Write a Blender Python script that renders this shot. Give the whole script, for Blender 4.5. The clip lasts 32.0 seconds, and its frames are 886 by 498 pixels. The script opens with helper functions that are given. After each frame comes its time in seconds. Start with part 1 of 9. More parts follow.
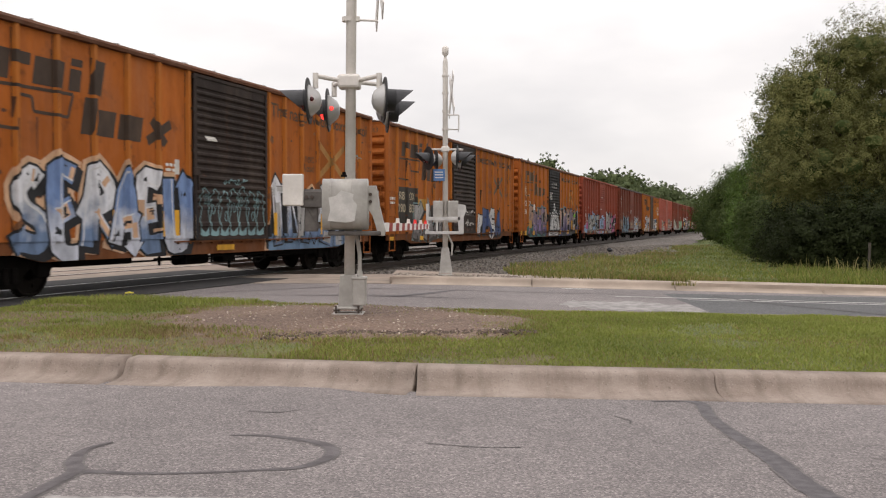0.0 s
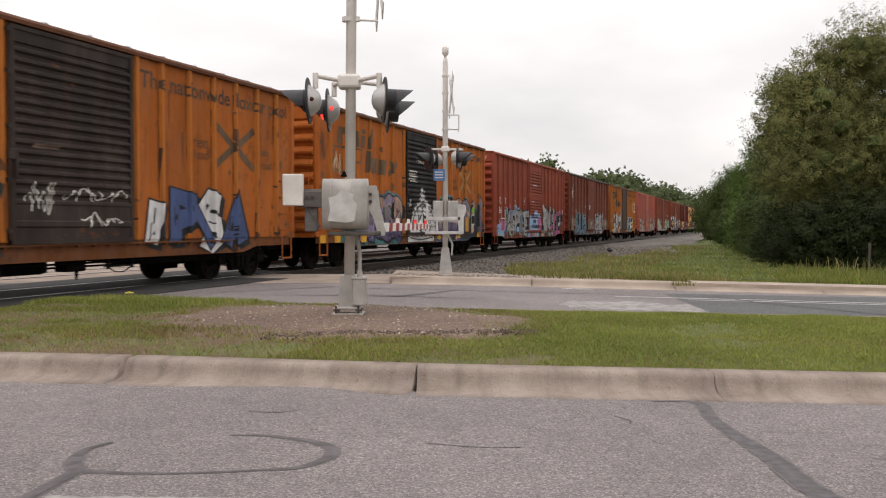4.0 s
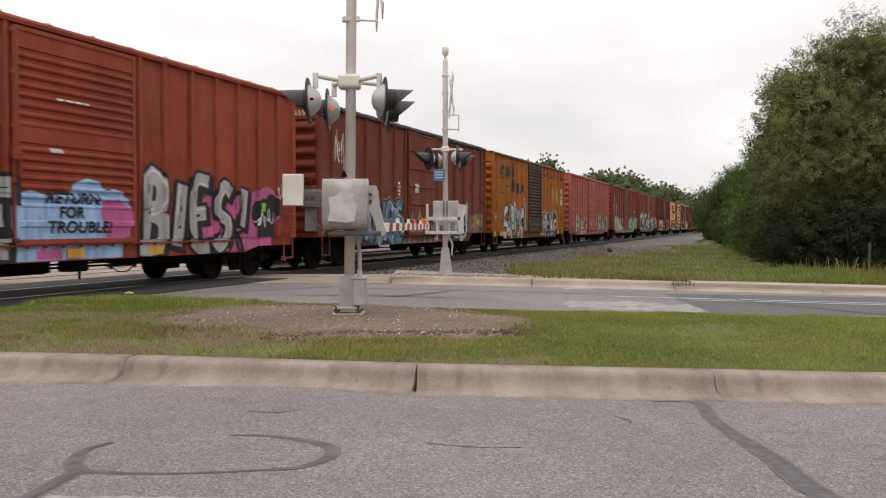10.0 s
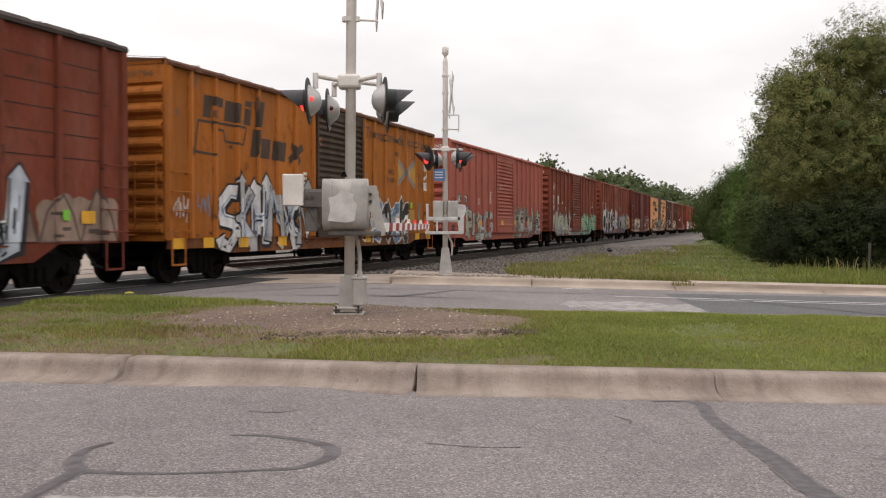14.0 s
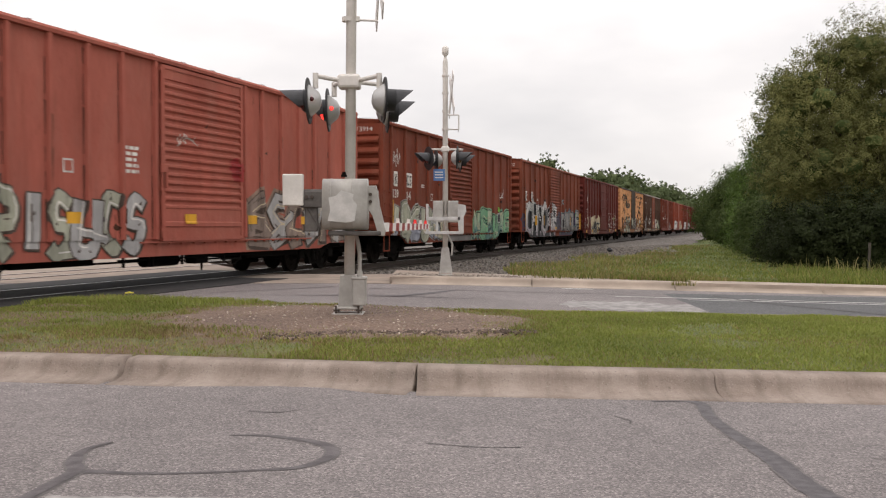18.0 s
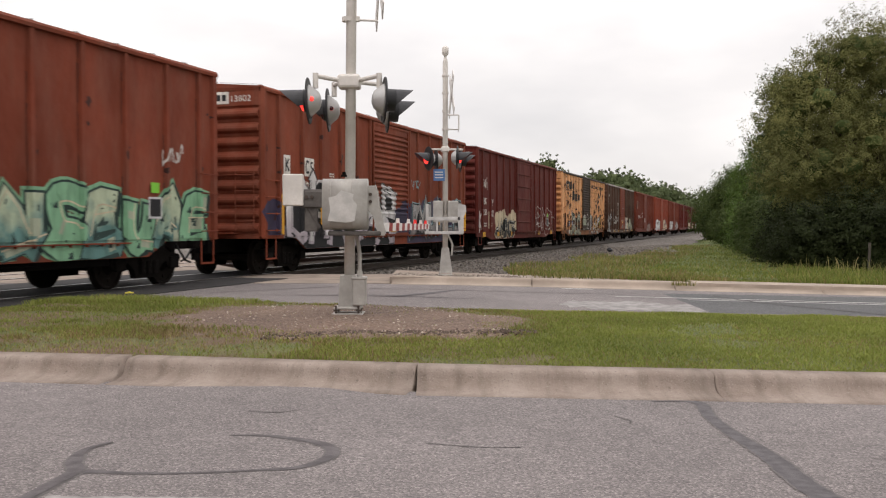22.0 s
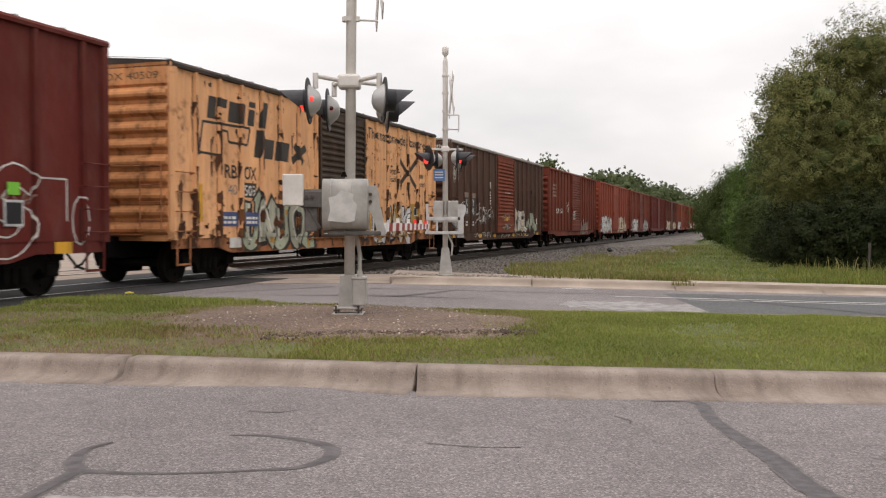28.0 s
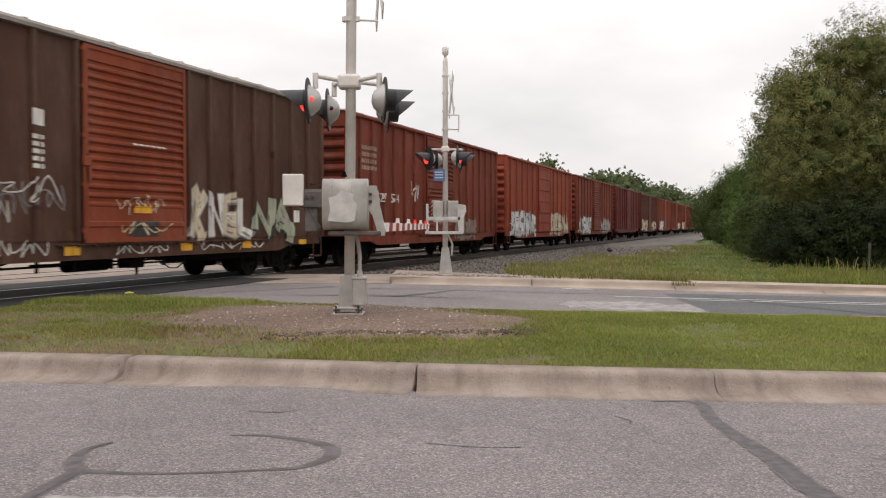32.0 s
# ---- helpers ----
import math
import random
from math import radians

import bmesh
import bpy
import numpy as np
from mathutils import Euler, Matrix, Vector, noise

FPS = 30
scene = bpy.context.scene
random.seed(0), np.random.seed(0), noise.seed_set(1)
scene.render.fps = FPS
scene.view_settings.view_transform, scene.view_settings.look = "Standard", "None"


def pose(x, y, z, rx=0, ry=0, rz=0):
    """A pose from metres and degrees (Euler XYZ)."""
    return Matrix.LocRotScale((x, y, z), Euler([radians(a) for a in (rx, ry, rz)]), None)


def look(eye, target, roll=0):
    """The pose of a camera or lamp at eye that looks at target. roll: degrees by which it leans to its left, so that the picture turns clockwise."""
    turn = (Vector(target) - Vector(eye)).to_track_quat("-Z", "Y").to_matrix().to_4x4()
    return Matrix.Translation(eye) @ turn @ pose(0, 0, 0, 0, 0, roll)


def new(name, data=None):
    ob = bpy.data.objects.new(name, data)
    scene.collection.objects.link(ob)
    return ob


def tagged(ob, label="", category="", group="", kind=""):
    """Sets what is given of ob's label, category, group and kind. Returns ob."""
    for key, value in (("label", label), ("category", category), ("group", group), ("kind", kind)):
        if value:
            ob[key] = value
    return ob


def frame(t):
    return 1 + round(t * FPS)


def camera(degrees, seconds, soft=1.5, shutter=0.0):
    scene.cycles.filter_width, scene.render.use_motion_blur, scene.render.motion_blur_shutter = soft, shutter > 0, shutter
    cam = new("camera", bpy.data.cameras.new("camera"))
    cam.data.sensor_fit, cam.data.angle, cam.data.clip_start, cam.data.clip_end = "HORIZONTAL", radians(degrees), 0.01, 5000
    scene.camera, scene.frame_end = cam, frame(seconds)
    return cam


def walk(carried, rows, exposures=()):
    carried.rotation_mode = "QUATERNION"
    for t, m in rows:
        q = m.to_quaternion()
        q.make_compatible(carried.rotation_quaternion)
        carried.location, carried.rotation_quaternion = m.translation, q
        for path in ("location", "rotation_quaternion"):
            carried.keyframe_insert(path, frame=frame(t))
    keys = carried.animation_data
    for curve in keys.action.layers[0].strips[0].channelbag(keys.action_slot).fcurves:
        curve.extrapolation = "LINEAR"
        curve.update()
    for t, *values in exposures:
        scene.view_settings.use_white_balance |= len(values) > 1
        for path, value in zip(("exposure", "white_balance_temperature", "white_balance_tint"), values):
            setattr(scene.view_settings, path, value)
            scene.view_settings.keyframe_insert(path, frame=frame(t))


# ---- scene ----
# The street camera stands still beside a level crossing; a freight train rolls past.
cam = camera(50.56, 32.0, soft=1.15, shutter=0.35)
EYE = pose(0, 0, 1.23, 90 - 1.415, 0, 0)
walk(cam, [(0.0, EYE), (32.0, EYE)], [(0.0, 0.0, 6700, 17), (32.0, 0.0, 6700, 17)])

# ---- sky and light: bright overcast ----
SUN_ELEVATION, SUN_TURN = 58, 200
world = bpy.data.worlds.new("overcast_sky")
scene.world = world
world.use_nodes = True
wt = world.node_tree
for n in list(wt.nodes):
    wt.nodes.remove(n)


def wnode(kind, **props):
    n = wt.nodes.new(kind)
    for k, v in props.items():
        n.inputs[k].default_value = v
    return n


w_out = wnode("ShaderNodeOutputWorld")
w_bg = wnode("ShaderNodeBackground", Strength=1.0)
w_sky = wnode("ShaderNodeTexSky")
w_sky.sky_type = "NISHITA"
w_sky.sun_disc = False
w_sky.sun_elevation, w_sky.sun_rotation = radians(SUN_ELEVATION), radians(SUN_TURN)
w_dim = wnode("ShaderNodeVectorMath")
w_dim.operation = "SCALE"
w_dim.inputs["Scale"].default_value = 0.10
wt.links.new(w_sky.outputs["Color"], w_dim.inputs[0])
w_co = wnode("ShaderNodeTexCoord")
w_map = wnode("ShaderNodeMapping", Scale=(1.0, 1.0, 2.6))
w_noise = wnode("ShaderNodeTexNoise", Scale=2.3, Detail=5.0, Roughness=0.5)
w_ramp = wnode("ShaderNodeValToRGB")
w_ramp.color_ramp.elements[0].position = 0.36
w_ramp.color_ramp.elements[0].color = (0.80, 0.82, 0.81, 1)
w_ramp.color_ramp.elements[1].position = 0.60
w_ramp.color_ramp.elements[1].color = (1.06, 1.07, 1.035, 1)
w_mix = wnode("ShaderNodeMix")
w_mix.data_type = "RGBA"
w_mix.inputs["Factor"].default_value = 0.92
# an overcast sky is more than twice as bright overhead as along the horizon
w_sep = wnode("ShaderNodeSeparateXYZ")
w_high = wnode("ShaderNodeMapRange")
w_high.inputs["From Min"].default_value, w_high.inputs["From Max"].default_value = 0.15, 1.0
w_high.inputs["To Min"].default_value, w_high.inputs["To Max"].default_value = 1.0, 2.1
w_lift = wnode("ShaderNodeVectorMath")
w_lift.operation = "SCALE"
wt.links.new(w_co.outputs["Generated"], w_map.inputs["Vector"])
wt.links.new(w_co.outputs["Generated"], w_sep.inputs["Vector"])
wt.links.new(w_sep.outputs["Z"], w_high.inputs["Value"])
wt.links.new(w_map.outputs["Vector"], w_noise.inputs["Vector"])
wt.links.new(w_noise.outputs["Fac"], w_ramp.inputs["Fac"])
wt.links.new(w_dim.outputs["Vector"], w_mix.inputs["A"])
wt.links.new(w_ramp.outputs["Color"], w_mix.inputs["B"])
wt.links.new(w_mix.outputs["Result"], w_lift.inputs[0])
wt.links.new(w_high.outputs["Result"], w_lift.inputs["Scale"])
wt.links.new(w_lift.outputs["Vector"], w_bg.inputs["Color"])
wt.links.new(w_bg.outputs["Background"], w_out.inputs["Surface"])

sun = new("sun", bpy.data.lights.new("sun", "SUN"))
sun.data.energy, sun.data.angle, sun.data.color = 0.6, radians(25), (1.0, 0.97, 0.92)
_a, _e = radians(SUN_TURN), radians(SUN_ELEVATION)
sun.matrix_world = look((0, 0, 60), Vector((0, 0, 60)) - Vector((math.sin(_a) * math.cos(_e), math.cos(_a) * math.cos(_e), math.sin(_e))))


# ---- materials ----
def mat_nodes(name):
    m = bpy.data.materials.new(name)
    m.use_nodes = True
    t = m.node_tree
    return m, t, t.nodes["Principled BSDF"]


def mix_rgb(t, a, b, fac, blend="MIX"):
    n = t.nodes.new("ShaderNodeMix")
    n.data_type, n.blend_type = "RGBA", blend
    for sock, v in (("A", a), ("B", b), ("Factor", fac)):
        if isinstance(v, (int, float)):
            n.inputs[sock].default_value = v
        elif isinstance(v, tuple):
            n.inputs[sock].default_value = (*v[:3], 1)
        else:
            t.links.new(v, n.inputs[sock])
    return n.outputs["Result"]


def noise_fac(t, scale, detail=4, lo=0.4, hi=0.6, stretch=(1, 1, 1), shift=0.0, rough=0.55, space="Object"):
    co = t.nodes.new("ShaderNodeTexCoord")
    mp = t.nodes.new("ShaderNodeMapping")
    mp.inputs["Scale"].default_value = stretch
    mp.inputs["Location"].default_value = (shift, shift * 0.7, shift * 1.3)
    nz = t.nodes.new("ShaderNodeTexNoise")
    nz.inputs["Scale"].default_value, nz.inputs["Detail"].default_value, nz.inputs["Roughness"].default_value = scale, detail, rough
    rp = t.nodes.new("ShaderNodeMapRange")
    rp.inputs["From Min"].default_value, rp.inputs["From Max"].default_value = lo, hi
    t.links.new(co.outputs[space], mp.inputs["Vector"])
    t.links.new(mp.outputs["Vector"], nz.inputs["Vector"])
    t.links.new(nz.outputs["Fac"], rp.inputs["Value"])
    return rp.outputs["Result"]


def bump(t, b, fac, strength, distance):
    n = t.nodes.new("ShaderNodeBump")
    n.inputs["Strength"].default_value, n.inputs["Distance"].default_value = strength, distance
    t.links.new(fac, n.inputs["Height"])
    t.links.new(n.outputs["Normal"], b.inputs["Normal"])


def plain(name, colour, rough=0.6, metal=0.0, vary=0.25, scale=6.0, grain=60.0, relief=0.15, depth=0.004):
    """A surface of one colour with stains at a large scale and grain at a small one."""
    m, t, b = mat_nodes(name)
    dark = tuple(c * (1 - vary) for c in colour)
    light = tuple(min(1, c * (1 + vary * 0.6)) for c in colour)
    c1 = mix_rgb(t, dark, light, noise_fac(t, scale, 5, 0.35, 0.65))
    fine = noise_fac(t, grain, 3, 0.3, 0.7, shift=3.1)
    c2 = mix_rgb(t, c1, tuple(c * 0.8 for c in colour), fine)
    c3 = mix_rgb(t, c1, c2, 0.5)
    t.links.new(c3, b.inputs["Base Color"])
    b.inputs["Roughness"].default_value, b.inputs["Metallic"].default_value = rough, metal
    b.inputs["Specular IOR Level"].default_value = 0.3
    if relief:
        bump(t, b, fine, relief, depth)
    return m


def speckle(name, colours, scale, rough=0.9, large=0.12, big=(0.9, 1.08), relief=0.5, depth=0.01, pebbles=0):
    """Aggregate: grains of several tones, with broad patches of wear."""
    m, t, b = mat_nodes(name)
    co = t.nodes.new("ShaderNodeTexCoord")
    vo = t.nodes.new("ShaderNodeTexVoronoi")
    vo.inputs["Scale"].default_value = scale
    t.links.new(co.outputs["Object"], vo.inputs["Vector"])
    sep = t.nodes.new("ShaderNodeSeparateColor")
    t.links.new(vo.outputs["Color"], sep.inputs["Color"])
    rp = t.nodes.new("ShaderNodeValToRGB")
    els = rp.color_ramp.elements
    while len(els) < len(colours):
        els.new(0.5)
    for i, c in enumerate(colours):
        els[i].position = i / (len(colours) - 1)
        els[i].color = (*c, 1)
    t.links.new(sep.outputs["Red"], rp.inputs["Fac"])
    patch = noise_fac(t, large, 5, 0.3, 0.7, rough=0.6)
    tone = mix_rgb(t, (big[0],) * 3, (big[1],) * 3, patch)
    c = mix_rgb(t, rp.outputs["Color"], tone, 1.0, "MULTIPLY")
    mid = mix_rgb(t, (0.9, 0.9, 0.9), (1.1, 1.1, 1.1), noise_fac(t, large * 14, 6, 0.3, 0.7, shift=5))
    c = mix_rgb(t, c, mid, 1.0, "MULTIPLY")
    if pebbles:
        big_vo = t.nodes.new("ShaderNodeTexVoronoi")
        big_vo.inputs["Scale"].default_value = pebbles
        t.links.new(co.outputs["Object"], big_vo.inputs["Vector"])
        dot = t.nodes.new("ShaderNodeMapRange")
        dot.inputs["From Min"].default_value, dot.inputs["From Max"].default_value = 0.34, 0.20
        t.links.new(big_vo.outputs["Distance"], dot.inputs["Value"])
        hue = t.nodes.new("ShaderNodeSeparateColor")
        t.links.new(big_vo.outputs["Color"], hue.inputs["Color"])
        few = t.nodes.new("ShaderNodeMapRange")
        few.inputs["From Min"].default_value, few.inputs["From Max"].default_value = 0.55, 1.0
        t.links.new(hue.outputs["Green"], few.inputs["Value"])
        c = mix_rgb(t, c, (0.28, 0.25, 0.235), mix_rgb(t, dot.outputs["Result"], few.outputs["Result"], 1.0, "MULTIPLY"))
    t.links.new(c, b.inputs["Base Color"])
    b.inputs["Roughness"].default_value = rough
    bump(t, b, vo.outputs["Distance"], relief, depth)
    return m


def car_paint(name, colour, rust=0.35, fade=0.3, seed=0.0, rust_colour=(0.09, 0.030, 0.012)):
    """Old freight-car paint: faded patches, rust streaks that run down, grime."""
    m, t, b = mat_nodes(name)
    colour = tuple(c * k for c, k in zip(colour, (1.20, 1.10, 1.05)))
    pale = tuple(min(1, c * 1.36 + 0.006) for c in colour)
    deep = tuple(c * 0.72 for c in colour)
    c = mix_rgb(t, deep, pale, noise_fac(t, 0.7, 6, 0.5 - 0.5 * fade, 0.75, (1, 1, 0.5), seed))
    streak = noise_fac(t, 5.0, 6, 0.62 - 0.22 * rust, 0.80, (1.0, 1.0, 0.10), seed + 7, 0.65)
    c = mix_rgb(t, c, rust_colour, mix_rgb(t, (0, 0, 0), (0.55, 0.55, 0.55), streak))
    spots = noise_fac(t, 3.2, 8, 0.64 - 0.12 * rust, 0.74 - 0.12 * rust, (1, 1, 0.8), seed + 19, 0.7)
    c = mix_rgb(t, c, rust_colour, mix_rgb(t, (0, 0, 0), (0.8 * rust + 0.1,) * 3, spots))
    dust = noise_fac(t, 1.7, 6, 0.46, 0.78, (1, 1, 0.35), seed + 53, 0.6)
    c = mix_rgb(t, c, tuple(0.62 * x + 0.075 * k for x, k in zip(colour, (1.3, 0.95, 0.75))), mix_rgb(t, (0, 0, 0), (0.55, 0.55, 0.55), dust))
    soot = noise_fac(t, 2.6, 7, 0.55 - 0.06 * rust, 0.85, (1.0, 1.0, 0.07), seed + 31, 0.7)
    c = mix_rgb(t, c, tuple(x * 0.35 + 0.004 for x in colour), mix_rgb(t, (0, 0, 0), (0.5, 0.5, 0.5), soot))
    flake = noise_fac(t, 16.0, 7, 0.66 - 0.06 * rust, 0.74, (1, 1, 0.6), seed + 43, 0.75)
    c = mix_rgb(t, c, rust_colour, mix_rgb(t, (0, 0, 0), (0.7 * rust + 0.15,) * 3, flake))
    grime = noise_fac(t, 14.0, 5, 0.3, 0.75, (1, 1, 0.35), seed + 3)
    c = mix_rgb(t, c, tuple(x * 0.78 for x in colour), mix_rgb(t, (0, 0, 0), (0.4, 0.4, 0.4), grime))
    t.links.new(c, b.inputs["Base Color"])
    b.inputs["Roughness"].default_value = 0.72
    b.inputs["Specular IOR Level"].default_value = 0.18
    bump(t, b, noise_fac(t, 1.6, 4, 0.2, 0.8, (1, 1, 0.8), seed + 2), 0.8, 0.045)
    return m


def leaf_mat(name, a, b_, c_):
    m, t, b = mat_nodes(name)
    geo = t.nodes.new("ShaderNodeNewGeometry")
    rp = t.nodes.new("ShaderNodeValToRGB")
    rp.color_ramp.elements.new(0.5)
    for i, c in enumerate((a, b_, c_)):
        rp.color_ramp.elements[i].position = i / 2
        rp.color_ramp.elements[i].color = (*c, 1)
    t.links.new(geo.outputs["Random Per Island"], rp.inputs["Fac"])
    patch = mix_rgb(t, (0.78, 0.8, 0.75), (1.2, 1.18, 1.1), noise_fac(t, 0.45, 4, 0.35, 0.65))
    c = mix_rgb(t, rp.outputs["Color"], patch, 1.0, "MULTIPLY")
    t.links.new(c, b.inputs["Base Color"])
    b.inputs["Roughness"].default_value = 0.7
    b.inputs["Specular IOR Level"].default_value = 0.12
    # part of the light passes through the blade
    thin, both = t.nodes.new("ShaderNodeBsdfTranslucent"), t.nodes.new("ShaderNodeMixShader")
    t.links.new(c, thin.inputs["Color"])
    both.inputs["Fac"].default_value = 0.30
    t.links.new(b.outputs["BSDF"], both.inputs[1])
    t.links.new(thin.outputs["BSDF"], both.inputs[2])
    t.links.new(both.outputs["Shader"], t.nodes["Material Output"].inputs["Surface"])
    return m


M_ASPHALT = speckle("old_asphalt", [(0.087, 0.076, 0.075), (0.127, 0.111, 0.109), (0.151, 0.132, 0.129), (0.175, 0.154, 0.150), (0.290, 0.257, 0.245)], 100, large=0.35, big=(0.78, 1.14), relief=0.4, depth=0.004, pebbles=48)
M_ASPHALT_DARK = speckle("new_asphalt", [(0.048, 0.048, 0.05), (0.061, 0.061, 0.064), (0.082, 0.082, 0.082), (0.109, 0.109, 0.109)], 45, large=0.3, relief=0.3, depth=0.006)
M_STAIN = plain("tar_stain", (0.130, 0.117, 0.115), 0.9, vary=0.3, scale=20, grain=110)
M_IRON = plain("dull_grey_iron", (0.12, 0.108, 0.10), 0.7, 0.2, vary=0.35, scale=7, grain=30)
M_TAR = plain("tar_seal", (0.094, 0.086, 0.090), 0.8, vary=0.4, scale=14, grain=140)
M_TAR_PALE = plain("worn_tar_seal", (0.104, 0.093, 0.095), 0.85, vary=0.4, scale=9, grain=120)
M_CRACK = plain("thin_crack", (0.092, 0.085, 0.083), 0.9, vary=0.3, scale=12)
M_RUBBER = plain("crossing_rubber_shaded", (0.028, 0.026, 0.026), 0.85, vary=0.45, scale=2.5, grain=60, relief=0.2)


def kerb_mat():
    """Cast concrete: brown weathering, streaks that run down the face, pale exposed grains."""
    m, t, b = mat_nodes("kerb_concrete")
    c = mix_rgb(t, (0.200, 0.155, 0.128), (0.315, 0.260, 0.222), noise_fac(t, 2.2, 7, 0.34, 0.66, rough=0.65))
    streak = noise_fac(t, 9.0, 5, 0.48, 0.72, (1.0, 0.10, 0.10), 4.0, 0.6)
    c = mix_rgb(t, c, (0.105, 0.080, 0.062), mix_rgb(t, (0, 0, 0), (0.45, 0.45, 0.45), streak))
    c = mix_rgb(t, c, (0.40, 0.35, 0.31), mix_rgb(t, (0, 0, 0), (0.45, 0.45, 0.45), noise_fac(t, 70.0, 3, 0.60, 0.72, shift=9.0)))
    c = mix_rgb(t, c, (0.08, 0.065, 0.055), mix_rgb(t, (0, 0, 0), (0.6, 0.6, 0.6), noise_fac(t, 38.0, 4, 0.62, 0.72, shift=17.0)))
    t.links.new(c, b.inputs["Base Color"])
    b.inputs["Roughness"].default_value = 0.92
    b.inputs["Specular IOR Level"].default_value = 0.25
    bump(t, b, noise_fac(t, 60.0, 5, 0.3, 0.7, shift=2.0), 0.5, 0.006)
    return m


M_CONCRETE = kerb_mat()
M_PALE_CONCRETE = plain("pale_concrete", (0.36, 0.295, 0.240), 0.9, vary=0.25, scale=1.6, grain=40, relief=0.25)
M_APRON = plain("apron_concrete", (0.285, 0.230, 0.188), 0.9, vary=0.28, scale=1.2, grain=40, relief=0.25)
M_LINE_WORN = plain("worn_road_paint", (0.26, 0.245, 0.235), 0.8, vary=0.45, scale=7, grain=50)
M_LINE = plain("road_paint", (0.468, 0.459, 0.433), 0.7, vary=0.3, scale=14, grain=60)
M_BALLAST = speckle("ballast_bed", [(0.055, 0.047, 0.041), (0.095, 0.082, 0.071), (0.130, 0.113, 0.098), (0.195, 0.172, 0.150)], 12, large=0.25, big=(0.8, 1.15), relief=1.0, depth=0.05)
M_DIRT = speckle("bare_dirt", [(0.094, 0.056, 0.039), (0.130, 0.083, 0.060), (0.165, 0.109, 0.080), (0.250, 0.180, 0.136)], 48, large=0.7, big=(0.75, 1.15), relief=0.8, depth=0.02)
M_RAIL = plain("rail_steel", (0.088, 0.068, 0.058), 0.5, 0.6, vary=0.3)
M_RAILTOP = plain("rail_head", (0.42, 0.41, 0.40), 0.28, 1.0, vary=0.15)
M_TIE = plain("tie_timber", (0.068, 0.058, 0.048), 0.9, vary=0.35, scale=4, grain=30)
# darker than grimy iron: the shade under the cars is put into these three colours
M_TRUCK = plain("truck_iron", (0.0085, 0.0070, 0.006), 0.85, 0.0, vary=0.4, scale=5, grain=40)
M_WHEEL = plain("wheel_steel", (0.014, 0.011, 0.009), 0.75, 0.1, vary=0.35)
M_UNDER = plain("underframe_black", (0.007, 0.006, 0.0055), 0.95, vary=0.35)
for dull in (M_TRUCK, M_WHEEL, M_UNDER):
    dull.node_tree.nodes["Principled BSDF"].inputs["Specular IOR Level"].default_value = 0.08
M_MAST = plain("mast_aluminium", (0.66, 0.62, 0.575), 0.5, 0.1, vary=0.15, scale=3, grain=40, relief=0.08)
M_CASE = plain("case_grey_paint", (0.40, 0.38, 0.35), 0.5, 0.15, vary=0.22, scale=5, grain=30, relief=0.1)
M_WHITE = plain("white_paint", (0.72, 0.70, 0.67), 0.55, vary=0.12, scale=5)
M_HOOD = plain("hood_faded_black", (0.060, 0.060, 0.064), 0.6, vary=0.3)
M_BLACK = plain("black_paint", (0.022, 0.022, 0.024), 0.5, vary=0.3)
M_RED = plain("red_sheeting", (0.306, 0.03, 0.025), 0.45, vary=0.2)
M_BLUE = plain("blue_sign_sheet", (0.102, 0.212, 0.442), 0.45, vary=0.15)
M_BARK = plain("bark", (0.068, 0.053, 0.041), 0.95, vary=0.4, scale=5, grain=25, relief=0.8, depth=0.03)
M_LEAF_A = leaf_mat("leaf_live_oak", (0.128, 0.130, 0.047), (0.152, 0.153, 0.057), (0.182, 0.178, 0.070))
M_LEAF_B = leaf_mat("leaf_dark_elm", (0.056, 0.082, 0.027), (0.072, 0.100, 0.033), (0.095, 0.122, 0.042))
# far leaves made paler: the haze of distance is put into their colour
M_LEAF_E = leaf_mat("leaf_hazed_wood", (0.095, 0.125, 0.060), (0.118, 0.150, 0.072), (0.145, 0.176, 0.086))
# bush leaves near black: the deep shade under the oak is put into their colour
M_LEAF_D = leaf_mat("leaf_bush_painted_shade", (0.017, 0.023, 0.008), (0.024, 0.032, 0.011), (0.034, 0.044, 0.016))
M_LEAF_C = leaf_mat("leaf_fresh_green", (0.062, 0.108, 0.024), (0.085, 0.138, 0.032), (0.118, 0.175, 0.045))


def ground_mat():
    m, t, b = mat_nodes("meadow_grass")
    c = mix_rgb(t, (0.060, 0.090, 0.018), (0.125, 0.148, 0.036), noise_fac(t, 0.5, 6, 0.35, 0.65))
    c = mix_rgb(t, c, (0.203, 0.158, 0.083), noise_fac(t, 0.22, 7, 0.55, 0.72, shift=4))
    fine = noise_fac(t, 22, 4, 0.3, 0.7)
    c = mix_rgb(t, c, mix_rgb(t, (0.5, 0.55, 0.5), (1.3, 1.3, 1.2), fine), 1.0, "MULTIPLY")
    t.links.new(c, b.inputs["Base Color"])
    b.inputs["Roughness"].default_value = 0.9
    bump(t, b, fine, 0.8, 0.05)
    return m


M_MEADOW = ground_mat()


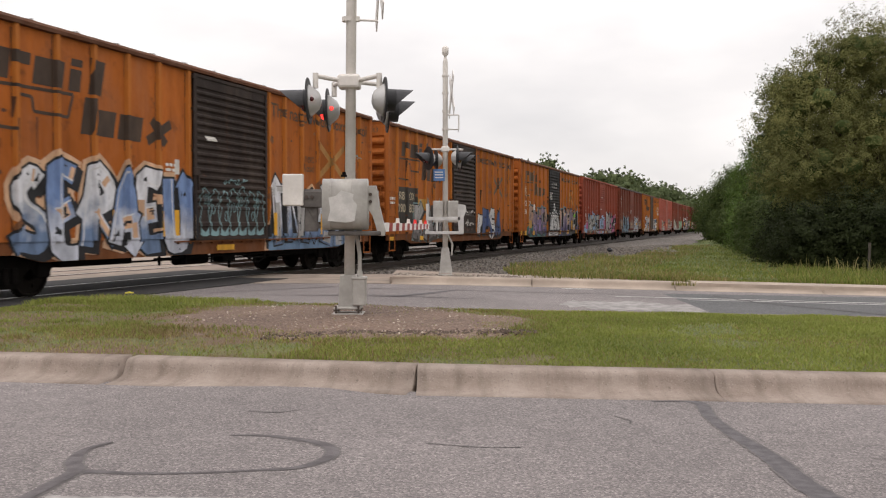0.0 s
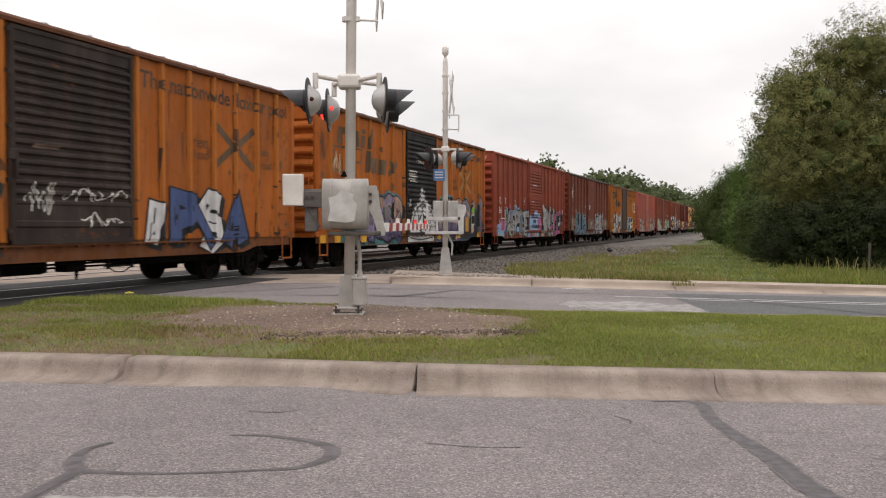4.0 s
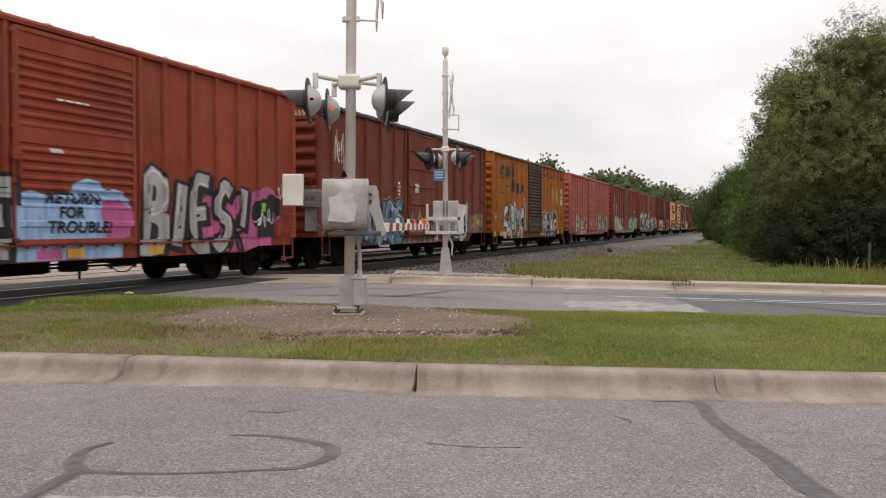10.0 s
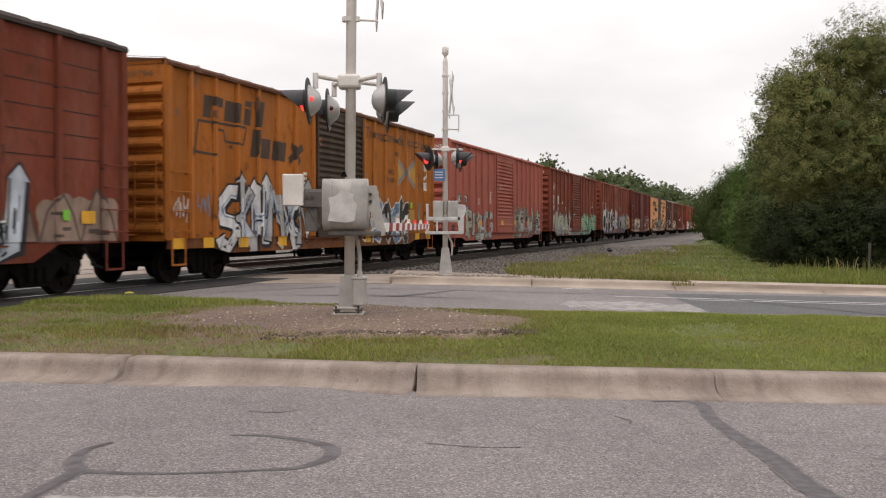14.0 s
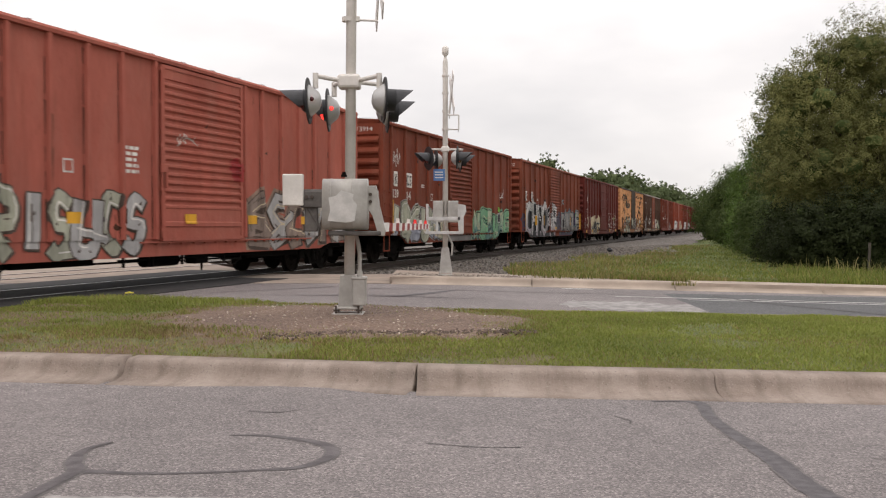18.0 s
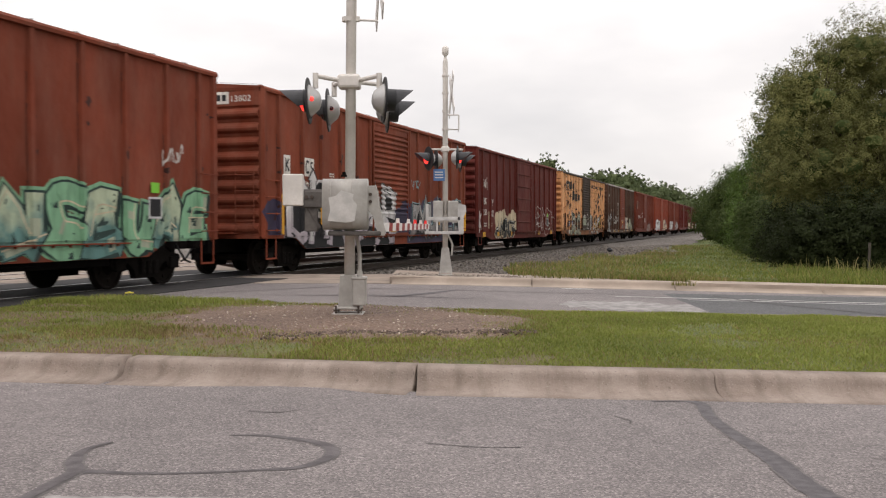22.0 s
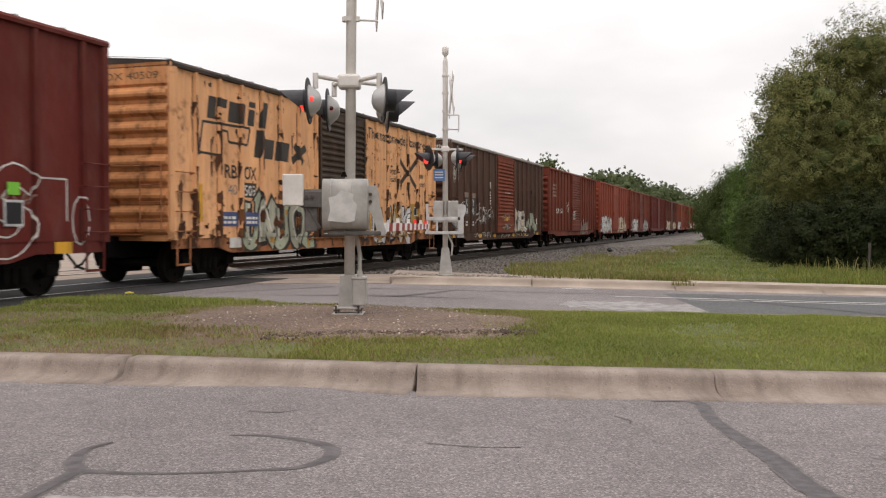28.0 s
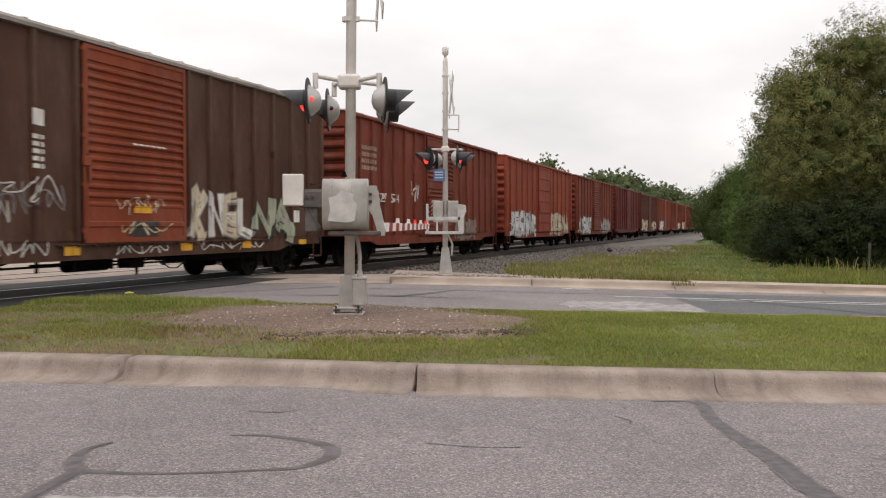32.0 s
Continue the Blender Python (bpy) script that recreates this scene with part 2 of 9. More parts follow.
def median_soil():
    m, t, b = mat_nodes("median_turf_soil")
    c = mix_rgb(t, (0.098, 0.122, 0.030), (0.160, 0.178, 0.050), noise_fac(t, 2.5, 6, 0.35, 0.65))
    co = t.nodes.new("ShaderNodeTexCoord")
    sp = t.nodes.new("ShaderNodeSeparateXYZ")
    t.links.new(co.outputs["Object"], sp.inputs["Vector"])
    worn = t.nodes.new("ShaderNodeMapRange")
    worn.inputs["From Min"].default_value, worn.inputs["From Max"].default_value = -0.5, 2.2
    worn.inputs["To Min"].default_value, worn.inputs["To Max"].default_value = 1.0, 0.15
    t.links.new(sp.outputs["X"], worn.inputs["Value"])
    bare = mix_rgb(t, noise_fac(t, 1.4, 7, 0.42, 0.56, shift=4), worn.outputs["Result"], 1.0, "MULTIPLY")
    c = mix_rgb(t, c, (0.160, 0.105, 0.064), bare)
    fine = noise_fac(t, 60, 4, 0.3, 0.7)
    c = mix_rgb(t, c, mix_rgb(t, (0.6, 0.6, 0.6), (1.25, 1.25, 1.2), fine), 1.0, "MULTIPLY")
    t.links.new(c, b.inputs["Base Color"])
    b.inputs["Roughness"].default_value = 0.95
    bump(t, b, fine, 0.7, 0.03)
    return m


M_TURF = median_soil()


# ---- building blocks ----
def mesh_of(bm, name, smooth=False):
    me = bpy.data.meshes.new(name)
    bmesh.ops.recalc_face_normals(bm, faces=bm.faces)
    bm.to_mesh(me)
    bm.free()
    if smooth:
        for p in me.polygons:
            p.use_smooth = True
    return me


def part(name, data, material, parent=None, label="", at=None, smooth=False):
    """Links a bmesh or a mesh as one object under its thing."""
    me = data if isinstance(data, bpy.types.Mesh) else mesh_of(data, name, smooth)
    if not me.materials:
        me.materials.append(material)
    ob = new(name, me)
    if me.materials[0] is not material:
        ob.material_slots[0].link = "OBJECT"
        ob.material_slots[0].material = material
    ob.parent = parent
    if at is not None:
        ob.matrix_basis = at
    if label:
        ob["label"] = label
    return ob


def thing(name, label, category, group="", at=None):
    ob = new(name)
    ob.empty_display_size = 0.2
    tagged(ob, label, category, group)
    if at is not None:
        ob.matrix_basis = at
    return ob


def box(bm, lo, hi, bev=0.0, seg=1):
    vs = [bm.verts.new((x, y, z)) for z in (lo[2], hi[2]) for y in (lo[1], hi[1]) for x in (lo[0], hi[0])]
    fs = [bm.faces.new([vs[i] for i in q]) for q in ((0, 2, 3, 1), (4, 5, 7, 6), (0, 1, 5, 4), (2, 6, 7, 3), (0, 4, 6, 2), (1, 3, 7, 5))]
    if bev:
        es = list({e for f in fs for e in f.edges})
        bmesh.ops.bevel(bm, geom=es, offset=bev, segments=seg, affect="EDGES", profile=0.5)
    return bm


def tube(bm, p0, p1, r, seg=12, r1=None, cap=True):
    p0, p1 = Vector(p0), Vector(p1)
    r1 = r if r1 is None else r1
    q = (p1 - p0).to_track_quat("Z", "Y")
    rings = []
    for p, rad in ((p0, r), (p1, r1)):
        rings.append([bm.verts.new(p + q @ Vector((math.cos(a) * rad, math.sin(a) * rad, 0))) for a in (2 * math.pi * i / seg for i in range(seg))])
    for i in range(seg):
        bm.faces.new((rings[0][i], rings[0][(i + 1) % seg], rings[1][(i + 1) % seg], rings[1][i]))
    if cap:
        bm.faces.new(rings[0][::-1])
        bm.faces.new(rings[1])
    return bm


def lathe(bm, profile, seg=24, axis=None):
    """Turns a profile of (radius, height) about z; axis: a matrix put on the result."""
    rings = []
    for r, z in profile:
        if r < 1e-6:
            rings.append([bm.verts.new((0, 0, z))])
        else:
            rings.append([bm.verts.new((math.cos(2 * math.pi * i / seg) * r, math.sin(2 * math.pi * i / seg) * r, z)) for i in range(seg)])
    for a, b in zip(rings, rings[1:]):
        for i in range(seg):
            j = (i + 1) % seg
            if len(a) == 1 and len(b) == 1:
                continue
            if len(a) == 1:
                bm.faces.new((a[0], b[j], b[i]))
            elif len(b) == 1:
                bm.faces.new((a[i], a[j], b[0]))
            else:
                bm.faces.new((a[i], a[j], b[j], b[i]))
    if axis is not None:
        bmesh.ops.transform(bm, matrix=axis, verts=[v for ring in rings for v in ring])
    return bm


def extrude_outline(bm, pts, fix, depth):
    """A prism over a closed outline; fix turns (u, v, w) into a place, w runs from 0 to depth."""
    a = [bm.verts.new(fix(u, v, 0.0)) for u, v in pts]
    b = [bm.verts.new(fix(u, v, depth)) for u, v in pts]
    n = len(pts)
    for i in range(n):
        bm.faces.new((a[i], a[(i + 1) % n], b[(i + 1) % n], b[i]))
    bm.faces.new(a[::-1])
    bm.faces.new(b)
    return bm


def sheet_mesh(name, verts, faces):
    me = bpy.data.meshes.new(name)
    me.from_pydata(verts, [], faces)
    me.update()
    return me


def g(x):
    """The fall of the street: level towards the track, 2 % down away from it."""
    return -0.02 * min(max(x + 1, 0), 14)
# ---- the ground, the roads, the kerbs ----
def span(a, b, n):
    return [a + (b - a) * i / n for i in range(n + 1)]


def build_ground():
    xs = [-2500, -900, -300, -120] + span(-60, 60, 60) + [120, 300, 900, 2500]
    ys = [-2500, -900, -300, -100, -40, -12, 6, 13, 19.6, 20.6] + span(22, 70, 24) + [80, 95, 120, 160, 220, 300, 500, 900, 2500]
    vs, fs = [], []
    for y in ys:
        for x in xs:
            z = g(x) + 0.10 + 0.05 * noise.noise((x * 0.13, y * 0.13, 0))
            if -40 < y < 20.3:
                z = -0.5
            d = x * TN[0] + y * TN[1]
            if y > 20.4 and d > 6.3:
                z = -0.75
            vs.append((x, y, z))
    nx = len(xs)
    for j in range(len(ys) - 1):
        for i in range(nx - 1):
            fs.append((j * nx + i, j * nx + i + 1, (j + 1) * nx + i + 1, (j + 1) * nx + i))
    ob = part("ground", sheet_mesh("ground", vs, fs), M_MEADOW)
    tagged(ob, "rough green meadow with dry yellow patches beside the railway", "ground", kind="structure")


def slab(name, outline_y, x0, x1, material, label, category, step=2.0, lift=0.0, thick=0.25):
    """A paved strip between two edges (functions of x) that follows the street's fall."""
    n = max(2, int((x1 - x0) / step))
    vs, fs = [], []
    for i in range(n + 1):
        x = x0 + (x1 - x0) * i / n
        y0, y1 = outline_y(x)
        for k in range(9):
            y = y0 + (y1 - y0) * k / 8
            vs.append((x, y, g(x) + lift))
        vs.append((x, y1, g(x) + lift - thick))
        vs.append((x, y0, g(x) + lift - thick))
    w = 11
    for i in range(n):
        for k in range(8):
            a = i * w + k
            fs.append((a, a + w, a + w + 1, a + 1))
        fs.append((i * w + 8, (i + 1) * w + 8, (i + 1) * w + 9, i * w + 9))
        fs.append((i * w + 10, (i + 1) * w + 10, (i + 1) * w, i * w))
    ob = part(name, sheet_mesh(name, vs, fs), material)
    tagged(ob, label, category, kind="structure")
    return ob


T2 = Vector((0.3175113, 0.9482545))
TN = Vector((-0.9482545, 0.3175113))
TRACK_OFF, RAIL_Z, TRACK_ANGLE = 12.58, 0.02, 71.4875


def on_track(s, d=0.0, z=0.0):
    """A place s metres along the track and d metres to its far side."""
    p = T2 * s + TN * (TRACK_OFF + d)
    return Vector((p.x, p.y, z))


def bend(x):
    """How far the near kerb swings away from the street towards the track."""
    return 0.155 * min(6.0, max(0.0, -0.2 - x))


build_ground()
slab("road_near", lambda x: (-9.0, 7.0 + bend(x)), -70, 70, M_ASPHALT, "worn grey asphalt street with tar-sealed cracks", "road", step=0.5)
slab("road_far", lambda x: (12.78, 20.02 if x < 1 else 20.02 - 0.1 * (x - 1)), -70, 70, M_ASPHALT, "pale worn asphalt carriageway beyond the median", "road", lift=0.0)


def median_front(x):
    return 7.40 + bend(x)


slab("crossing_apron", lambda x: (7.0 + bend(x), 12.78), -70, -6.2, M_ASPHALT, "asphalt between the carriageways at the level crossing", "road")


def median_back(x):
    return 12.62 + 0.36 * max(0.0, -x) if x > -5.2 else 14.2 - 3.5 * (-5.2 - x)


def build_median():
    xs = span(-6.0, 14, 130) + span(15, 70, 22)
    vs, fs = [], []
    ny = 28
    for x in xs:
        y0, y1 = median_front(x), median_back(x)
        for k in range(ny + 1):
            y = y0 + (y1 - y0) * k / ny
            edge = min(1.0, (y1 - y) / 0.25, (y - y0) / 0.3 + 0.75)
            z = g(x) + 0.14 * edge + 0.05 * math.sin(math.pi * k / ny) + 0.018 * noise.noise((x * 1.3, y * 1.3, 3))
            if x < -5.5:
                z -= 0.16 * min(1, (-5.5 - x) / 0.4)
            vs.append((x, y, z))
    for i in range(len(xs) - 1):
        for k in range(ny):
            a = i * (ny + 1) + k
            fs.append((a, a + ny + 1, a + ny + 2, a + 1))
    ob = part("median", sheet_mesh("median", vs, fs), M_TURF)
    for p in ob.data.polygons:
        p.use_smooth = True
    tagged(ob, "grassed median strip with a bare patch round the signal mast", "median", kind="structure")


def median_z(x, y):
    y0, y1 = median_front(x), median_back(x)
    k = (y - y0) / (y1 - y0)
    return g(x) + 0.14 * min(1.0, (y1 - y) / 0.25, (y - y0) / 0.3 + 0.75) + 0.05 * math.sin(math.pi * k) + 0.018 * noise.noise((x * 1.3, y * 1.3, 3))


def in_dirt(x, y, grow=0.0):
    wob = 0.22 * noise.noise((x * 0.9, y * 0.9, 7)) + 0.12 * noise.noise((x * 3.1, y * 3.1, 1))
    return ((x + 1.1) / 1.95) ** 2 + ((y - 10.75) / 2.15) ** 2 < (1 + wob + grow) ** 2


def dirt_rim(x, y):
    """How far inside the bare patch a place lies; negative outside."""
    wob = 0.22 * noise.noise((x * 0.9, y * 0.9, 7)) + 0.12 * noise.noise((x * 3.1, y * 3.1, 1))
    return 1 + wob - math.hypot((x + 1.1) / 1.95, (y - 10.75) / 2.15)


def build_dirt():
    vs, fs, idx = [], [], {}
    n = 170
    for i in range(n + 1):
        for k in range(n + 1):
            x, y = -3.6 + 5.0 * i / n, 8.0 + 5.6 * k / n
            vs.append((x, y, median_z(x, y) + min(0.016, 0.22 * dirt_rim(x, y) - 0.004) + 0.006 * noise.noise((x * 6, y * 6, 9))))
    for i in range(n):
        for k in range(n):
            x, y = -3.6 + 5.0 * (i + 0.5) / n, 8.0 + 5.6 * (k + 0.5) / n
            if in_dirt(x, y, 0.08) and y < median_back(x) - 0.25:
                a = i * (n + 1) + k
                fs.append((a, a + n + 1, a + n + 2, a + 1))
    ob = part("dirt_patch", sheet_mesh("dirt_patch", vs, fs), M_DIRT)
    for p in ob.data.polygons:
        p.use_smooth = True
    tagged(ob, "bare brown dirt with pale pebbles round the mast", "dirt", kind="structure")


build_median()
build_dirt()


# kerbs: cast pieces with open joints
def kerb_piece(length, bulge):
    bm = bmesh.new()
    prof = [(-0.14, -0.10), (-0.14, 0.003), (0.0, 0.008), (0.10, 0.018), (0.150, 0.036), (0.176, 0.064), (0.190, 0.095), (0.200, 0.121), (0.216, 0.140), (0.240, 0.151), (0.268, 0.155), (0.42, 0.158), (0.43, -0.10)]
    n = 6
    rows = []
    for i in range(n + 1):
        u = length * i / n
        rows.append([bm.verts.new((u, y + bulge * 0.5 * noise.noise((u, y, bulge * 50)), z)) for y, z in prof])
    for a, b in zip(rows, rows[1:]):
        for k in range(len(prof) - 1):
            bm.faces.new((a[k], b[k], b[k + 1], a[k + 1]))
    bm.faces.new(rows[0][::-1])
    bm.faces.new(rows[-1])
    return mesh_of(bm, "kerb_stone", True)


def build_kerbs():
    near = thing("kerb_near", "long cast concrete kerb with a rounded top", "kerb")
    near["kind"] = "structure"
    me = [kerb_piece(2.287, 0.01), kerb_piece(2.287, 0.02), kerb_piece(2.287, 0.015)]
    bent_me = kerb_piece(2.375, 0.02)
    for k in range(-2, 28):
        x = -0.2 + (2.30 if k > 0 else 2.40) * k
        fall = math.degrees(math.atan2(g(x + 2.30) - g(x), 2.30))
        turn = -math.degrees(math.atan(0.155)) if x < -0.3 else 0
        part("kerb_stone", me[k % 3] if k > -1 else bent_me, M_CONCRETE, near, at=pose(x, 7.0 + bend(x), g(x), 0, -fall, turn))
    far = thing("kerb_far", "pale concrete kerb along the far carriageway", "kerb")
    far["kind"] = "structure"
    long_me = kerb_piece(2.99, 0.012)
    for k in range(0, 20):
        x = -1.1 + 3.0 * k
        y = 20.02 - 0.1 * max(0, x - 1)
        fall = math.degrees(math.atan2(g(x + 3) - g(x), 3.0))
        part("kerb_stone", long_me, M_PALE_CONCRETE, far, at=pose(x, y, g(x), 0, -fall, -5.7 if x > 0.5 else -1.9))
    back = thing("kerb_median_back", "low concrete kerb behind the grass median", "kerb")
    back["kind"] = "structure"
    for k in range(0, 20):
        x = 0.5 + 3.0 * k
        fall = math.degrees(math.atan2(g(x + 3) - g(x), 3.0))
        part("kerb_stone", long_me, M_CONCRETE, back, at=pose(x + 3.0, 12.80, g(x + 3), 0, fall, 180))


build_kerbs()


# ---- seals, lines and patches on the roads ----
def ribbon(name, points, widths, material, label, category, lift=0.0032, rag=0.15, seed=0):
    """A ragged strip along a bent line on the street."""
    rng = random.Random(seed)
    fine = []
    for i in range(len(points) - 1):
        for k in range(10):
            t = k / 10
            p0, p1 = points[max(0, i - 1)], points[i]
            p2, p3 = points[i + 1], points[min(len(points) - 1, i + 2)]
            q = [0.5 * (2 * p1[a] + (p2[a] - p0[a]) * t + (2 * p0[a] - 5 * p1[a] + 4 * p2[a] - p3[a]) * t * t + (3 * p1[a] - p0[a] - 3 * p2[a] + p3[a]) * t ** 3) for a in (0, 1)]
            fine.append((q[0], q[1], widths[i] + (widths[i + 1] - widths[i]) * t))
    fine.append((*points[-1], widths[-1]))
    vs, fs = [], []
    for i, (x, y, w) in enumerate(fine):
        a, b = fine[max(0, i - 1)], fine[min(len(fine) - 1, i + 1)]
        d = Vector((b[0] - a[0], b[1] - a[1])).normalized()
        for sgn in (-1, 1):
            k = sgn * w / 2 * (1 + rng.uniform(-rag, rag))
            px_, py_ = x - d.y * k, y + d.x * k
            vs.append((px_, py_, g(px_) + lift))
    for i in range(len(fine) - 1):
        fs.append((2 * i, 2 * i + 1, 2 * i + 3, 2 * i + 2))
    return tagged(part(name, sheet_mesh(name, vs, fs), material), label, category, kind="structure")


ribbon("crack_seal_loop", [(-1.80, 4.67), (-1.55, 4.63), (-1.28, 4.63), (-0.95, 4.69), (-0.72, 4.78), (-0.60, 5.05), (-0.70, 5.30), (-1.02, 5.46), (-1.25, 5.48)], [0.06, 0.032, 0.022, 0.024, 0.045, 0.07, 0.07, 0.032, 0.008], M_TAR_PALE, "dark tar loop sealing a crack in the asphalt", "crack seal", seed=1, rag=0.08)
ribbon("crack_seal_tail", [(-1.88, 5.30), (-1.96, 5.10), (-1.92, 4.85), (-1.84, 4.66), (-1.86, 4.40), (-1.90, 4.0), (-1.95, 3.4)], [0.02, 0.045, 0.08, 0.08, 0.065, 0.07, 0.07], M_TAR_PALE, "dark tar seal running along a crack", "crack seal", seed=2, lift=0.0055, rag=0.08)
ribbon("crack_seal_wide", [(1.52, 6.80), (1.72, 6.84), (1.86, 6.76), (1.80, 6.3), (1.79, 5.8), (1.82, 5.2), (1.80, 4.6), (1.84, 4.0), (1.9, 3.2)], [0.02, 0.03, 0.09, 0.08, 0.09, 0.12, 0.14, 0.17, 0.17], M_TAR, "wide tar seal running to the kerb", "crack seal", seed=3, rag=0.1)
for k_, (pts_, ws_) in enumerate((([(-1.80, 4.67), (-1.55, 4.63), (-1.28, 4.63), (-0.95, 4.69), (-0.72, 4.78), (-0.60, 5.05), (-0.70, 5.30), (-1.02, 5.46), (-1.25, 5.48)], [0.085, 0.05, 0.036, 0.038, 0.065, 0.095, 0.095, 0.055, 0.02]), ([(-1.88, 5.30), (-1.96, 5.10), (-1.92, 4.85), (-1.84, 4.66), (-1.86, 4.40), (-1.90, 4.0), (-1.95, 3.4)], [0.04, 0.07, 0.11, 0.11, 0.09, 0.095, 0.095]), ([(1.52, 6.80), (1.72, 6.84), (1.86, 6.76), (1.80, 6.3), (1.79, 5.8), (1.82, 5.2), (1.80, 4.6), (1.84, 4.0), (1.9, 3.2)], [0.03, 0.045, 0.115, 0.105, 0.115, 0.145, 0.165, 0.195, 0.195]))):
    ribbon("crack_seal_stain", pts_, ws_, M_STAIN, "faint dark stain beside a tar seal", "crack seal", lift=0.002 + 0.0005 * k_, rag=0.12, seed=40 + k_)
for k_, pts_ in enumerate(([(1.14, 6.25), (1.22, 6.1), (1.20, 6.0)], [(-0.1, 5.35), (0.2, 5.28), (0.45, 5.30)], [(2.4, 5.2), (2.9, 5.1), (3.3, 5.15)], [(-1.3, 6.2), (-1.1, 6.15), (-0.95, 6.25)])):
    ribbon("road_crack", pts_, [0.010, 0.014, 0.008], M_CRACK, "thin dark crack in the asphalt", "crack", seed=10 + k_, rag=0.5)
ribbon("lane_line_near", [(-1.80, 4.13), (-1.4, 4.13), (-0.92, 4.13)], [0.2, 0.2, 0.12], M_LINE_WORN, "worn white lane marking", "road marking", seed=5)
ribbon("asphalt_patch", [(4.2, 16.2), (6.0, 16.1), (9.0, 15.9), (14.0, 15.6), (40.0, 14.5)], [4.4, 4.9, 5.2, 5.4, 5.5], M_ASPHALT_DARK, "dark newer asphalt on the far carriageway", "road patch", lift=0.004, rag=0.03, seed=6)
ribbon("lane_line_far", [(3.2, 17.35), (5.0, 17.2), (8.0, 16.95), (14.0, 16.4), (30.0, 15.2)], [0.10, 0.12, 0.12, 0.12, 0.12], M_LINE, "white lane line on the far carriageway", "road marking", lift=0.009, seed=7)
ribbon("lane_line_far_second", [(4.4, 16.85), (6.0, 16.75), (9.0, 16.45), (14.0, 16.0), (30.0, 14.8)], [0.08, 0.11, 0.11, 0.11, 0.11], M_LINE, "second white line on the far carriageway", "road marking", lift=0.009, seed=27)
ribbon("edge_mark_far", [(2.45, 19.35), (2.8, 19.32), (3.1, 19.3)], [0.1, 0.22, 0.1], M_LINE, "worn white paint mark by the kerb", "road marking", lift=0.005, seed=8, rag=0.5)
ribbon("concrete_patch", [(2.0, 15.6), (3.0, 15.3), (4.2, 14.9)], [1.0, 1.9, 1.2], M_LINE_WORN, "pale worn patch in the road", "road patch", lift=0.003, seed=9, rag=0.3)
ribbon("tyre_smear", [(-6.2, 17.6), (-4.6, 19.0), (-3.4, 19.9)], [0.10, 0.08, 0.04], M_TAR, "dark seam across the crossing", "crack seal", seed=11)
ribbon("tyre_smear_cross", [(-0.9, 16.4), (-0.3, 17.2), (0.3, 18.4)], [0.06, 0.20, 0.05], M_TAR, "dark stain across the far carriageway", "crack seal", seed=12, rag=0.4)
ribbon("road_seam_far", [(-7.5, 14.9), (-5.0, 16.6), (-3.4, 17.9), (-2.2, 18.9)], [0.05, 0.05, 0.06, 0.10], M_TAR, "dark seam across the crossing", "crack seal", seed=14, rag=0.3, lift=0.0065)
ribbon("road_seam_far", [(-2.0, 18.6), (0.5, 18.2), (3.5, 17.9)], [0.05, 0.07, 0.04], M_CRACK, "dark crack along the far carriageway", "crack", seed=15, rag=0.4, lift=0.0045)
ribbon("road_seam_far", [(5.2, 18.1), (5.6, 16.5), (6.8, 14.6), (7.4, 13.4)], [0.05, 0.06, 0.08, 0.05], M_CRACK, "dark crack across the far carriageway", "crack", seed=16, rag=0.4, lift=0.0115)
ribbon("tyre_smear_long", [(-3.2, 16.6), (-1.0, 16.5), (0.6, 16.1)], [0.05, 0.10, 0.05], M_TAR, "dark stain along the far carriageway", "crack seal", seed=13, rag=0.4, lift=0.006)

slab("sidewalk_far", lambda x: (20.05, 23.8 + 2.2 * max(0, min(8, -4.5 - x))), -60, -1.15, M_APRON, "tan concrete footway beside the far carriageway", "sidewalk", step=1.0, lift=0.006)
slab("sidewalk_verge", lambda x: (20.2 - 0.1 * (x - 1), 21.25 - 0.1 * (x - 1)), 5.4, 60, M_PALE_CONCRETE, "narrow tan concrete verge behind the kerb", "sidewalk", step=1.0, lift=0.15)
slab("sidewalk_island", lambda x: (20.2, 23.2 - 0.42 * max(0, x + 1.1)), -1.15, 5.4, M_APRON, "tan concrete footway behind the kerb", "sidewalk", step=0.6, lift=0.135)


# ---- the tracks ----
def rail_mesh(length):
    prof = [(-0.07, 0), (0.07, 0), (0.07, 0.012), (0.012, 0.03), (0.012, 0.125), (0.036, 0.135), (0.036, 0.168), (0.028, 0.172), (-0.028, 0.172), (-0.036, 0.168), (-0.036, 0.135), (-0.012, 0.125), (-0.012, 0.03), (-0.07, 0.012)]
    bm = bmesh.new()
    extrude_outline(bm, prof, lambda u, v, w: (w, u, v - 0.172), length)
    return mesh_of(bm, "rail")


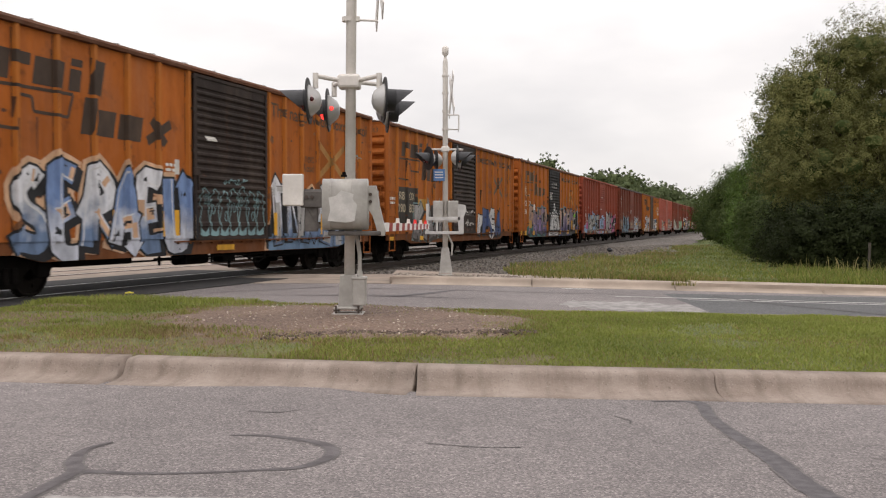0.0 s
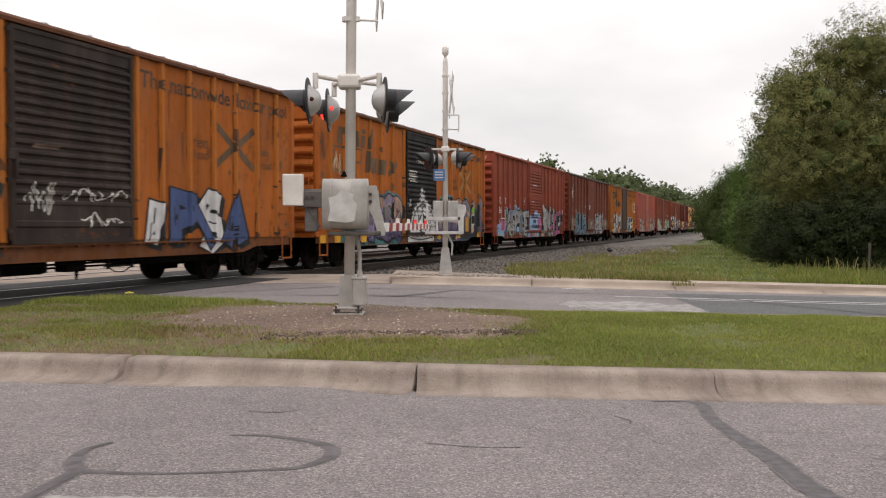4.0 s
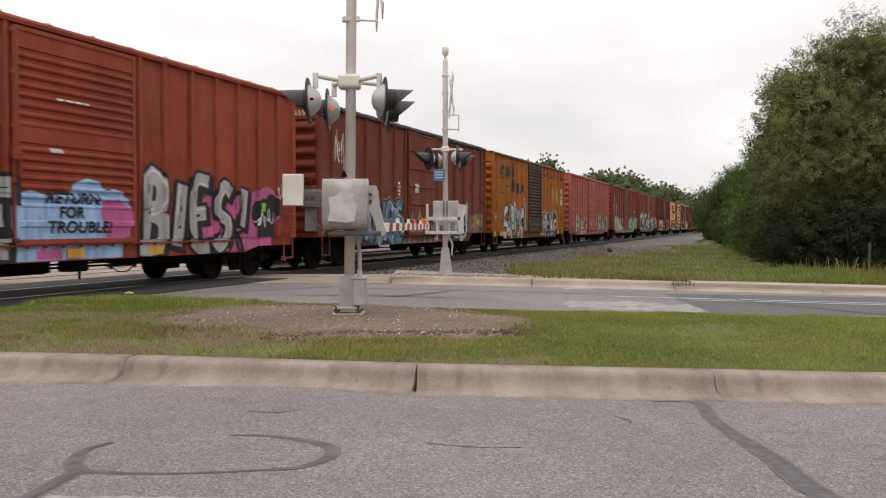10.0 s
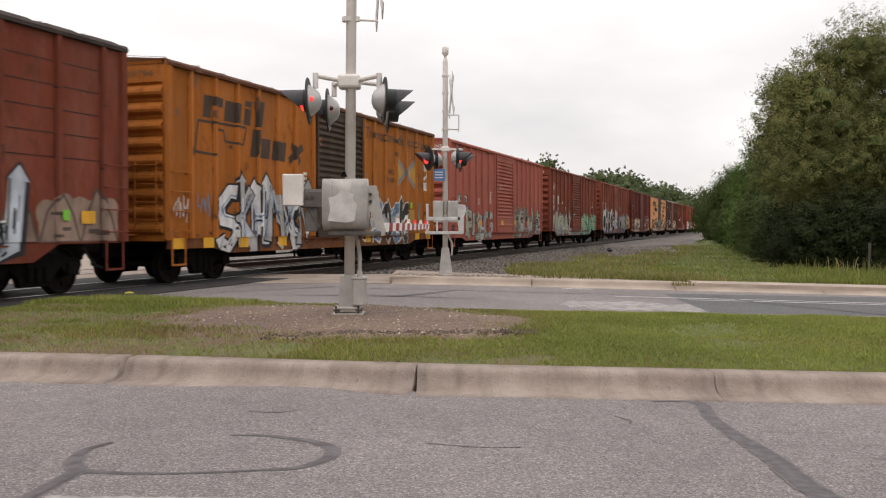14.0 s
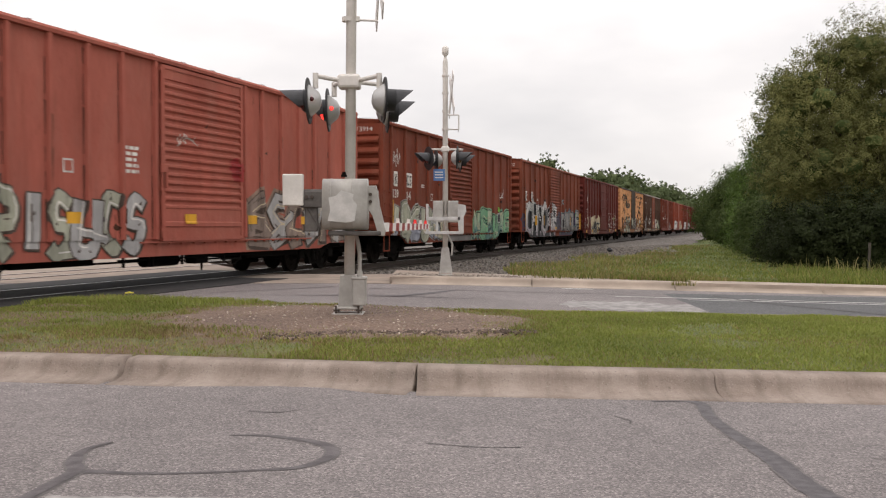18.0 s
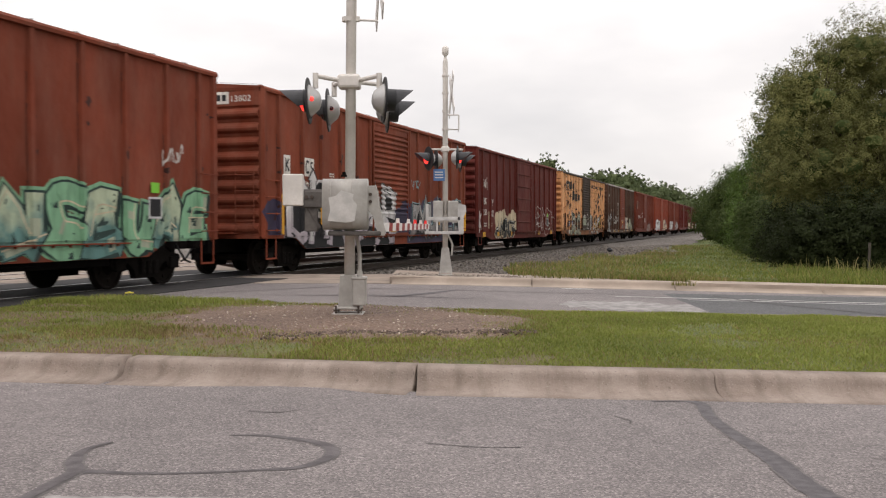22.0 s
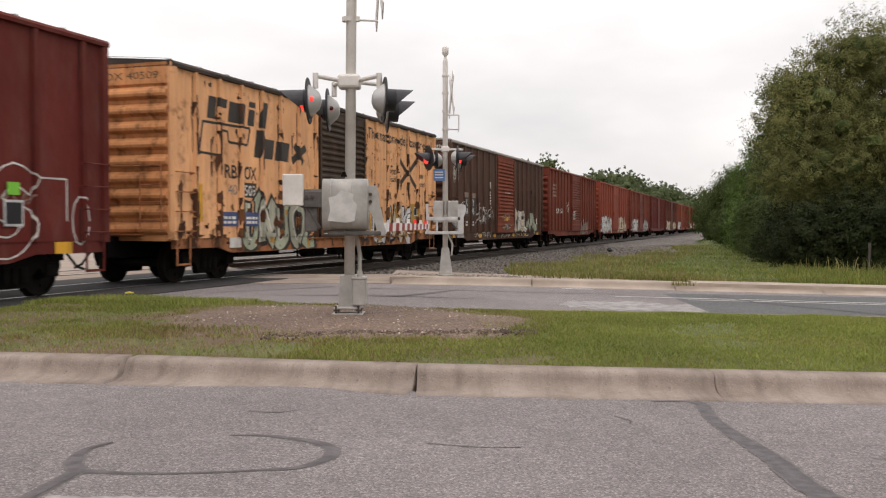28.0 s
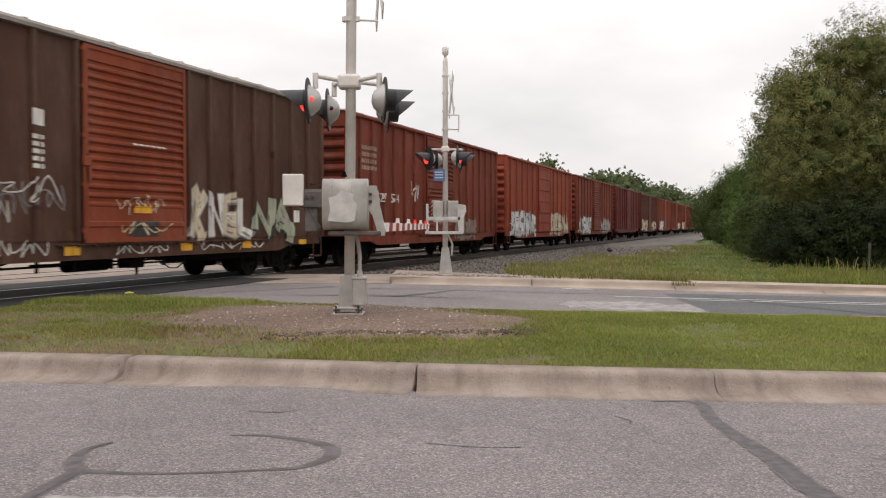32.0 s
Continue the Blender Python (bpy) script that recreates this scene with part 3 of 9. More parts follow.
def build_tracks():
    rail = rail_mesh(460.0)
    tie_bm = bmesh.new()
    box(tie_bm, (-0.11, -1.3, -0.18), (0.11, 1.3, 0.0), 0.012)
    tie = mesh_of(tie_bm, "tie")
    for i, off in enumerate((0.0, 4.35)):
        track = thing("railway_track" if i == 0 else "railway_track_second", "steel rails on dark timber ties in grey ballast", "railway track")
        track["kind"] = "structure"
        for side in (-0.7535, 0.7535):
            o = on_track(-60, off + side, RAIL_Z)
            part("rail", rail, M_RAIL, track, at=pose(o.x, o.y, o.z, 0, 0, TRACK_ANGLE))
            bm = bmesh.new()
            box(bm, (0, -0.027, 0.0), (460, 0.027, 0.0025))
            part("rail_head", bm, M_RAILTOP, track, "polished rail head", at=pose(o.x, o.y, o.z, 0, 0, TRACK_ANGLE))
        s = 21.5
        for k in range(150 if i == 0 else 60):
            o = on_track(s + 0.53 * k, off, RAIL_Z - 0.172)
            part("tie", tie, M_TIE, track, at=pose(o.x, o.y, o.z, 0, 0, TRACK_ANGLE + random.uniform(-0.8, 0.8)))
    # ballast bed
    vs, fs = [], []
    ds = [30.0, 9.2, 6.3, 5.9, 2.9, 2.1, 1.5, 0, -1.5, -1.9, -2.6, -3.6, -4.8, -6.0, -7.4, -9.0]
    zs = [-0.1, -0.16, -0.2, -0.19, -0.2, -0.22, -0.19, -0.18, -0.19, -0.22, -0.36, -0.31, -0.24, -0.17, -0.13, -0.45]
    ss = span(18.0, 90, 90) + span(94, 420, 50)
    for s in ss:
        for d, z in zip(ds, zs):
            dd = d
            if d < -2.7:
                dd = d + (0.9 * noise.noise((s * 0.11, d, 2)) + 0.35 * noise.noise((s * 0.5, d, 5))) - 1.5 * max(0, 1 - abs(s - 40) / 24)
                dd += 1.3 * min(1, max(0, (s - 45) / 40)) * min(1, (-d - 2.7) / 3)
            p = on_track(s, dd, z + 0.03 * noise.noise((s * 0.7, d * 0.9, 0)))
            vs.append(tuple(p))
    n = len(ds)
    for j in range(len(ss) - 1):
        for i in range(n - 1):
            fs.append((j * n + i, j * n + i + 1, (j + 1) * n + i + 1, (j + 1) * n + i))
    ob = part("ballast", sheet_mesh("ballast", vs, fs), M_BALLAST)
    tagged(ob, "grey crushed-stone ballast sloping away from the track", "ballast", kind="structure")


build_tracks()


def crossing_panels():
    """Dark panels between and beside the rails where the street crosses; the train's shade is in their colour."""
    for name, lo, hi in (('crossing_panel_outer', -2.3, -0.83), ('crossing_panel_middle', -0.65, 0.65), ('crossing_panel_inner', 0.83, 2.2)):
        bm = bmesh.new()
        box(bm, (-62.0, lo, -0.2), (24.0 - 2 * abs(lo), hi, -0.004), 0.004)
        o = on_track(0, 0, RAIL_Z)
        tagged(part(name, bm, M_RUBBER, at=pose(o.x, o.y, o.z, 0, 0, TRACK_ANGLE)), 'rubber crossing panel along the rails, darkened for the shade under the train', 'crossing panel', kind='structure')


crossing_panels()


# ---- boxcars ----
BODY = 16.14
WIDE = dict(lead=[0.85, 1.77, 2.69, 3.62, 4.55, 5.50], tail=[10.66, 11.60, 12.52, 13.42, 14.36, 15.28])
FIVE = dict(lead=[0.80, 2.05, 3.17, 4.35, 5.50], tail=[10.70, 11.90, 13.08, 14.36, 15.50])


def post_mesh(z0, z1, wide=0.13, deep=0.07):
    bm = bmesh.new()
    h = wide / 2
    pts = [(-h, 0.0), (-h * 0.62, -deep), (h * 0.62, -deep), (h, 0.0)]
    extrude_outline(bm, pts, lambda u, v, w: (u, v, z0 + w), z1 - z0)
    return mesh_of(bm, "post")


POST = post_mesh(0.95, 4.42)
CORNER = post_mesh(0.92, 4.50, 0.20, 0.072)


def end_wall_mesh(ribs):
    pts = [(-0.02, 4.50), (0.0, 4.44), (0.0, 4.08)]
    step = (4.08 - 1.00) / ribs
    for i in range(ribs):
        z = 4.08 - i * step
        pts += [(0.035, z - 0.03), (0.045, z - 0.16 * step), (-0.055, z - 0.42 * step), (-0.075, z - 0.58 * step), (-0.06, z - 0.74 * step), (0.03, z - 0.92 * step)]
    pts += [(0.0, 0.98), (0.0, 0.90)]
    bm = bmesh.new()
    rows = [[bm.verts.new((u, y, v)) for u, v in pts] for y in (-1.36, 1.36)]
    back = [[bm.verts.new((0.12, y, v)) for v in (4.50, 0.90)] for y in (-1.36, 1.36)]
    for i in range(len(pts) - 1):
        bm.faces.new((rows[0][i], rows[0][i + 1], rows[1][i + 1], rows[1][i]))
    bm.faces.new((back[0][0], back[0][1], back[1][1], back[1][0]))
    for k in (0, 1):
        bm.faces.new(rows[k] + back[k][::-1])
    bm.faces.new((rows[0][0], rows[1][0], back[1][0], back[0][0]))
    bm.faces.new((rows[0][-1], rows[1][-1], back[1][1], back[0][1]))
    return mesh_of(bm, "end_wall")


END9, END8 = end_wall_mesh(9), end_wall_mesh(8)


def side_mesh(z1, sag):
    """One side: a plate with its door opening closed behind the door, and the sill that drops between the trucks."""
    bm = bmesh.new()
    box(bm, (0.0, 0.0, 0.95), (BODY, 0.07, z1))
    return mesh_of(bm, "side_wall")


def sill_mesh(drop):
    bm = bmesh.new()
    lo = 0.61
    pts = [(0.1, 0.96), (0.1, drop), (1.75, drop), (2.35, lo), (13.8, lo), (14.4, drop), (16.04, drop), (16.04, 0.96)]
    extrude_outline(bm, pts, lambda u, v, w: (u, w, v), 0.05)
    return mesh_of(bm, "side_sill")


SIDE = side_mesh(4.44, 0)
SILL_LOW, SILL_HIGH = sill_mesh(0.74), sill_mesh(0.90)


def chord_mesh():
    bm = bmesh.new()
    extrude_outline(bm, [(0.0, 4.40), (-0.085, 4.41), (-0.095, 4.47), (-0.06, 4.52), (0.08, 4.54), (0.08, 4.40)], lambda u, v, w: (w, u, v), BODY)
    return mesh_of(bm, "top_chord")


CHORD = chord_mesh()


def roof_mesh(bulge):
    bm = bmesh.new()
    n = 15
    for i in range(n):
        a, b = BODY * i / n, BODY * (i + 1) / n
        for y0, y1 in ((-1.46, 0.0), (0.0, 1.46)):
            z0, z1 = (4.52, 4.64) if y0 < 0 else (4.64, 4.52)
            vs = [bm.verts.new((x, y, z)) for x, y, z in ((a, y0, z0), (b, y0, z0), (b, y1, z1), (a, y1, z1))]
            bm.faces.new(vs)
            m = 0.5 * (a + b)
            if bulge:
                q = [bm.verts.new(p) for p in ((a + 0.12, y0 * 0.98 + y1 * 0.02, z0 * 0.98 + z1 * 0.02), (b - 0.12, y0 * 0.98 + y1 * 0.02, z0 * 0.98 + z1 * 0.02), (b - 0.12, y0 * 0.05 + y1 * 0.95, z0 * 0.05 + z1 * 0.95), (a + 0.12, y0 * 0.05 + y1 * 0.95, z0 * 0.05 + z1 * 0.95))]
                r = [bm.verts.new((v.co.x * 0.8 + m * 0.2, v.co.y * 0.9 + 0.05 * (y0 + y1), v.co.z + 0.055)) for v in q]
                bm.faces.new(r)
                for k in range(4):
                    bm.faces.new((q[k], q[(k + 1) % 4], r[(k + 1) % 4], r[k]))
        box(bm, (a - 0.03, -1.46, 4.50), (a + 0.03, -1.3, 4.54))
        vs = [bm.verts.new((a + u, y, z)) for u in (-0.03, 0.03) for y, z in ((-1.46, 4.555), (0, 4.675), (1.46, 4.555))]
        bm.faces.new((vs[0], vs[1], vs[4], vs[3]))
        bm.faces.new((vs[1], vs[2], vs[5], vs[4]))
    box(bm, (0.0, -1.42, 4.42), (BODY, 1.42, 4.515))
    for x in (0.0, BODY - 0.03):
        vs = [bm.verts.new(p) for p in ((x, -1.46, 4.46), (x, 1.46, 4.46), (x, 1.46, 4.53), (x, 0, 4.65), (x, -1.46, 4.53))]
        bm.faces.new(vs)
    return mesh_of(bm, "roof")


ROOF, ROOF_BULGE = roof_mesh(False), roof_mesh(True)
DOOR_X0, DOOR_X1, DOOR_Z0, DOOR_Z1 = 6.66, 9.70, 0.93, 4.36


def door_profile(style):
    """(depth, z) down the door's face: outward is negative."""
    if style == "ribbed":
        n, top, low = 16, DOOR_Z1 - 0.24, 1.55
        pts = [(-0.06, DOOR_Z1), (-0.06, top)]
        st = (top - low) / n
        for i in range(n):
            z = top - i * st
            pts += [(-0.028, z - 0.10 * st), (-0.028, z - 0.38 * st), (-0.075, z - 0.62 * st), (-0.075, z - 0.86 * st)]
        pts += [(-0.06, low), (-0.06, 1.30), (-0.085, 1.28), (-0.085, 1.20), (-0.06, 1.18), (-0.06, DOOR_Z0)]
    elif style == "split":
        pts = [(-0.06, DOOR_Z1)]
        for top, low, n in ((4.05, 2.80, 8), (2.55, 1.50, 7)):
            st = (top - low) / n
            pts.append((-0.06, top))
            for i in range(n):
                z = top - i * st
                pts += [(-0.03, z - 0.12 * st), (-0.03, z - 0.42 * st), (-0.075, z - 0.66 * st), (-0.075, z - 0.86 * st)]
            pts.append((-0.06, low))
        pts += [(-0.06, 1.30), (-0.085, 1.28), (-0.085, 1.20), (-0.06, 1.18), (-0.06, DOOR_Z0)]
    else:
        pts = [(-0.06, DOOR_Z1)]
        for z in (3.75, 3.15, 2.55, 1.95, 1.40):
            pts += [(-0.055, z + 0.035), (-0.09, z + 0.02), (-0.09, z - 0.02), (-0.055, z - 0.035)]
        pts += [(-0.06, DOOR_Z0)]
    return pts


def door_mesh(style):
    pts = door_profile(style)
    bm = bmesh.new()
    a = [bm.verts.new((0.07, u, v)) for u, v in pts]
    b = [bm.verts.new((DOOR_X1 - DOOR_X0 - 0.07, u, v)) for u, v in pts]
    for i in range(len(pts) - 1):
        bm.faces.new((a[i], a[i + 1], b[i + 1], b[i]))
    w = DOOR_X1 - DOOR_X0
    for x0, x1 in ((0.0, 0.09), (w - 0.09, w)):
        box(bm, (x0, -0.082, DOOR_Z0), (x1, -0.005, DOOR_Z1), 0.008)
    box(bm, (0.0, -0.08, DOOR_Z1 - 0.05), (w, -0.005, DOOR_Z1 + 0.02))
    box(bm, (0.0, -0.08, DOOR_Z0 - 0.02), (w, -0.005, DOOR_Z0 + 0.06))
    return mesh_of(bm, "door")


DOORS = {k: door_mesh(k) for k in ("ribbed", "split", "plate")}


def lock_mesh():
    bm = bmesh.new()
    for x in (0.0,):
        tube(bm, (x, -0.11, 0.98), (x, -0.11, 4.34), 0.018, 6)
        for z in (1.1, 1.9, 2.75, 3.6, 4.25):
            box(bm, (x - 0.04, -0.125, z), (x + 0.04, -0.06, z + 0.06))
        box(bm, (x - 0.05, -0.15, 2.25), (x + 0.16, -0.10, 2.42), 0.01)
        box(bm, (x + 0.10, -0.15, 1.95), (x + 0.15, -0.11, 2.30), 0.01)
    return mesh_of(bm, "lock_rod")


LOCK = lock_mesh()


def grab_mesh():
    bm = bmesh.new()
    tube(bm, (0.0, -0.12, 0), (0.62, -0.12, 0), 0.013, 6)
    for x in (0.0, 0.62):
        tube(bm, (x, -0.12, 0), (x, 0.02, 0), 0.013, 6)
        box(bm, (x - 0.03, -0.04, -0.03), (x + 0.03, 0.0, 0.03))
    return mesh_of(bm, "grab_iron")


GRAB = grab_mesh()


def stirrup_mesh():
    bm = bmesh.new()
    for x in (0.06, 0.52):
        box(bm, (x - 0.02, -0.05, 0.42), (x + 0.02, -0.035, 0.96))
    box(bm, (0.04, -0.055, 0.40), (0.54, -0.03, 0.44))
    return mesh_of(bm, "step")


STIRRUP = stirrup_mesh()


def track_ledge_mesh():
    bm = bmesh.new()
    box(bm, (6.0, -0.06, 0.875), (13.2, 0.0, 0.90))
    x = 6.1
    while x < 13.1:
        box(bm, (x, -0.05, 0.84), (x + 0.04, -0.0, 0.875))
        x += 0.42
    return mesh_of(bm, "door_track")


LEDGE = track_ledge_mesh()


def sideframe_mesh():
    """The cast side frame of a truck, with spring nest and journal boxes."""
    bm = bmesh.new()
    pts = [(-1.12, 0.50), (-1.10, 0.62), (-0.80, 0.66), (-0.45, 0.80), (0.45, 0.80), (0.80, 0.66), (1.10, 0.62), (1.12, 0.50), (1.02, 0.36), (0.72, 0.36), (0.62, 0.50), (0.42, 0.36), (0.34, 0.18), (-0.34, 0.18), (-0.42, 0.36), (-0.62, 0.50), (-0.72, 0.36), (-1.02, 0.36)]
    extrude_outline(bm, pts, lambda u, v, w: (u, w - 0.07, v), 0.14)
    for x in (-0.87, 0.87):
        box(bm, (x - 0.15, -0.13, 0.34), (x + 0.15, -0.03, 0.58), 0.02)
    for x in (-0.2, 0.0, 0.2):
        tube(bm, (x, -0.09, 0.26), (x, -0.09, 0.52), 0.075, 8)
    box(bm, (-0.25, -0.12, 0.50), (0.25, 0.0, 0.72), 0.02)
    return mesh_of(bm, "side_frame")


def wheelset_mesh():
    bm = bmesh.new()
    for sgn in (-1, 1):
        prof = [(0.0, 0.60), (0.10, 0.60), (0.12, 0.685), (0.36, 0.70), (0.405, 0.675), (0.445, 0.680), (0.445, 0.712), (0.42, 0.722), (0.414, 0.82), (0.375, 0.82), (0.36, 0.775), (0.15, 0.79), (0.11, 0.86), (0.08, 0.90), (0.0, 0.90)]
        m = Matrix.Rotation(radians(-90 * sgn), 4, "X")
        lathe(bm, prof, 28, m)
        for k in range(5):
            a = 2 * math.pi * k / 5
            box(bm, (math.cos(a) * 0.25 - 0.03, sgn * 0.79 - 0.02, math.sin(a) * 0.25 - 0.03), (math.cos(a) * 0.25 + 0.03, sgn * 0.79 + 0.02, math.sin(a) * 0.25 + 0.03))
    tube(bm, (0, -0.6, 0), (0, 0.6, 0), 0.075, 12)
    return mesh_of(bm, "wheelset")


SIDEFRAME, WHEELSET = sideframe_mesh(), wheelset_mesh()


def bolster_mesh():
    bm = bmesh.new()
    box(bm, (-0.2, -1.05, 0.42), (0.2, 1.05, 0.68), 0.03)
    tube(bm, (0, 0, 0.68), (0, 0, 0.80), 0.3, 16)
    for x in (-0.45, 0.45):
        box(bm, (x - 0.05, -0.9, 0.34), (x + 0.05, 0.9, 0.46))
    return mesh_of(bm, "bolster")


def underframe_mesh():
    bm = bmesh.new()
    box(bm, (-0.35, -0.17, 0.56), (BODY + 0.35, 0.17, 0.98))
    box(bm, (0.1, -1.38, 0.90), (BODY - 0.1, 1.38, 1.0))
    for x in (1.9, 5.0, 8.1, 11.2, 14.25):
        box(bm, (x - 0.12, -1.38, 0.74), (x + 0.12, 1.38, 0.92))
    tube(bm, (6.1, 0.75, 0.66), (7.1, 0.75, 0.66), 0.2, 12)
    tube(bm, (4.0, -0.9, 0.70), (12.0, -0.9, 0.70), 0.02, 6)
    box(bm, (9.2, -0.95, 0.55), (9.7, -0.55, 0.85), 0.02)
    return mesh_of(bm, "underframe")


def coupler_mesh():
    bm = bmesh.new()
    box(bm, (-0.62, -0.09, 0.74), (-0.2, 0.09, 0.92), 0.02)
    box(bm, (-0.92, -0.17, 0.68), (-0.58, 0.13, 0.98), 0.04)
    return mesh_of(bm, "coupler")


def hose_mesh():
    bm = bmesh.new()
    pts = [Vector((-0.15, 0.32, 0.80)), Vector((-0.32, 0.33, 0.62)), Vector((-0.52, 0.32, 0.44)), Vector((-0.75, 0.30, 0.38))]
    for a, b in zip(pts, pts[1:]):
        tube(bm, a, b, 0.025, 8)
    return mesh_of(bm, "air_hose")


def end_gear_mesh():
    """Crossover step, ladder and brake gear on the end."""
    bm = bmesh.new()
    box(bm, (-0.26, -0.75, 1.02), (0.0, 0.75, 1.05))
    for z in (1.32, 1.68, 2.04, 2.4):
        tube(bm, (-0.12, -1.28, z), (-0.12, -0.78, z), 0.013, 6)
    for y in (-1.28, -0.78):
        tube(bm, (-0.12, y, 1.1), (-0.12, y, 2.5), 0.013, 6)
        for z in (1.15, 2.45):
            tube(bm, (-0.12, y, z), (0.0, y, z), 0.013, 6)
    tube(bm, (-0.14, -1.3, 2.42), (-0.14, 1.1, 2.42), 0.014, 6)
    box(bm, (-0.16, 0.1, 1.6), (0.0, 0.55, 2.0), 0.02)
    return mesh_of(bm, "end_ladder")


def brake_wheel_mesh():
    bm = bmesh.new()
    bmesh.ops.create_cone(bm, segments=4, radius1=0.02, radius2=0.02, depth=0.3)
    n, r = 20, 0.24
    pts = [Vector((-0.24, 0.65 + math.cos(2 * math.pi * i / n) * r, 2.1 + math.sin(2 * math.pi * i / n) * r)) for i in range(n)]
    bm.clear()
    for i in range(n):
        tube(bm, pts[i], pts[(i + 1) % n], 0.015, 6, cap=False)
    for i in range(0, n, 4):
        tube(bm, (-0.2, 0.65, 2.1), pts[i], 0.012, 6)
    tube(bm, (-0.24, 0.65, 2.1), (0.0, 0.65, 2.1), 0.025, 8)
    return mesh_of(bm, "brake_wheel")


def brake_gear_mesh():
    """Levers, rods, reservoir and pipes that hang under the floor between the trucks."""
    bm = bmesh.new()
    box(bm, (10.4, -1.15, 0.46), (13.0, -0.20, 0.62), 0.02)
    box(bm, (3.2, -1.05, 0.48), (5.2, -0.20, 0.62), 0.02)
    tube(bm, (6.9, -0.85, 0.50), (8.0, -0.85, 0.50), 0.13, 12)
    box(bm, (8.25, -1.2, 0.40), (8.75, -0.9, 0.66), 0.03)
    tube(bm, (8.5, -1.18, 0.42), (8.5, -1.18, 0.26), 0.035, 8, 0.02)
    for x0, x1, y, z in ((3.0, 6.9, -0.9, 0.50), (8.0, 12.9, -0.75, 0.46), (5.6, 11.0, -1.25, 0.55), (9.1, 9.9, -1.3, 0.47)):
        tube(bm, (x0, y, z), (x1, y, z), 0.022, 6)
    for x, y in ((5.7, -1.3), (6.6, -1.3), (9.2, -1.3), (9.9, -1.3), (7.6, -1.3)):
        box(bm, (x - 0.025, y - 0.02, 0.42), (x + 0.025, y + 0.02, 0.66))
    pts = [Vector((9.2, -1.3, 0.46)), Vector((9.4, -1.3, 0.36)), Vector((9.65, -1.3, 0.35)), Vector((9.9, -1.3, 0.46))]
    for a, b in zip(pts, pts[1:]):
        tube(bm, a, b, 0.012, 6)
    return mesh_of(bm, "brake_gear")


BRAKE_GEAR = brake_gear_mesh()
BOLSTER, UNDER, COUPLER, HOSE, ENDGEAR, BRAKE = bolster_mesh(), underframe_mesh(), coupler_mesh(), hose_mesh(), end_gear_mesh(), brake_wheel_mesh()
NEAR, FAR_SIDE = pose(0, -1.43, 0), Matrix.Translation((BODY, 1.43, 0)) @ Matrix.Rotation(math.pi, 4, "Z")
CARS = []
CAR_POSTS = {}
FRONT_SETS, REAR_SETS = [], []


def build_truck(car, x):
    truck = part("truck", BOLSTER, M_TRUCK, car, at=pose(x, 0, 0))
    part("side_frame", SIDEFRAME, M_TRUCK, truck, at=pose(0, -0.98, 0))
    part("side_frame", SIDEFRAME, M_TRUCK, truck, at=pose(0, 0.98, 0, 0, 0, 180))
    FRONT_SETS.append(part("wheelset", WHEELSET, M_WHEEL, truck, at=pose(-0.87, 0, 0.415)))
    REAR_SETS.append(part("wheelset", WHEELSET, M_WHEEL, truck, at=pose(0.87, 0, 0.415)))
    return truck


def boxcar(s, label, body, door, posts=WIDE, door_style="ribbed", roof=None, sill=None, bulge=False, ribs=9, sill_high=False, gear=None, posts_mat=None, ends=None):
    """One 50-foot boxcar whose leading end stands s metres along the track at the start."""
    car = thing("boxcar", label, "boxcar", "boxcars of the freight train")
    car["start"] = s
    CARS.append((car, s))
    roof, sill, gear = roof or body, sill or body, gear or body
    CAR_POSTS[car.name] = (posts["lead"] + [6.50, 9.86] + posts["tail"], door_style, 0.90 if sill_high else 0.74)
    for side in (NEAR, FAR_SIDE):
        part("side_wall", SIDE, body, car, at=side)
        part("top_chord", CHORD, roof, car, at=side)
        part("side_sill", SILL_HIGH if sill_high else SILL_LOW, sill, car, at=side @ pose(0, 0.02, 0))
        d = part("door", DOORS[door_style], door, car, at=side @ pose(DOOR_X0, 0, 0))
        part("lock_rod", LOCK, door, d, at=pose(-0.07, 0, 0))
        part("door_track", LEDGE, sill, car, at=side)
        for x in posts["lead"] + [6.50, 9.86] + posts["tail"]:
            part("post", POST, posts_mat or body, car, at=side @ pose(x, 0, 0))
        for x in (0.08, BODY - 0.08):
            part("corner_post", CORNER, body, car, at=side @ pose(x, 0, 0))
    for x, flip in ((0.02, False), (15.42, True)):
        for z in (1.10, 1.50, 1.90, 2.30):
            part("grab_iron", GRAB, gear, car, at=NEAR @ pose(x + 0.05, 0, z))
        part("step", STIRRUP, gear, car, at=NEAR @ pose(x + 0.06, 0, 0))
    turn = Matrix.Translation((BODY, 0, 0)) @ Matrix.Rotation(math.pi, 4, "Z")
    for m in (Matrix(), turn):
        part("end_wall", END9 if ribs == 9 else END8, ends or body, car, at=m)
        part("coupler", COUPLER, M_TRUCK, car, at=m)
        part("air_hose", HOSE, M_BLACK, car, at=m)
        part("end_ladder", ENDGEAR, gear, car, at=m)
    part("brake_wheel", BRAKE, M_TRUCK, car)
    part("roof", ROOF_BULGE if bulge else ROOF, roof, car)
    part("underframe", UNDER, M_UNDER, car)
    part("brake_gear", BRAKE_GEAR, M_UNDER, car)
    build_truck(car, 1.88)
    build_truck(car, 14.26)
    return car


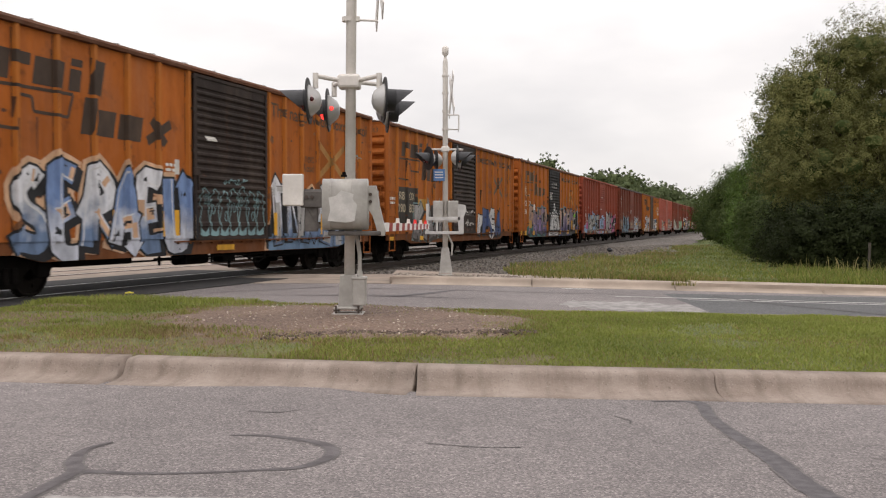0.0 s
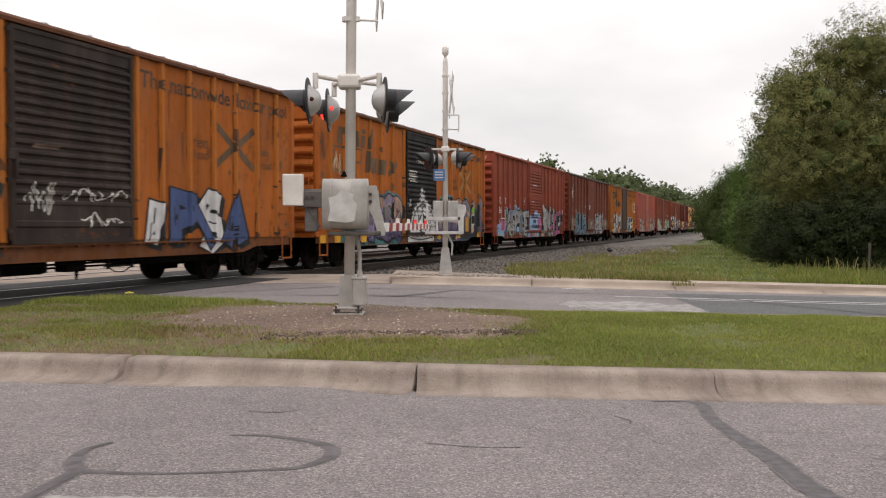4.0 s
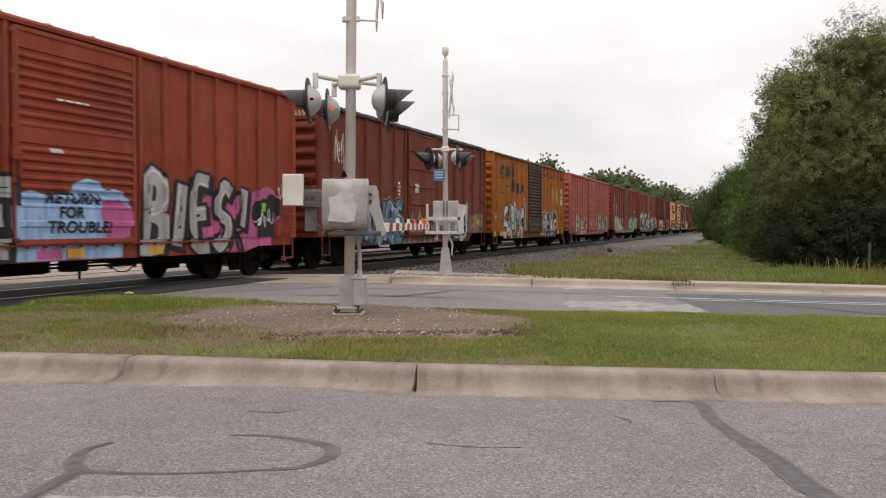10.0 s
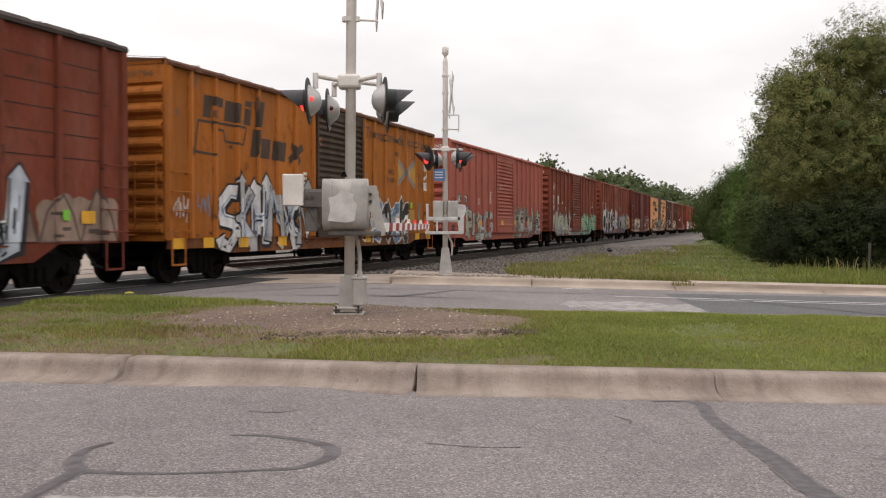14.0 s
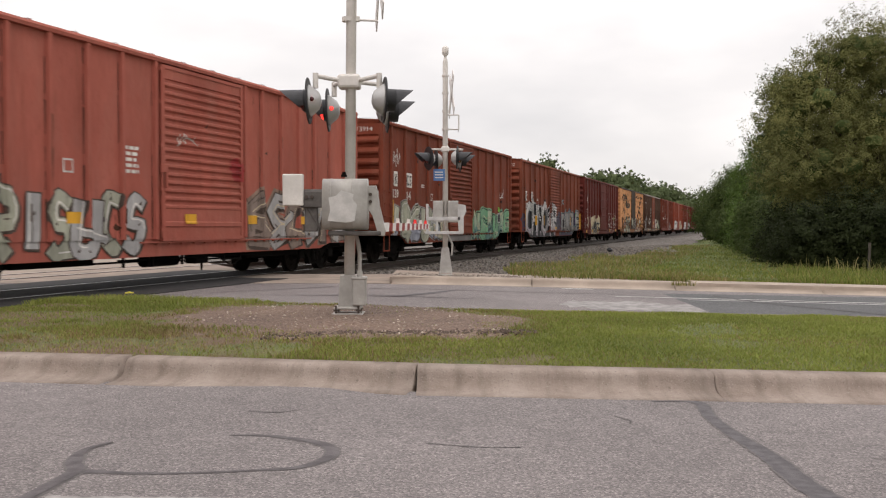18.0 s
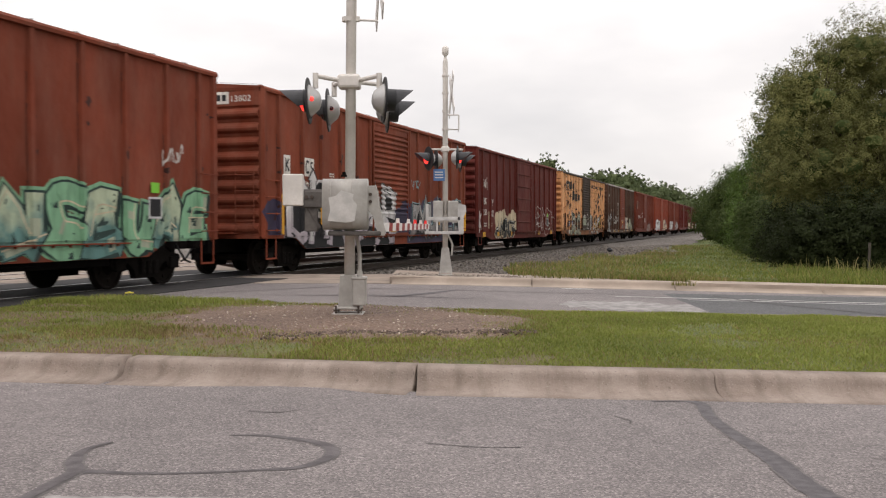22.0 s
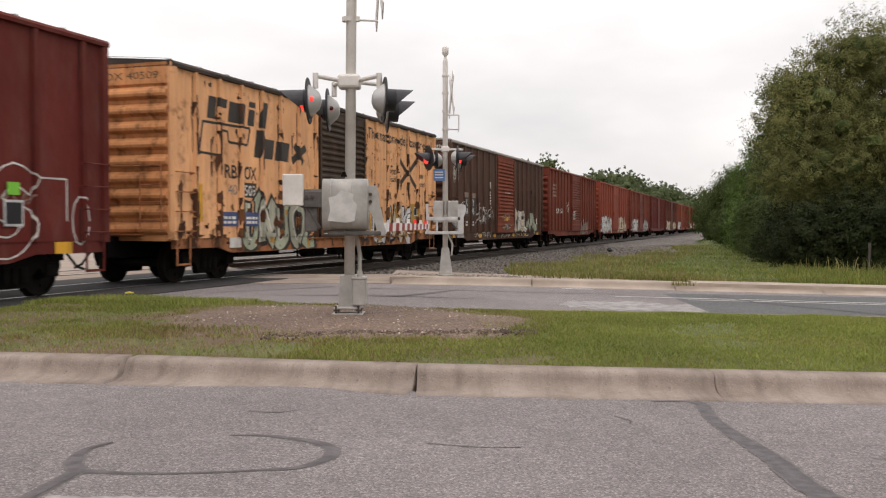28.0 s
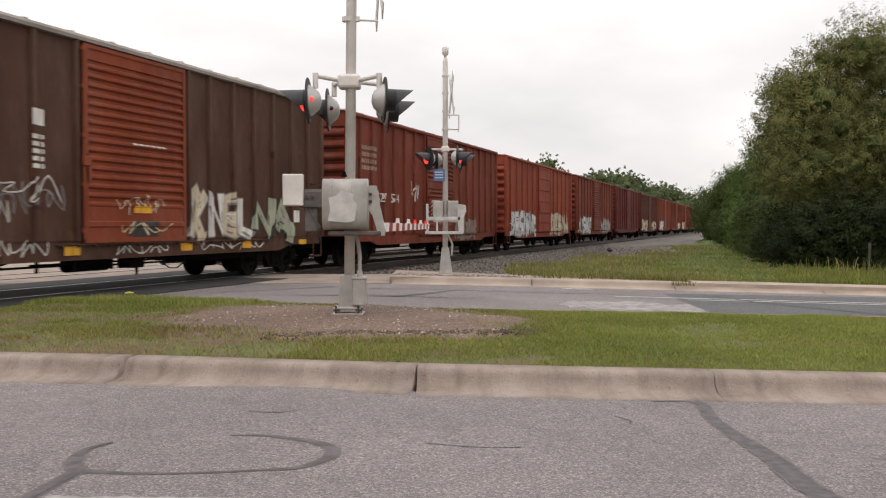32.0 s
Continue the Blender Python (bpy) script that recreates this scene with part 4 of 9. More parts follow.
ORANGE = (0.2248, 0.0819, 0.0136)
POST_O = car_paint("posts_pale_orange", (0.325, 0.112, 0.017), 0.4, 0.5, 77)
P_A = car_paint("paint_orange_one", (0.292, 0.086, 0.0112), 0.7, 0.4, 1)
P_B = car_paint("paint_orange_two", (0.278, 0.083, 0.0112), 0.65, 0.4, 12)
P_D = car_paint("paint_orange_three", (0.298, 0.084, 0.0105), 0.6, 0.5, 25)
P_G = car_paint("paint_yellow_orange", (0.280, 0.094, 0.0108), 0.65, 0.4, 33)
P_L = car_paint("paint_pale_yellow", (0.64, 0.355, 0.178), 0.72, 0.6, 41, (0.12, 0.042, 0.017))
P_LR = car_paint("paint_pale_yellow_rusted", (0.30, 0.13, 0.055), 1.0, 0.6, 44, (0.050, 0.019, 0.010))
P_LE = car_paint("paint_pale_yellow_end", (0.48, 0.23, 0.095), 0.9, 0.6, 47, (0.075, 0.028, 0.013))
P_E = car_paint("paint_oxide_red", (0.205, 0.041, 0.0200), 0.22, 0.3, 52)
P_F = car_paint("paint_brown_red", (0.132, 0.0295, 0.0140), 0.75, 0.4, 61)
P_H = car_paint("paint_faded_red", (0.285, 0.085, 0.062), 0.25, 0.5, 70)
P_I = car_paint("paint_mineral_brown", (0.150, 0.0350, 0.0170), 0.3, 0.3, 83)
P_J = car_paint("paint_mineral_brown_two", (0.160, 0.0385, 0.0180), 0.3, 0.3, 91)
P_K = car_paint("paint_dark_red", (0.090, 0.0135, 0.0095), 0.1, 0.3, 99)
P_M = car_paint("paint_dark_brown", (0.058, 0.0290, 0.0185), 0.4, 0.4, 108)
P_N = car_paint("paint_rust_red", (0.130, 0.0285, 0.0150), 0.35, 0.4, 117)
D_BROWN = car_paint("door_dark_brown", (0.0231, 0.0175, 0.0154), 0.2, 0.4, 5)
D_BLACK = car_paint("door_black", (0.0133, 0.0133, 0.0147), 0.08, 0.3, 6)
D_UMBER = car_paint("door_umber", (0.0385, 0.0273, 0.0189), 0.3, 0.4, 8)
D_ORANGE = car_paint("door_orange_red", (0.1683, 0.0384, 0.016), 0.15, 0.3, 9)
R_RUST = car_paint("roof_rusty", (0.0904, 0.0376, 0.0184), 0.7, 0.5, 14)
R_SILL = car_paint("sill_rusty_orange", (0.120, 0.044, 0.013), 0.8, 0.5, 15)
R_GREY = car_paint("roof_galvanised", (0.2248, 0.2184, 0.2056), 0.15, 0.5, 17)
R_DARK = car_paint("roof_dark", (0.0376, 0.0312, 0.028), 0.2, 0.5, 19)
P_R = car_paint("paint_deep_brown", (0.074, 0.0229, 0.0151), 0.2, 0.4, 140)

ORANGE_LABEL = "weathered orange-yellow boxcar with a dark ribbed door and graffiti"
car_a = boxcar(10.20, ORANGE_LABEL, P_A, D_BROWN, roof=R_RUST, sill=R_SILL, posts_mat=POST_O)
car_b = boxcar(27.65, ORANGE_LABEL, P_B, D_BROWN, roof=R_RUST, sill=R_SILL, posts_mat=POST_O)
car_d = boxcar(45.14, "orange boxcar with a black door and a white spray-painted dome", P_D, D_BLACK, roof=R_RUST, sill=R_SILL, posts_mat=POST_O)
car_e = boxcar(62.78, "oxide-red boxcar with silver block graffiti and pale blue fill", P_E, P_E, door_style="split", roof=P_E)
car_f = boxcar(80.34, "brown-red boxcar with plate doors and a bulged roof", P_F, P_F, FIVE, "plate", roof=R_DARK, bulge=True, sill_high=True)
car_g = boxcar(97.74, "yellow-orange boxcar with an umber ribbed door and graffiti", P_G, D_UMBER, roof=R_RUST, sill=R_SILL, posts_mat=POST_O)
car_h = boxcar(115.78, "faded pinkish-red boxcar with pale grey graffiti", P_H, P_H, roof=P_H)
car_i = boxcar(133.89, "mineral-brown boxcar with pale green graffiti", P_I, P_I, FIVE, "ribbed", roof=P_I, sill_high=True)
car_j = boxcar(152.06, "mineral-brown boxcar with white, black and violet graffiti", P_J, P_J, FIVE, "ribbed", roof=P_J, sill_high=True)
car_k = boxcar(170.01, "dark red boxcar with thin white outline graffiti", P_K, P_K, FIVE, "plate", roof=P_K)
car_l = boxcar(188.11, "pale yellow boxcar with rust stains and a brown door", P_L, D_UMBER, roof=R_DARK, sill=P_LR, gear=P_LR, ends=P_LE)
car_m = boxcar(206.15, "dark brown boxcar with an orange-red door", P_M, D_ORANGE, roof=R_GREY)
car_n = boxcar(223.95, "rust-red boxcar with white lettering", P_N, P_N, door_style="split", roof=P_N)
car_o = boxcar(241.8, "red boxcar with pale graffiti along its foot", P_E, P_E, FIVE, "plate", roof=P_E)
REST = [(P_N, P_N, "ribbed", FIVE), (P_K, P_K, "plate", FIVE), (P_R, P_R, "ribbed", WIDE), (P_I, P_I, "plate", FIVE), (P_F, P_F, "ribbed", WIDE), (P_N, P_N, "plate", FIVE), (P_R, P_R, "ribbed", FIVE), (P_F, P_F, "plate", FIVE), (P_M, P_M, "ribbed", WIDE), (P_K, P_K, "plate", FIVE)]
for k, (b_, d_, st_, po_) in enumerate(REST):
    boxcar(259.65 + 17.85 * k, "weathered boxcar far down the train", b_, d_, po_, st_)


# ---- paint on the cars: lettering, stencils, graffiti ----
from mathutils.geometry import tessellate_polygon

CAR_STYLE = CAR_POSTS


def spray(name, colour, wear=0.25, rough=0.55):
    """Spray paint that has weathered: uneven cover, runs of grime, chipped flecks."""
    m, t, b = mat_nodes("spray_" + name)
    c = mix_rgb(t, tuple(x * (1 - wear) for x in colour), tuple(min(1, x * (1 + 0.5 * wear)) for x in colour), noise_fac(t, 2.4, 6, 0.34, 0.66, (1, 1, 0.6)))
    grime = noise_fac(t, 7.0, 6, 0.50, 0.80, (1, 1, 0.12), 5, 0.65)
    c = mix_rgb(t, c, tuple(x * 0.30 + 0.01 for x in colour), mix_rgb(t, (0, 0, 0), (0.8, 0.8, 0.8), grime))
    chips = noise_fac(t, 18.0, 7, 0.62, 0.70, (1, 1, 0.7), 11, 0.75)
    c = mix_rgb(t, c, (0.07, 0.035, 0.022), mix_rgb(t, (0, 0, 0), (0.2 + wear,) * 3, chips))
    t.links.new(c, b.inputs["Base Color"])
    b.inputs["Roughness"].default_value = rough
    b.inputs["Specular IOR Level"].default_value = 0.25
    return m


S_SILVER, S_WHITE, S_BLACK = spray("silver", (0.36, 0.35, 0.34)), spray("white", (0.62, 0.61, 0.60), 0.3), spray("black", (0.020, 0.020, 0.022))
S_BLUE, S_PINK, S_NAVY = spray("pale_blue", (0.28, 0.43, 0.64)), spray("pink", (0.48, 0.11, 0.26)), spray("navy", (0.06, 0.09, 0.20))
S_PEACH, S_LILAC, S_TEAL = spray("peach", (0.58, 0.36, 0.22)), spray("lilac", (0.26, 0.19, 0.34)), spray("teal", (0.05, 0.16, 0.17))
S_CREAM, S_GREEN, S_MINT = spray("cream", (0.56, 0.47, 0.33)), spray("grey_green", (0.34, 0.37, 0.27)), spray("mint", (0.20, 0.40, 0.24))
S_GREY, S_BROWN, S_VIOLET = spray("mid_grey", (0.21, 0.19, 0.185)), spray("logo_brown", (0.055, 0.034, 0.022), 0.4), spray("violet", (0.046, 0.036, 0.072), 0.4)
S_CYAN, S_LIME, S_AMBER = spray("cyan_line", (0.22, 0.36, 0.38)), spray("lime_label", (0.18, 0.50, 0.05), 0.05), spray("amber_reflector", (0.66, 0.34, 0.03), 0.15)
S_STENCIL, S_PANEL, S_OCHRE = spray("stencil_white", (0.66, 0.63, 0.58), 0.3), spray("patch_dark", (0.045, 0.038, 0.032), 0.35), spray("patch_ochre", (0.44, 0.24, 0.05), 0.2)
S_ROSE, S_STEEL = spray("dusty_rose", (0.27, 0.185, 0.14), 0.45), spray("steel_blue", (0.14, 0.22, 0.33), 0.35)


def fade(name, top, foot, z0=1.1, z1=1.6):
    """Spray paint that turns from one colour to another up the car's side."""
    m, t, b = mat_nodes("spray_" + name)
    co = t.nodes.new("ShaderNodeTexCoord")
    sp = t.nodes.new("ShaderNodeSeparateXYZ")
    t.links.new(co.outputs["Object"], sp.inputs["Vector"])
    mr = t.nodes.new("ShaderNodeMapRange")
    mr.inputs["From Min"].default_value, mr.inputs["From Max"].default_value = z0, z1
    wob = t.nodes.new("ShaderNodeMath")
    wob.operation = "MULTIPLY_ADD"
    t.links.new(noise_fac(t, 3.0, 5, 0.3, 0.7), wob.inputs[0])
    wob.inputs[1].default_value = 0.5
    t.links.new(sp.outputs["Z"], wob.inputs[2])
    sh = t.nodes.new("ShaderNodeMath")
    sh.operation = "SUBTRACT"
    t.links.new(wob.outputs[0], sh.inputs[0])
    sh.inputs[1].default_value = 0.25
    t.links.new(sh.outputs[0], mr.inputs["Value"])
    c = mix_rgb(t, foot, top, mr.outputs["Result"])
    c = mix_rgb(t, c, mix_rgb(t, (0.62, 0.62, 0.62), (1.1, 1.1, 1.1), noise_fac(t, 5.0, 6, 0.3, 0.62, (1, 1, 0.4), 2)), 1.0, "MULTIPLY")
    chips = noise_fac(t, 18.0, 7, 0.60, 0.68, (1, 1, 0.7), 11, 0.75)
    c = mix_rgb(t, c, (0.06, 0.035, 0.026), mix_rgb(t, (0, 0, 0), (0.6, 0.6, 0.6), chips))
    t.links.new(c, b.inputs["Base Color"])
    b.inputs["Roughness"].default_value = 0.6
    b.inputs["Specular IOR Level"].default_value = 0.25
    return m


F_ICE = fade("ice", (0.58, 0.58, 0.60), (0.13, 0.19, 0.30))
F_PALE = fade("pale_blue_fade", (0.16, 0.24, 0.42), (0.50, 0.52, 0.58))
F_DUSK = fade("dusk", (0.36, 0.235, 0.185), (0.085, 0.075, 0.18))
F_LILAC = fade("lilac_fade", (0.22, 0.17, 0.22), (0.11, 0.09, 0.16))
F_BONE = fade("bone", (0.58, 0.56, 0.55), (0.40, 0.35, 0.38))
S_DEEP = spray("deep_green", (0.022, 0.045, 0.040), 0.4)
F_SAGE = fade("sage", (0.42, 0.42, 0.33), (0.30, 0.31, 0.36))
F_FERN = fade("fern", (0.40, 0.46, 0.32), (0.10, 0.21, 0.19))
F_SLATE = fade("slate", (0.33, 0.32, 0.31), (0.20, 0.185, 0.18))
S_SAGE = spray("sage_flat", (0.36, 0.36, 0.28), 0.35)
S_SEAM_RED = spray("seam_dark_red", (0.050, 0.014, 0.009), 0.4)
S_UMBER = spray("umber", (0.085, 0.060, 0.048), 0.4)
S_TAUPE, S_TEALISH, S_ICE = spray("taupe", (0.24, 0.185, 0.155), 0.4), spray("dull_teal", (0.10, 0.20, 0.24), 0.4), spray("ice_white", (0.46, 0.50, 0.55), 0.35)
S_FAINT, S_RUST = spray("faint_yellow", (0.33, 0.165, 0.045), 0.4), spray("rust_run", (0.085, 0.032, 0.014), 0.5)
S_RUST_PALE = spray("rust_pale", (0.19, 0.078, 0.030), 0.5)
S_FADED = spray("faded_brown", (0.080, 0.044, 0.024), 0.5)
S_GHOST = spray("faded_logo", (0.115, 0.068, 0.036), 0.5)


def cut_poly(poly, axis, at):
    """Splits one convex polygon at a line; returns the two sides."""
    low, high = [], []
    n = len(poly)
    for i in range(n):
        a, b = poly[i], poly[(i + 1) % n]
        da, db = a[axis] - at, b[axis] - at
        if da <= 0:
            low.append(a)
        if da >= 0:
            high.append(a)
        if da * db < 0:
            k = da / (da - db)
            p = (a[0] + (b[0] - a[0]) * k, a[1] + (b[1] - a[1]) * k)
            low.append(p)
            high.append(p)
    return low, high


def slice_all(polys, axis, breaks):
    out = []
    for lift, poly in polys:
        todo = [poly]
        lo, hi = min(p[axis] for p in poly), max(p[axis] for p in poly)
        for at in breaks:
            if lo < at < hi:
                nxt = []
                for q in todo:
                    qlo, qhi = min(p[axis] for p in q), max(p[axis] for p in q)
                    if qlo < at < qhi:
                        nxt += [h for h in cut_poly(q, axis, at) if len(h) > 2]
                    else:
                        nxt.append(q)
                todo = nxt
        out += [(lift, q) for q in todo]
    return out


def islands(polys):
    """Groups of shapes whose boxes touch."""
    boxes = [(min(p[0] for p in q), max(p[0] for p in q), min(p[1] for p in q), max(p[1] for p in q)) for q in polys]
    groups = []
    for q, b in zip(polys, boxes):
        hit = [gr for gr in groups if any(b[0] <= c[1] and c[0] <= b[1] and b[2] <= c[3] and c[2] <= b[3] for c in gr[1])]
        merged = ([q], [b])
        for gr in hit:
            merged = (gr[0] + merged[0], gr[1] + merged[1])
            groups.remove(gr)
        groups.append(merged)
    return [gr[0] for gr in groups]


SPLIT = {"graffiti_base", "graffiti_cloud", "graffiti_haze", "graffiti_spot", "emblem_block", "initial_block", "cross_emblem", "arrow_field"}


def decal(car, name, material, polys, lift=0.004, label=""):
    """Lays shapes on a car; those that lie apart become parts of their own."""
    if name in SPLIT:
        for k, group in enumerate(islands(polys)):
            ob = lay(car, name, material, group, lift, label)
        return ob
    return lay(car, name, material, polys, lift, label)


def lay(car, name, material, polys, lift, label):
    """Lays flat shapes, given in metres along the car and above the rail, onto posts, door ribs and sill."""
    posts, style, drop = CAR_STYLE[car.name]
    u_breaks, heights = [], []
    for x in posts:
        for k in (-0.065, -0.0403, 0.0403, 0.065):
            u_breaks.append(x + k)
    for x in (0.08, BODY - 0.08):
        for k in (-0.1, -0.062, 0.062, 0.1):
            u_breaks.append(x + k)
    u_breaks += [DOOR_X0, DOOR_X0 + 0.09, DOOR_X1 - 0.09, DOOR_X1, 1.75, 2.35, 13.8, 14.4]
    tiny = [(lift + 0.00003 * i, p) for i, p in enumerate(polys)]
    tiny = slice_all(tiny, 0, sorted(u_breaks))
    tiny = slice_all(tiny, 1, [0.95, 4.40])
    prof = sorted((v, u) for u, v in door_profile(style))
    pz, pd = [p[0] for p in prof], [p[1] for p in prof]
    in_door = [q for q in tiny if DOOR_X0 < sum(p[0] for p in q[1]) / len(q[1]) < DOOR_X1]
    rest = [q for q in tiny if not DOOR_X0 < sum(p[0] for p in q[1]) / len(q[1]) < DOOR_X1]
    in_door = slice_all(in_door, 1, [z for z in pz if 0.95 < z < 4.3])
    vs, fs = [], []
    for lf, q in rest + in_door:
        cu, cz = sum(p[0] for p in q) / len(q), sum(p[1] for p in q) / len(q)
        # paint ends where the sill ends
        q = [(u, max(z, float(np.interp(u, (1.75, 2.35, 13.8, 14.4), (drop, 0.612, 0.612, drop))))) for u, z in q]
        if max(p[1] for p in q) - min(p[1] for p in q) < 0.002:
            continue
        cz = sum(p[1] for p in q) / len(q)
        base = len(vs)
        for u, z in q:
            if cz < 0.95:
                d = 0.02
            elif DOOR_X0 < cu < DOOR_X1:
                d = -0.083 if cu < DOOR_X0 + 0.09 or cu > DOOR_X1 - 0.09 else float(np.interp(z, pz, pd))
            elif cz > 4.40:
                d = -0.096
            else:
                d = 0.0
                for x in posts:
                    a = abs(u - x)
                    if a < 0.0652:
                        d = -0.07 * min(1.0, (0.065 - a) / 0.0247)
                for x in (0.08, BODY - 0.08):
                    a = abs(u - x)
                    if a < 0.1:
                        d = -0.072 * min(1.0, (0.1 - a) / 0.038)
            vs.append((u, -1.43 + d - lf, z))
        fs.append(tuple(range(base, len(vs))))
    return part(name, sheet_mesh(name, vs, fs), material, car, label)


def stroke(points, w, round_ends=True):
    """A fat line as convex pieces."""
    out = []
    for a, b in zip(points, points[1:]):
        dx, dz = b[0] - a[0], b[1] - a[1]
        n = math.hypot(dx, dz) or 1e-6
        px_, pz_ = -dz / n * w / 2, dx / n * w / 2
        out.append([(a[0] + px_, a[1] + pz_), (a[0] - px_, a[1] - pz_), (b[0] - px_, b[1] - pz_), (b[0] + px_, b[1] + pz_)])
    if round_ends:
        for a in points:
            out.append([(a[0] + math.cos(k * math.pi / 4) * w * 0.5, a[1] + math.sin(k * math.pi / 4) * w * 0.5) for k in range(8)])
    return out


def blob(points):
    tri = tessellate_polygon([[Vector((u, z, 0)) for u, z in points]])
    return [[points[i] for i in t] for t in tri]


def rect(u0, u1, z0, z1, lean=0.0):
    k = lean * (z1 - z0)
    return [[(u0, z0), (u1, z0), (u1 + k, z1), (u0 + k, z1)]]


def cloud(u0, u1, z0, z1, seed, n=7):
    """A soft-edged puff of paint: overlapping rounds with a flat foot."""
    rng = random.Random(seed)
    out = list(rect(u0, u1, z0, z0 + 0.6 * (z1 - z0)))
    for i in range(n):
        c = (u0 + (u1 - u0) * (i + 0.5) / n, z0 + (z1 - z0) * rng.uniform(0.45, 0.7))
        r = (z1 - z0) * rng.uniform(0.22, 0.42)
        out.append([(c[0] + math.cos(k * math.pi / 6) * r * 1.1, max(z0, c[1] + math.sin(k * math.pi / 6) * r)) for k in range(12)])
    return out


# stroke paths of simple letter forms in a unit box
GLYPH = {}
GLYPH.update({
    "A": [[(0, 0), (0.5, 1), (1, 0)], [(0.25, 0.36), (0.75, 0.36)]], "B": [[(0.05, 0), (0.05, 1), (0.75, 0.93), (0.75, 0.62), (0.1, 0.52), (0.9, 0.4), (0.85, 0.06), (0.05, 0)]],
    "C": [[(0.95, 0.85), (0.5, 1), (0.08, 0.75), (0.08, 0.25), (0.5, 0), (0.95, 0.15)]], "D": [[(0.05, 0), (0.05, 1), (0.7, 0.9), (0.95, 0.5), (0.7, 0.08), (0.05, 0)]],
    "E": [[(0.95, 1), (0.1, 0.95), (0.05, 0.05), (0.98, 0)], [(0.1, 0.5), (0.75, 0.52)]], "F": [[(0.95, 1), (0.1, 0.95), (0.05, 0)], [(0.1, 0.5), (0.75, 0.52)]],
})
GLYPH.update({
    "H": [[(0.08, 0), (0.08, 1)], [(0.92, 0), (0.92, 1)], [(0.1, 0.5), (0.9, 0.5)]], "P": [[(0.08, 0), (0.08, 1), (0.85, 0.9), (0.85, 0.6), (0.1, 0.5)]], "V": [[(0, 1), (0.5, 0), (1, 1)]],
    "I": [[(0.5, 0), (0.5, 1)]], "J": [[(0.1, 0.3), (0.4, 0), (0.75, 0.2), (0.75, 1)]], "K": [[(0.08, 0), (0.08, 1)], [(0.95, 1), (0.15, 0.5), (0.95, 0)]],
    "L": [[(0.1, 1), (0.08, 0.04), (0.95, 0)]], "M": [[(0, 0), (0.12, 1), (0.5, 0.4), (0.88, 1), (1, 0)]], "N": [[(0.05, 0), (0.08, 1), (0.9, 0.05), (0.95, 1)]],
})
GLYPH.update({
    "O": [[(0.5, 1), (0.08, 0.7), (0.08, 0.3), (0.5, 0), (0.92, 0.3), (0.92, 0.7), (0.5, 1)]], "R": [[(0.08, 0), (0.08, 1), (0.85, 0.85), (0.8, 0.55), (0.1, 0.48), (0.95, 0)]],
    "S": [[(0.95, 0.88), (0.5, 1), (0.1, 0.8), (0.2, 0.55), (0.85, 0.42), (0.9, 0.15), (0.5, 0), (0.05, 0.12)]], "T": [[(0, 0.95), (1, 1)], [(0.5, 1), (0.5, 0)]],
    "U": [[(0.05, 1), (0.08, 0.2), (0.5, 0), (0.92, 0.2), (0.95, 1)]], "W": [[(0, 1), (0.22, 0), (0.5, 0.65), (0.78, 0), (1, 1)]], "X": [[(0, 0), (1, 1)], [(0, 1), (1, 0)]],
})
GLYPH.update({
    "Y": [[(0, 1), (0.5, 0.5), (1, 1)], [(0.5, 0.5), (0.45, 0)]], "Z": [[(0, 0.95), (0.95, 1), (0.05, 0.03), (1, 0)]], "!": [[(0.55, 1), (0.45, 0.32)], [(0.4, 0.04), (0.42, 0.06)]],
})


def smooth(points, steps=4):
    """A rounded line through the points."""
    if len(points) < 3:
        return points
    out = []
    for i in range(len(points) - 1):
        p0, p1, p2, p3 = points[max(0, i - 1)], points[i], points[i + 1], points[min(len(points) - 1, i + 2)]
        for k in range(steps):
            t = k / steps
            out.append(tuple(0.5 * (2 * p1[a] + (p2[a] - p0[a]) * t + (2 * p0[a] - 5 * p1[a] + 4 * p2[a] - p3[a]) * t * t + (3 * p1[a] - p0[a] - 3 * p2[a] + p3[a]) * t ** 3) for a in (0, 1)))
    return out + [points[-1]]


def flame(u0, u1, z0, z1, n, seed, grow=0.0):
    """The outline of a whole piece: an arch over each letter, with licks and spikes."""
    rng = random.Random(seed)
    h, cell = z1 - z0, (u1 - u0) / n
    spikes = [(u0 + (u1 - u0) * rng.random(), rng.uniform(0.03, 0.08) * h, rng.uniform(0.18, 0.34)) for _ in range(n + 2)]
    tops = [rng.uniform(-0.10, 0.04) * h for _ in range(n + 1)]
    cols = []
    m = int((u1 - u0) / 0.07)
    for i in range(m + 1):
        k = i / m
        u = u0 + (u1 - u0) * k
        c = (u - u0) / cell
        f = c - math.floor(c)
        top = z1 - 0.30 * h + 0.22 * h * (1 - (2 * f - 1) ** 2) + tops[min(n, int(c))]
        for at, high, wide in spikes:
            top = max(top, top + high * (1 - abs(u - at) / wide))
        ends = min(1.0, min(k, 1 - k) * (u1 - u0) / 0.28)
        top = z0 + (top - z0) * (0.42 + 0.58 * ends ** 0.6)
        cols.append((u, top + grow))
    cols = [(u0 - grow, cols[0][1] - 0.05)] + cols + [(u1 + grow, cols[-1][1] - 0.05)]
    foot = max(0.615, z0 - grow * 0.5)
    return [[(a[0], foot), (b[0], foot), b, a] for a, b in zip(cols, cols[1:])]


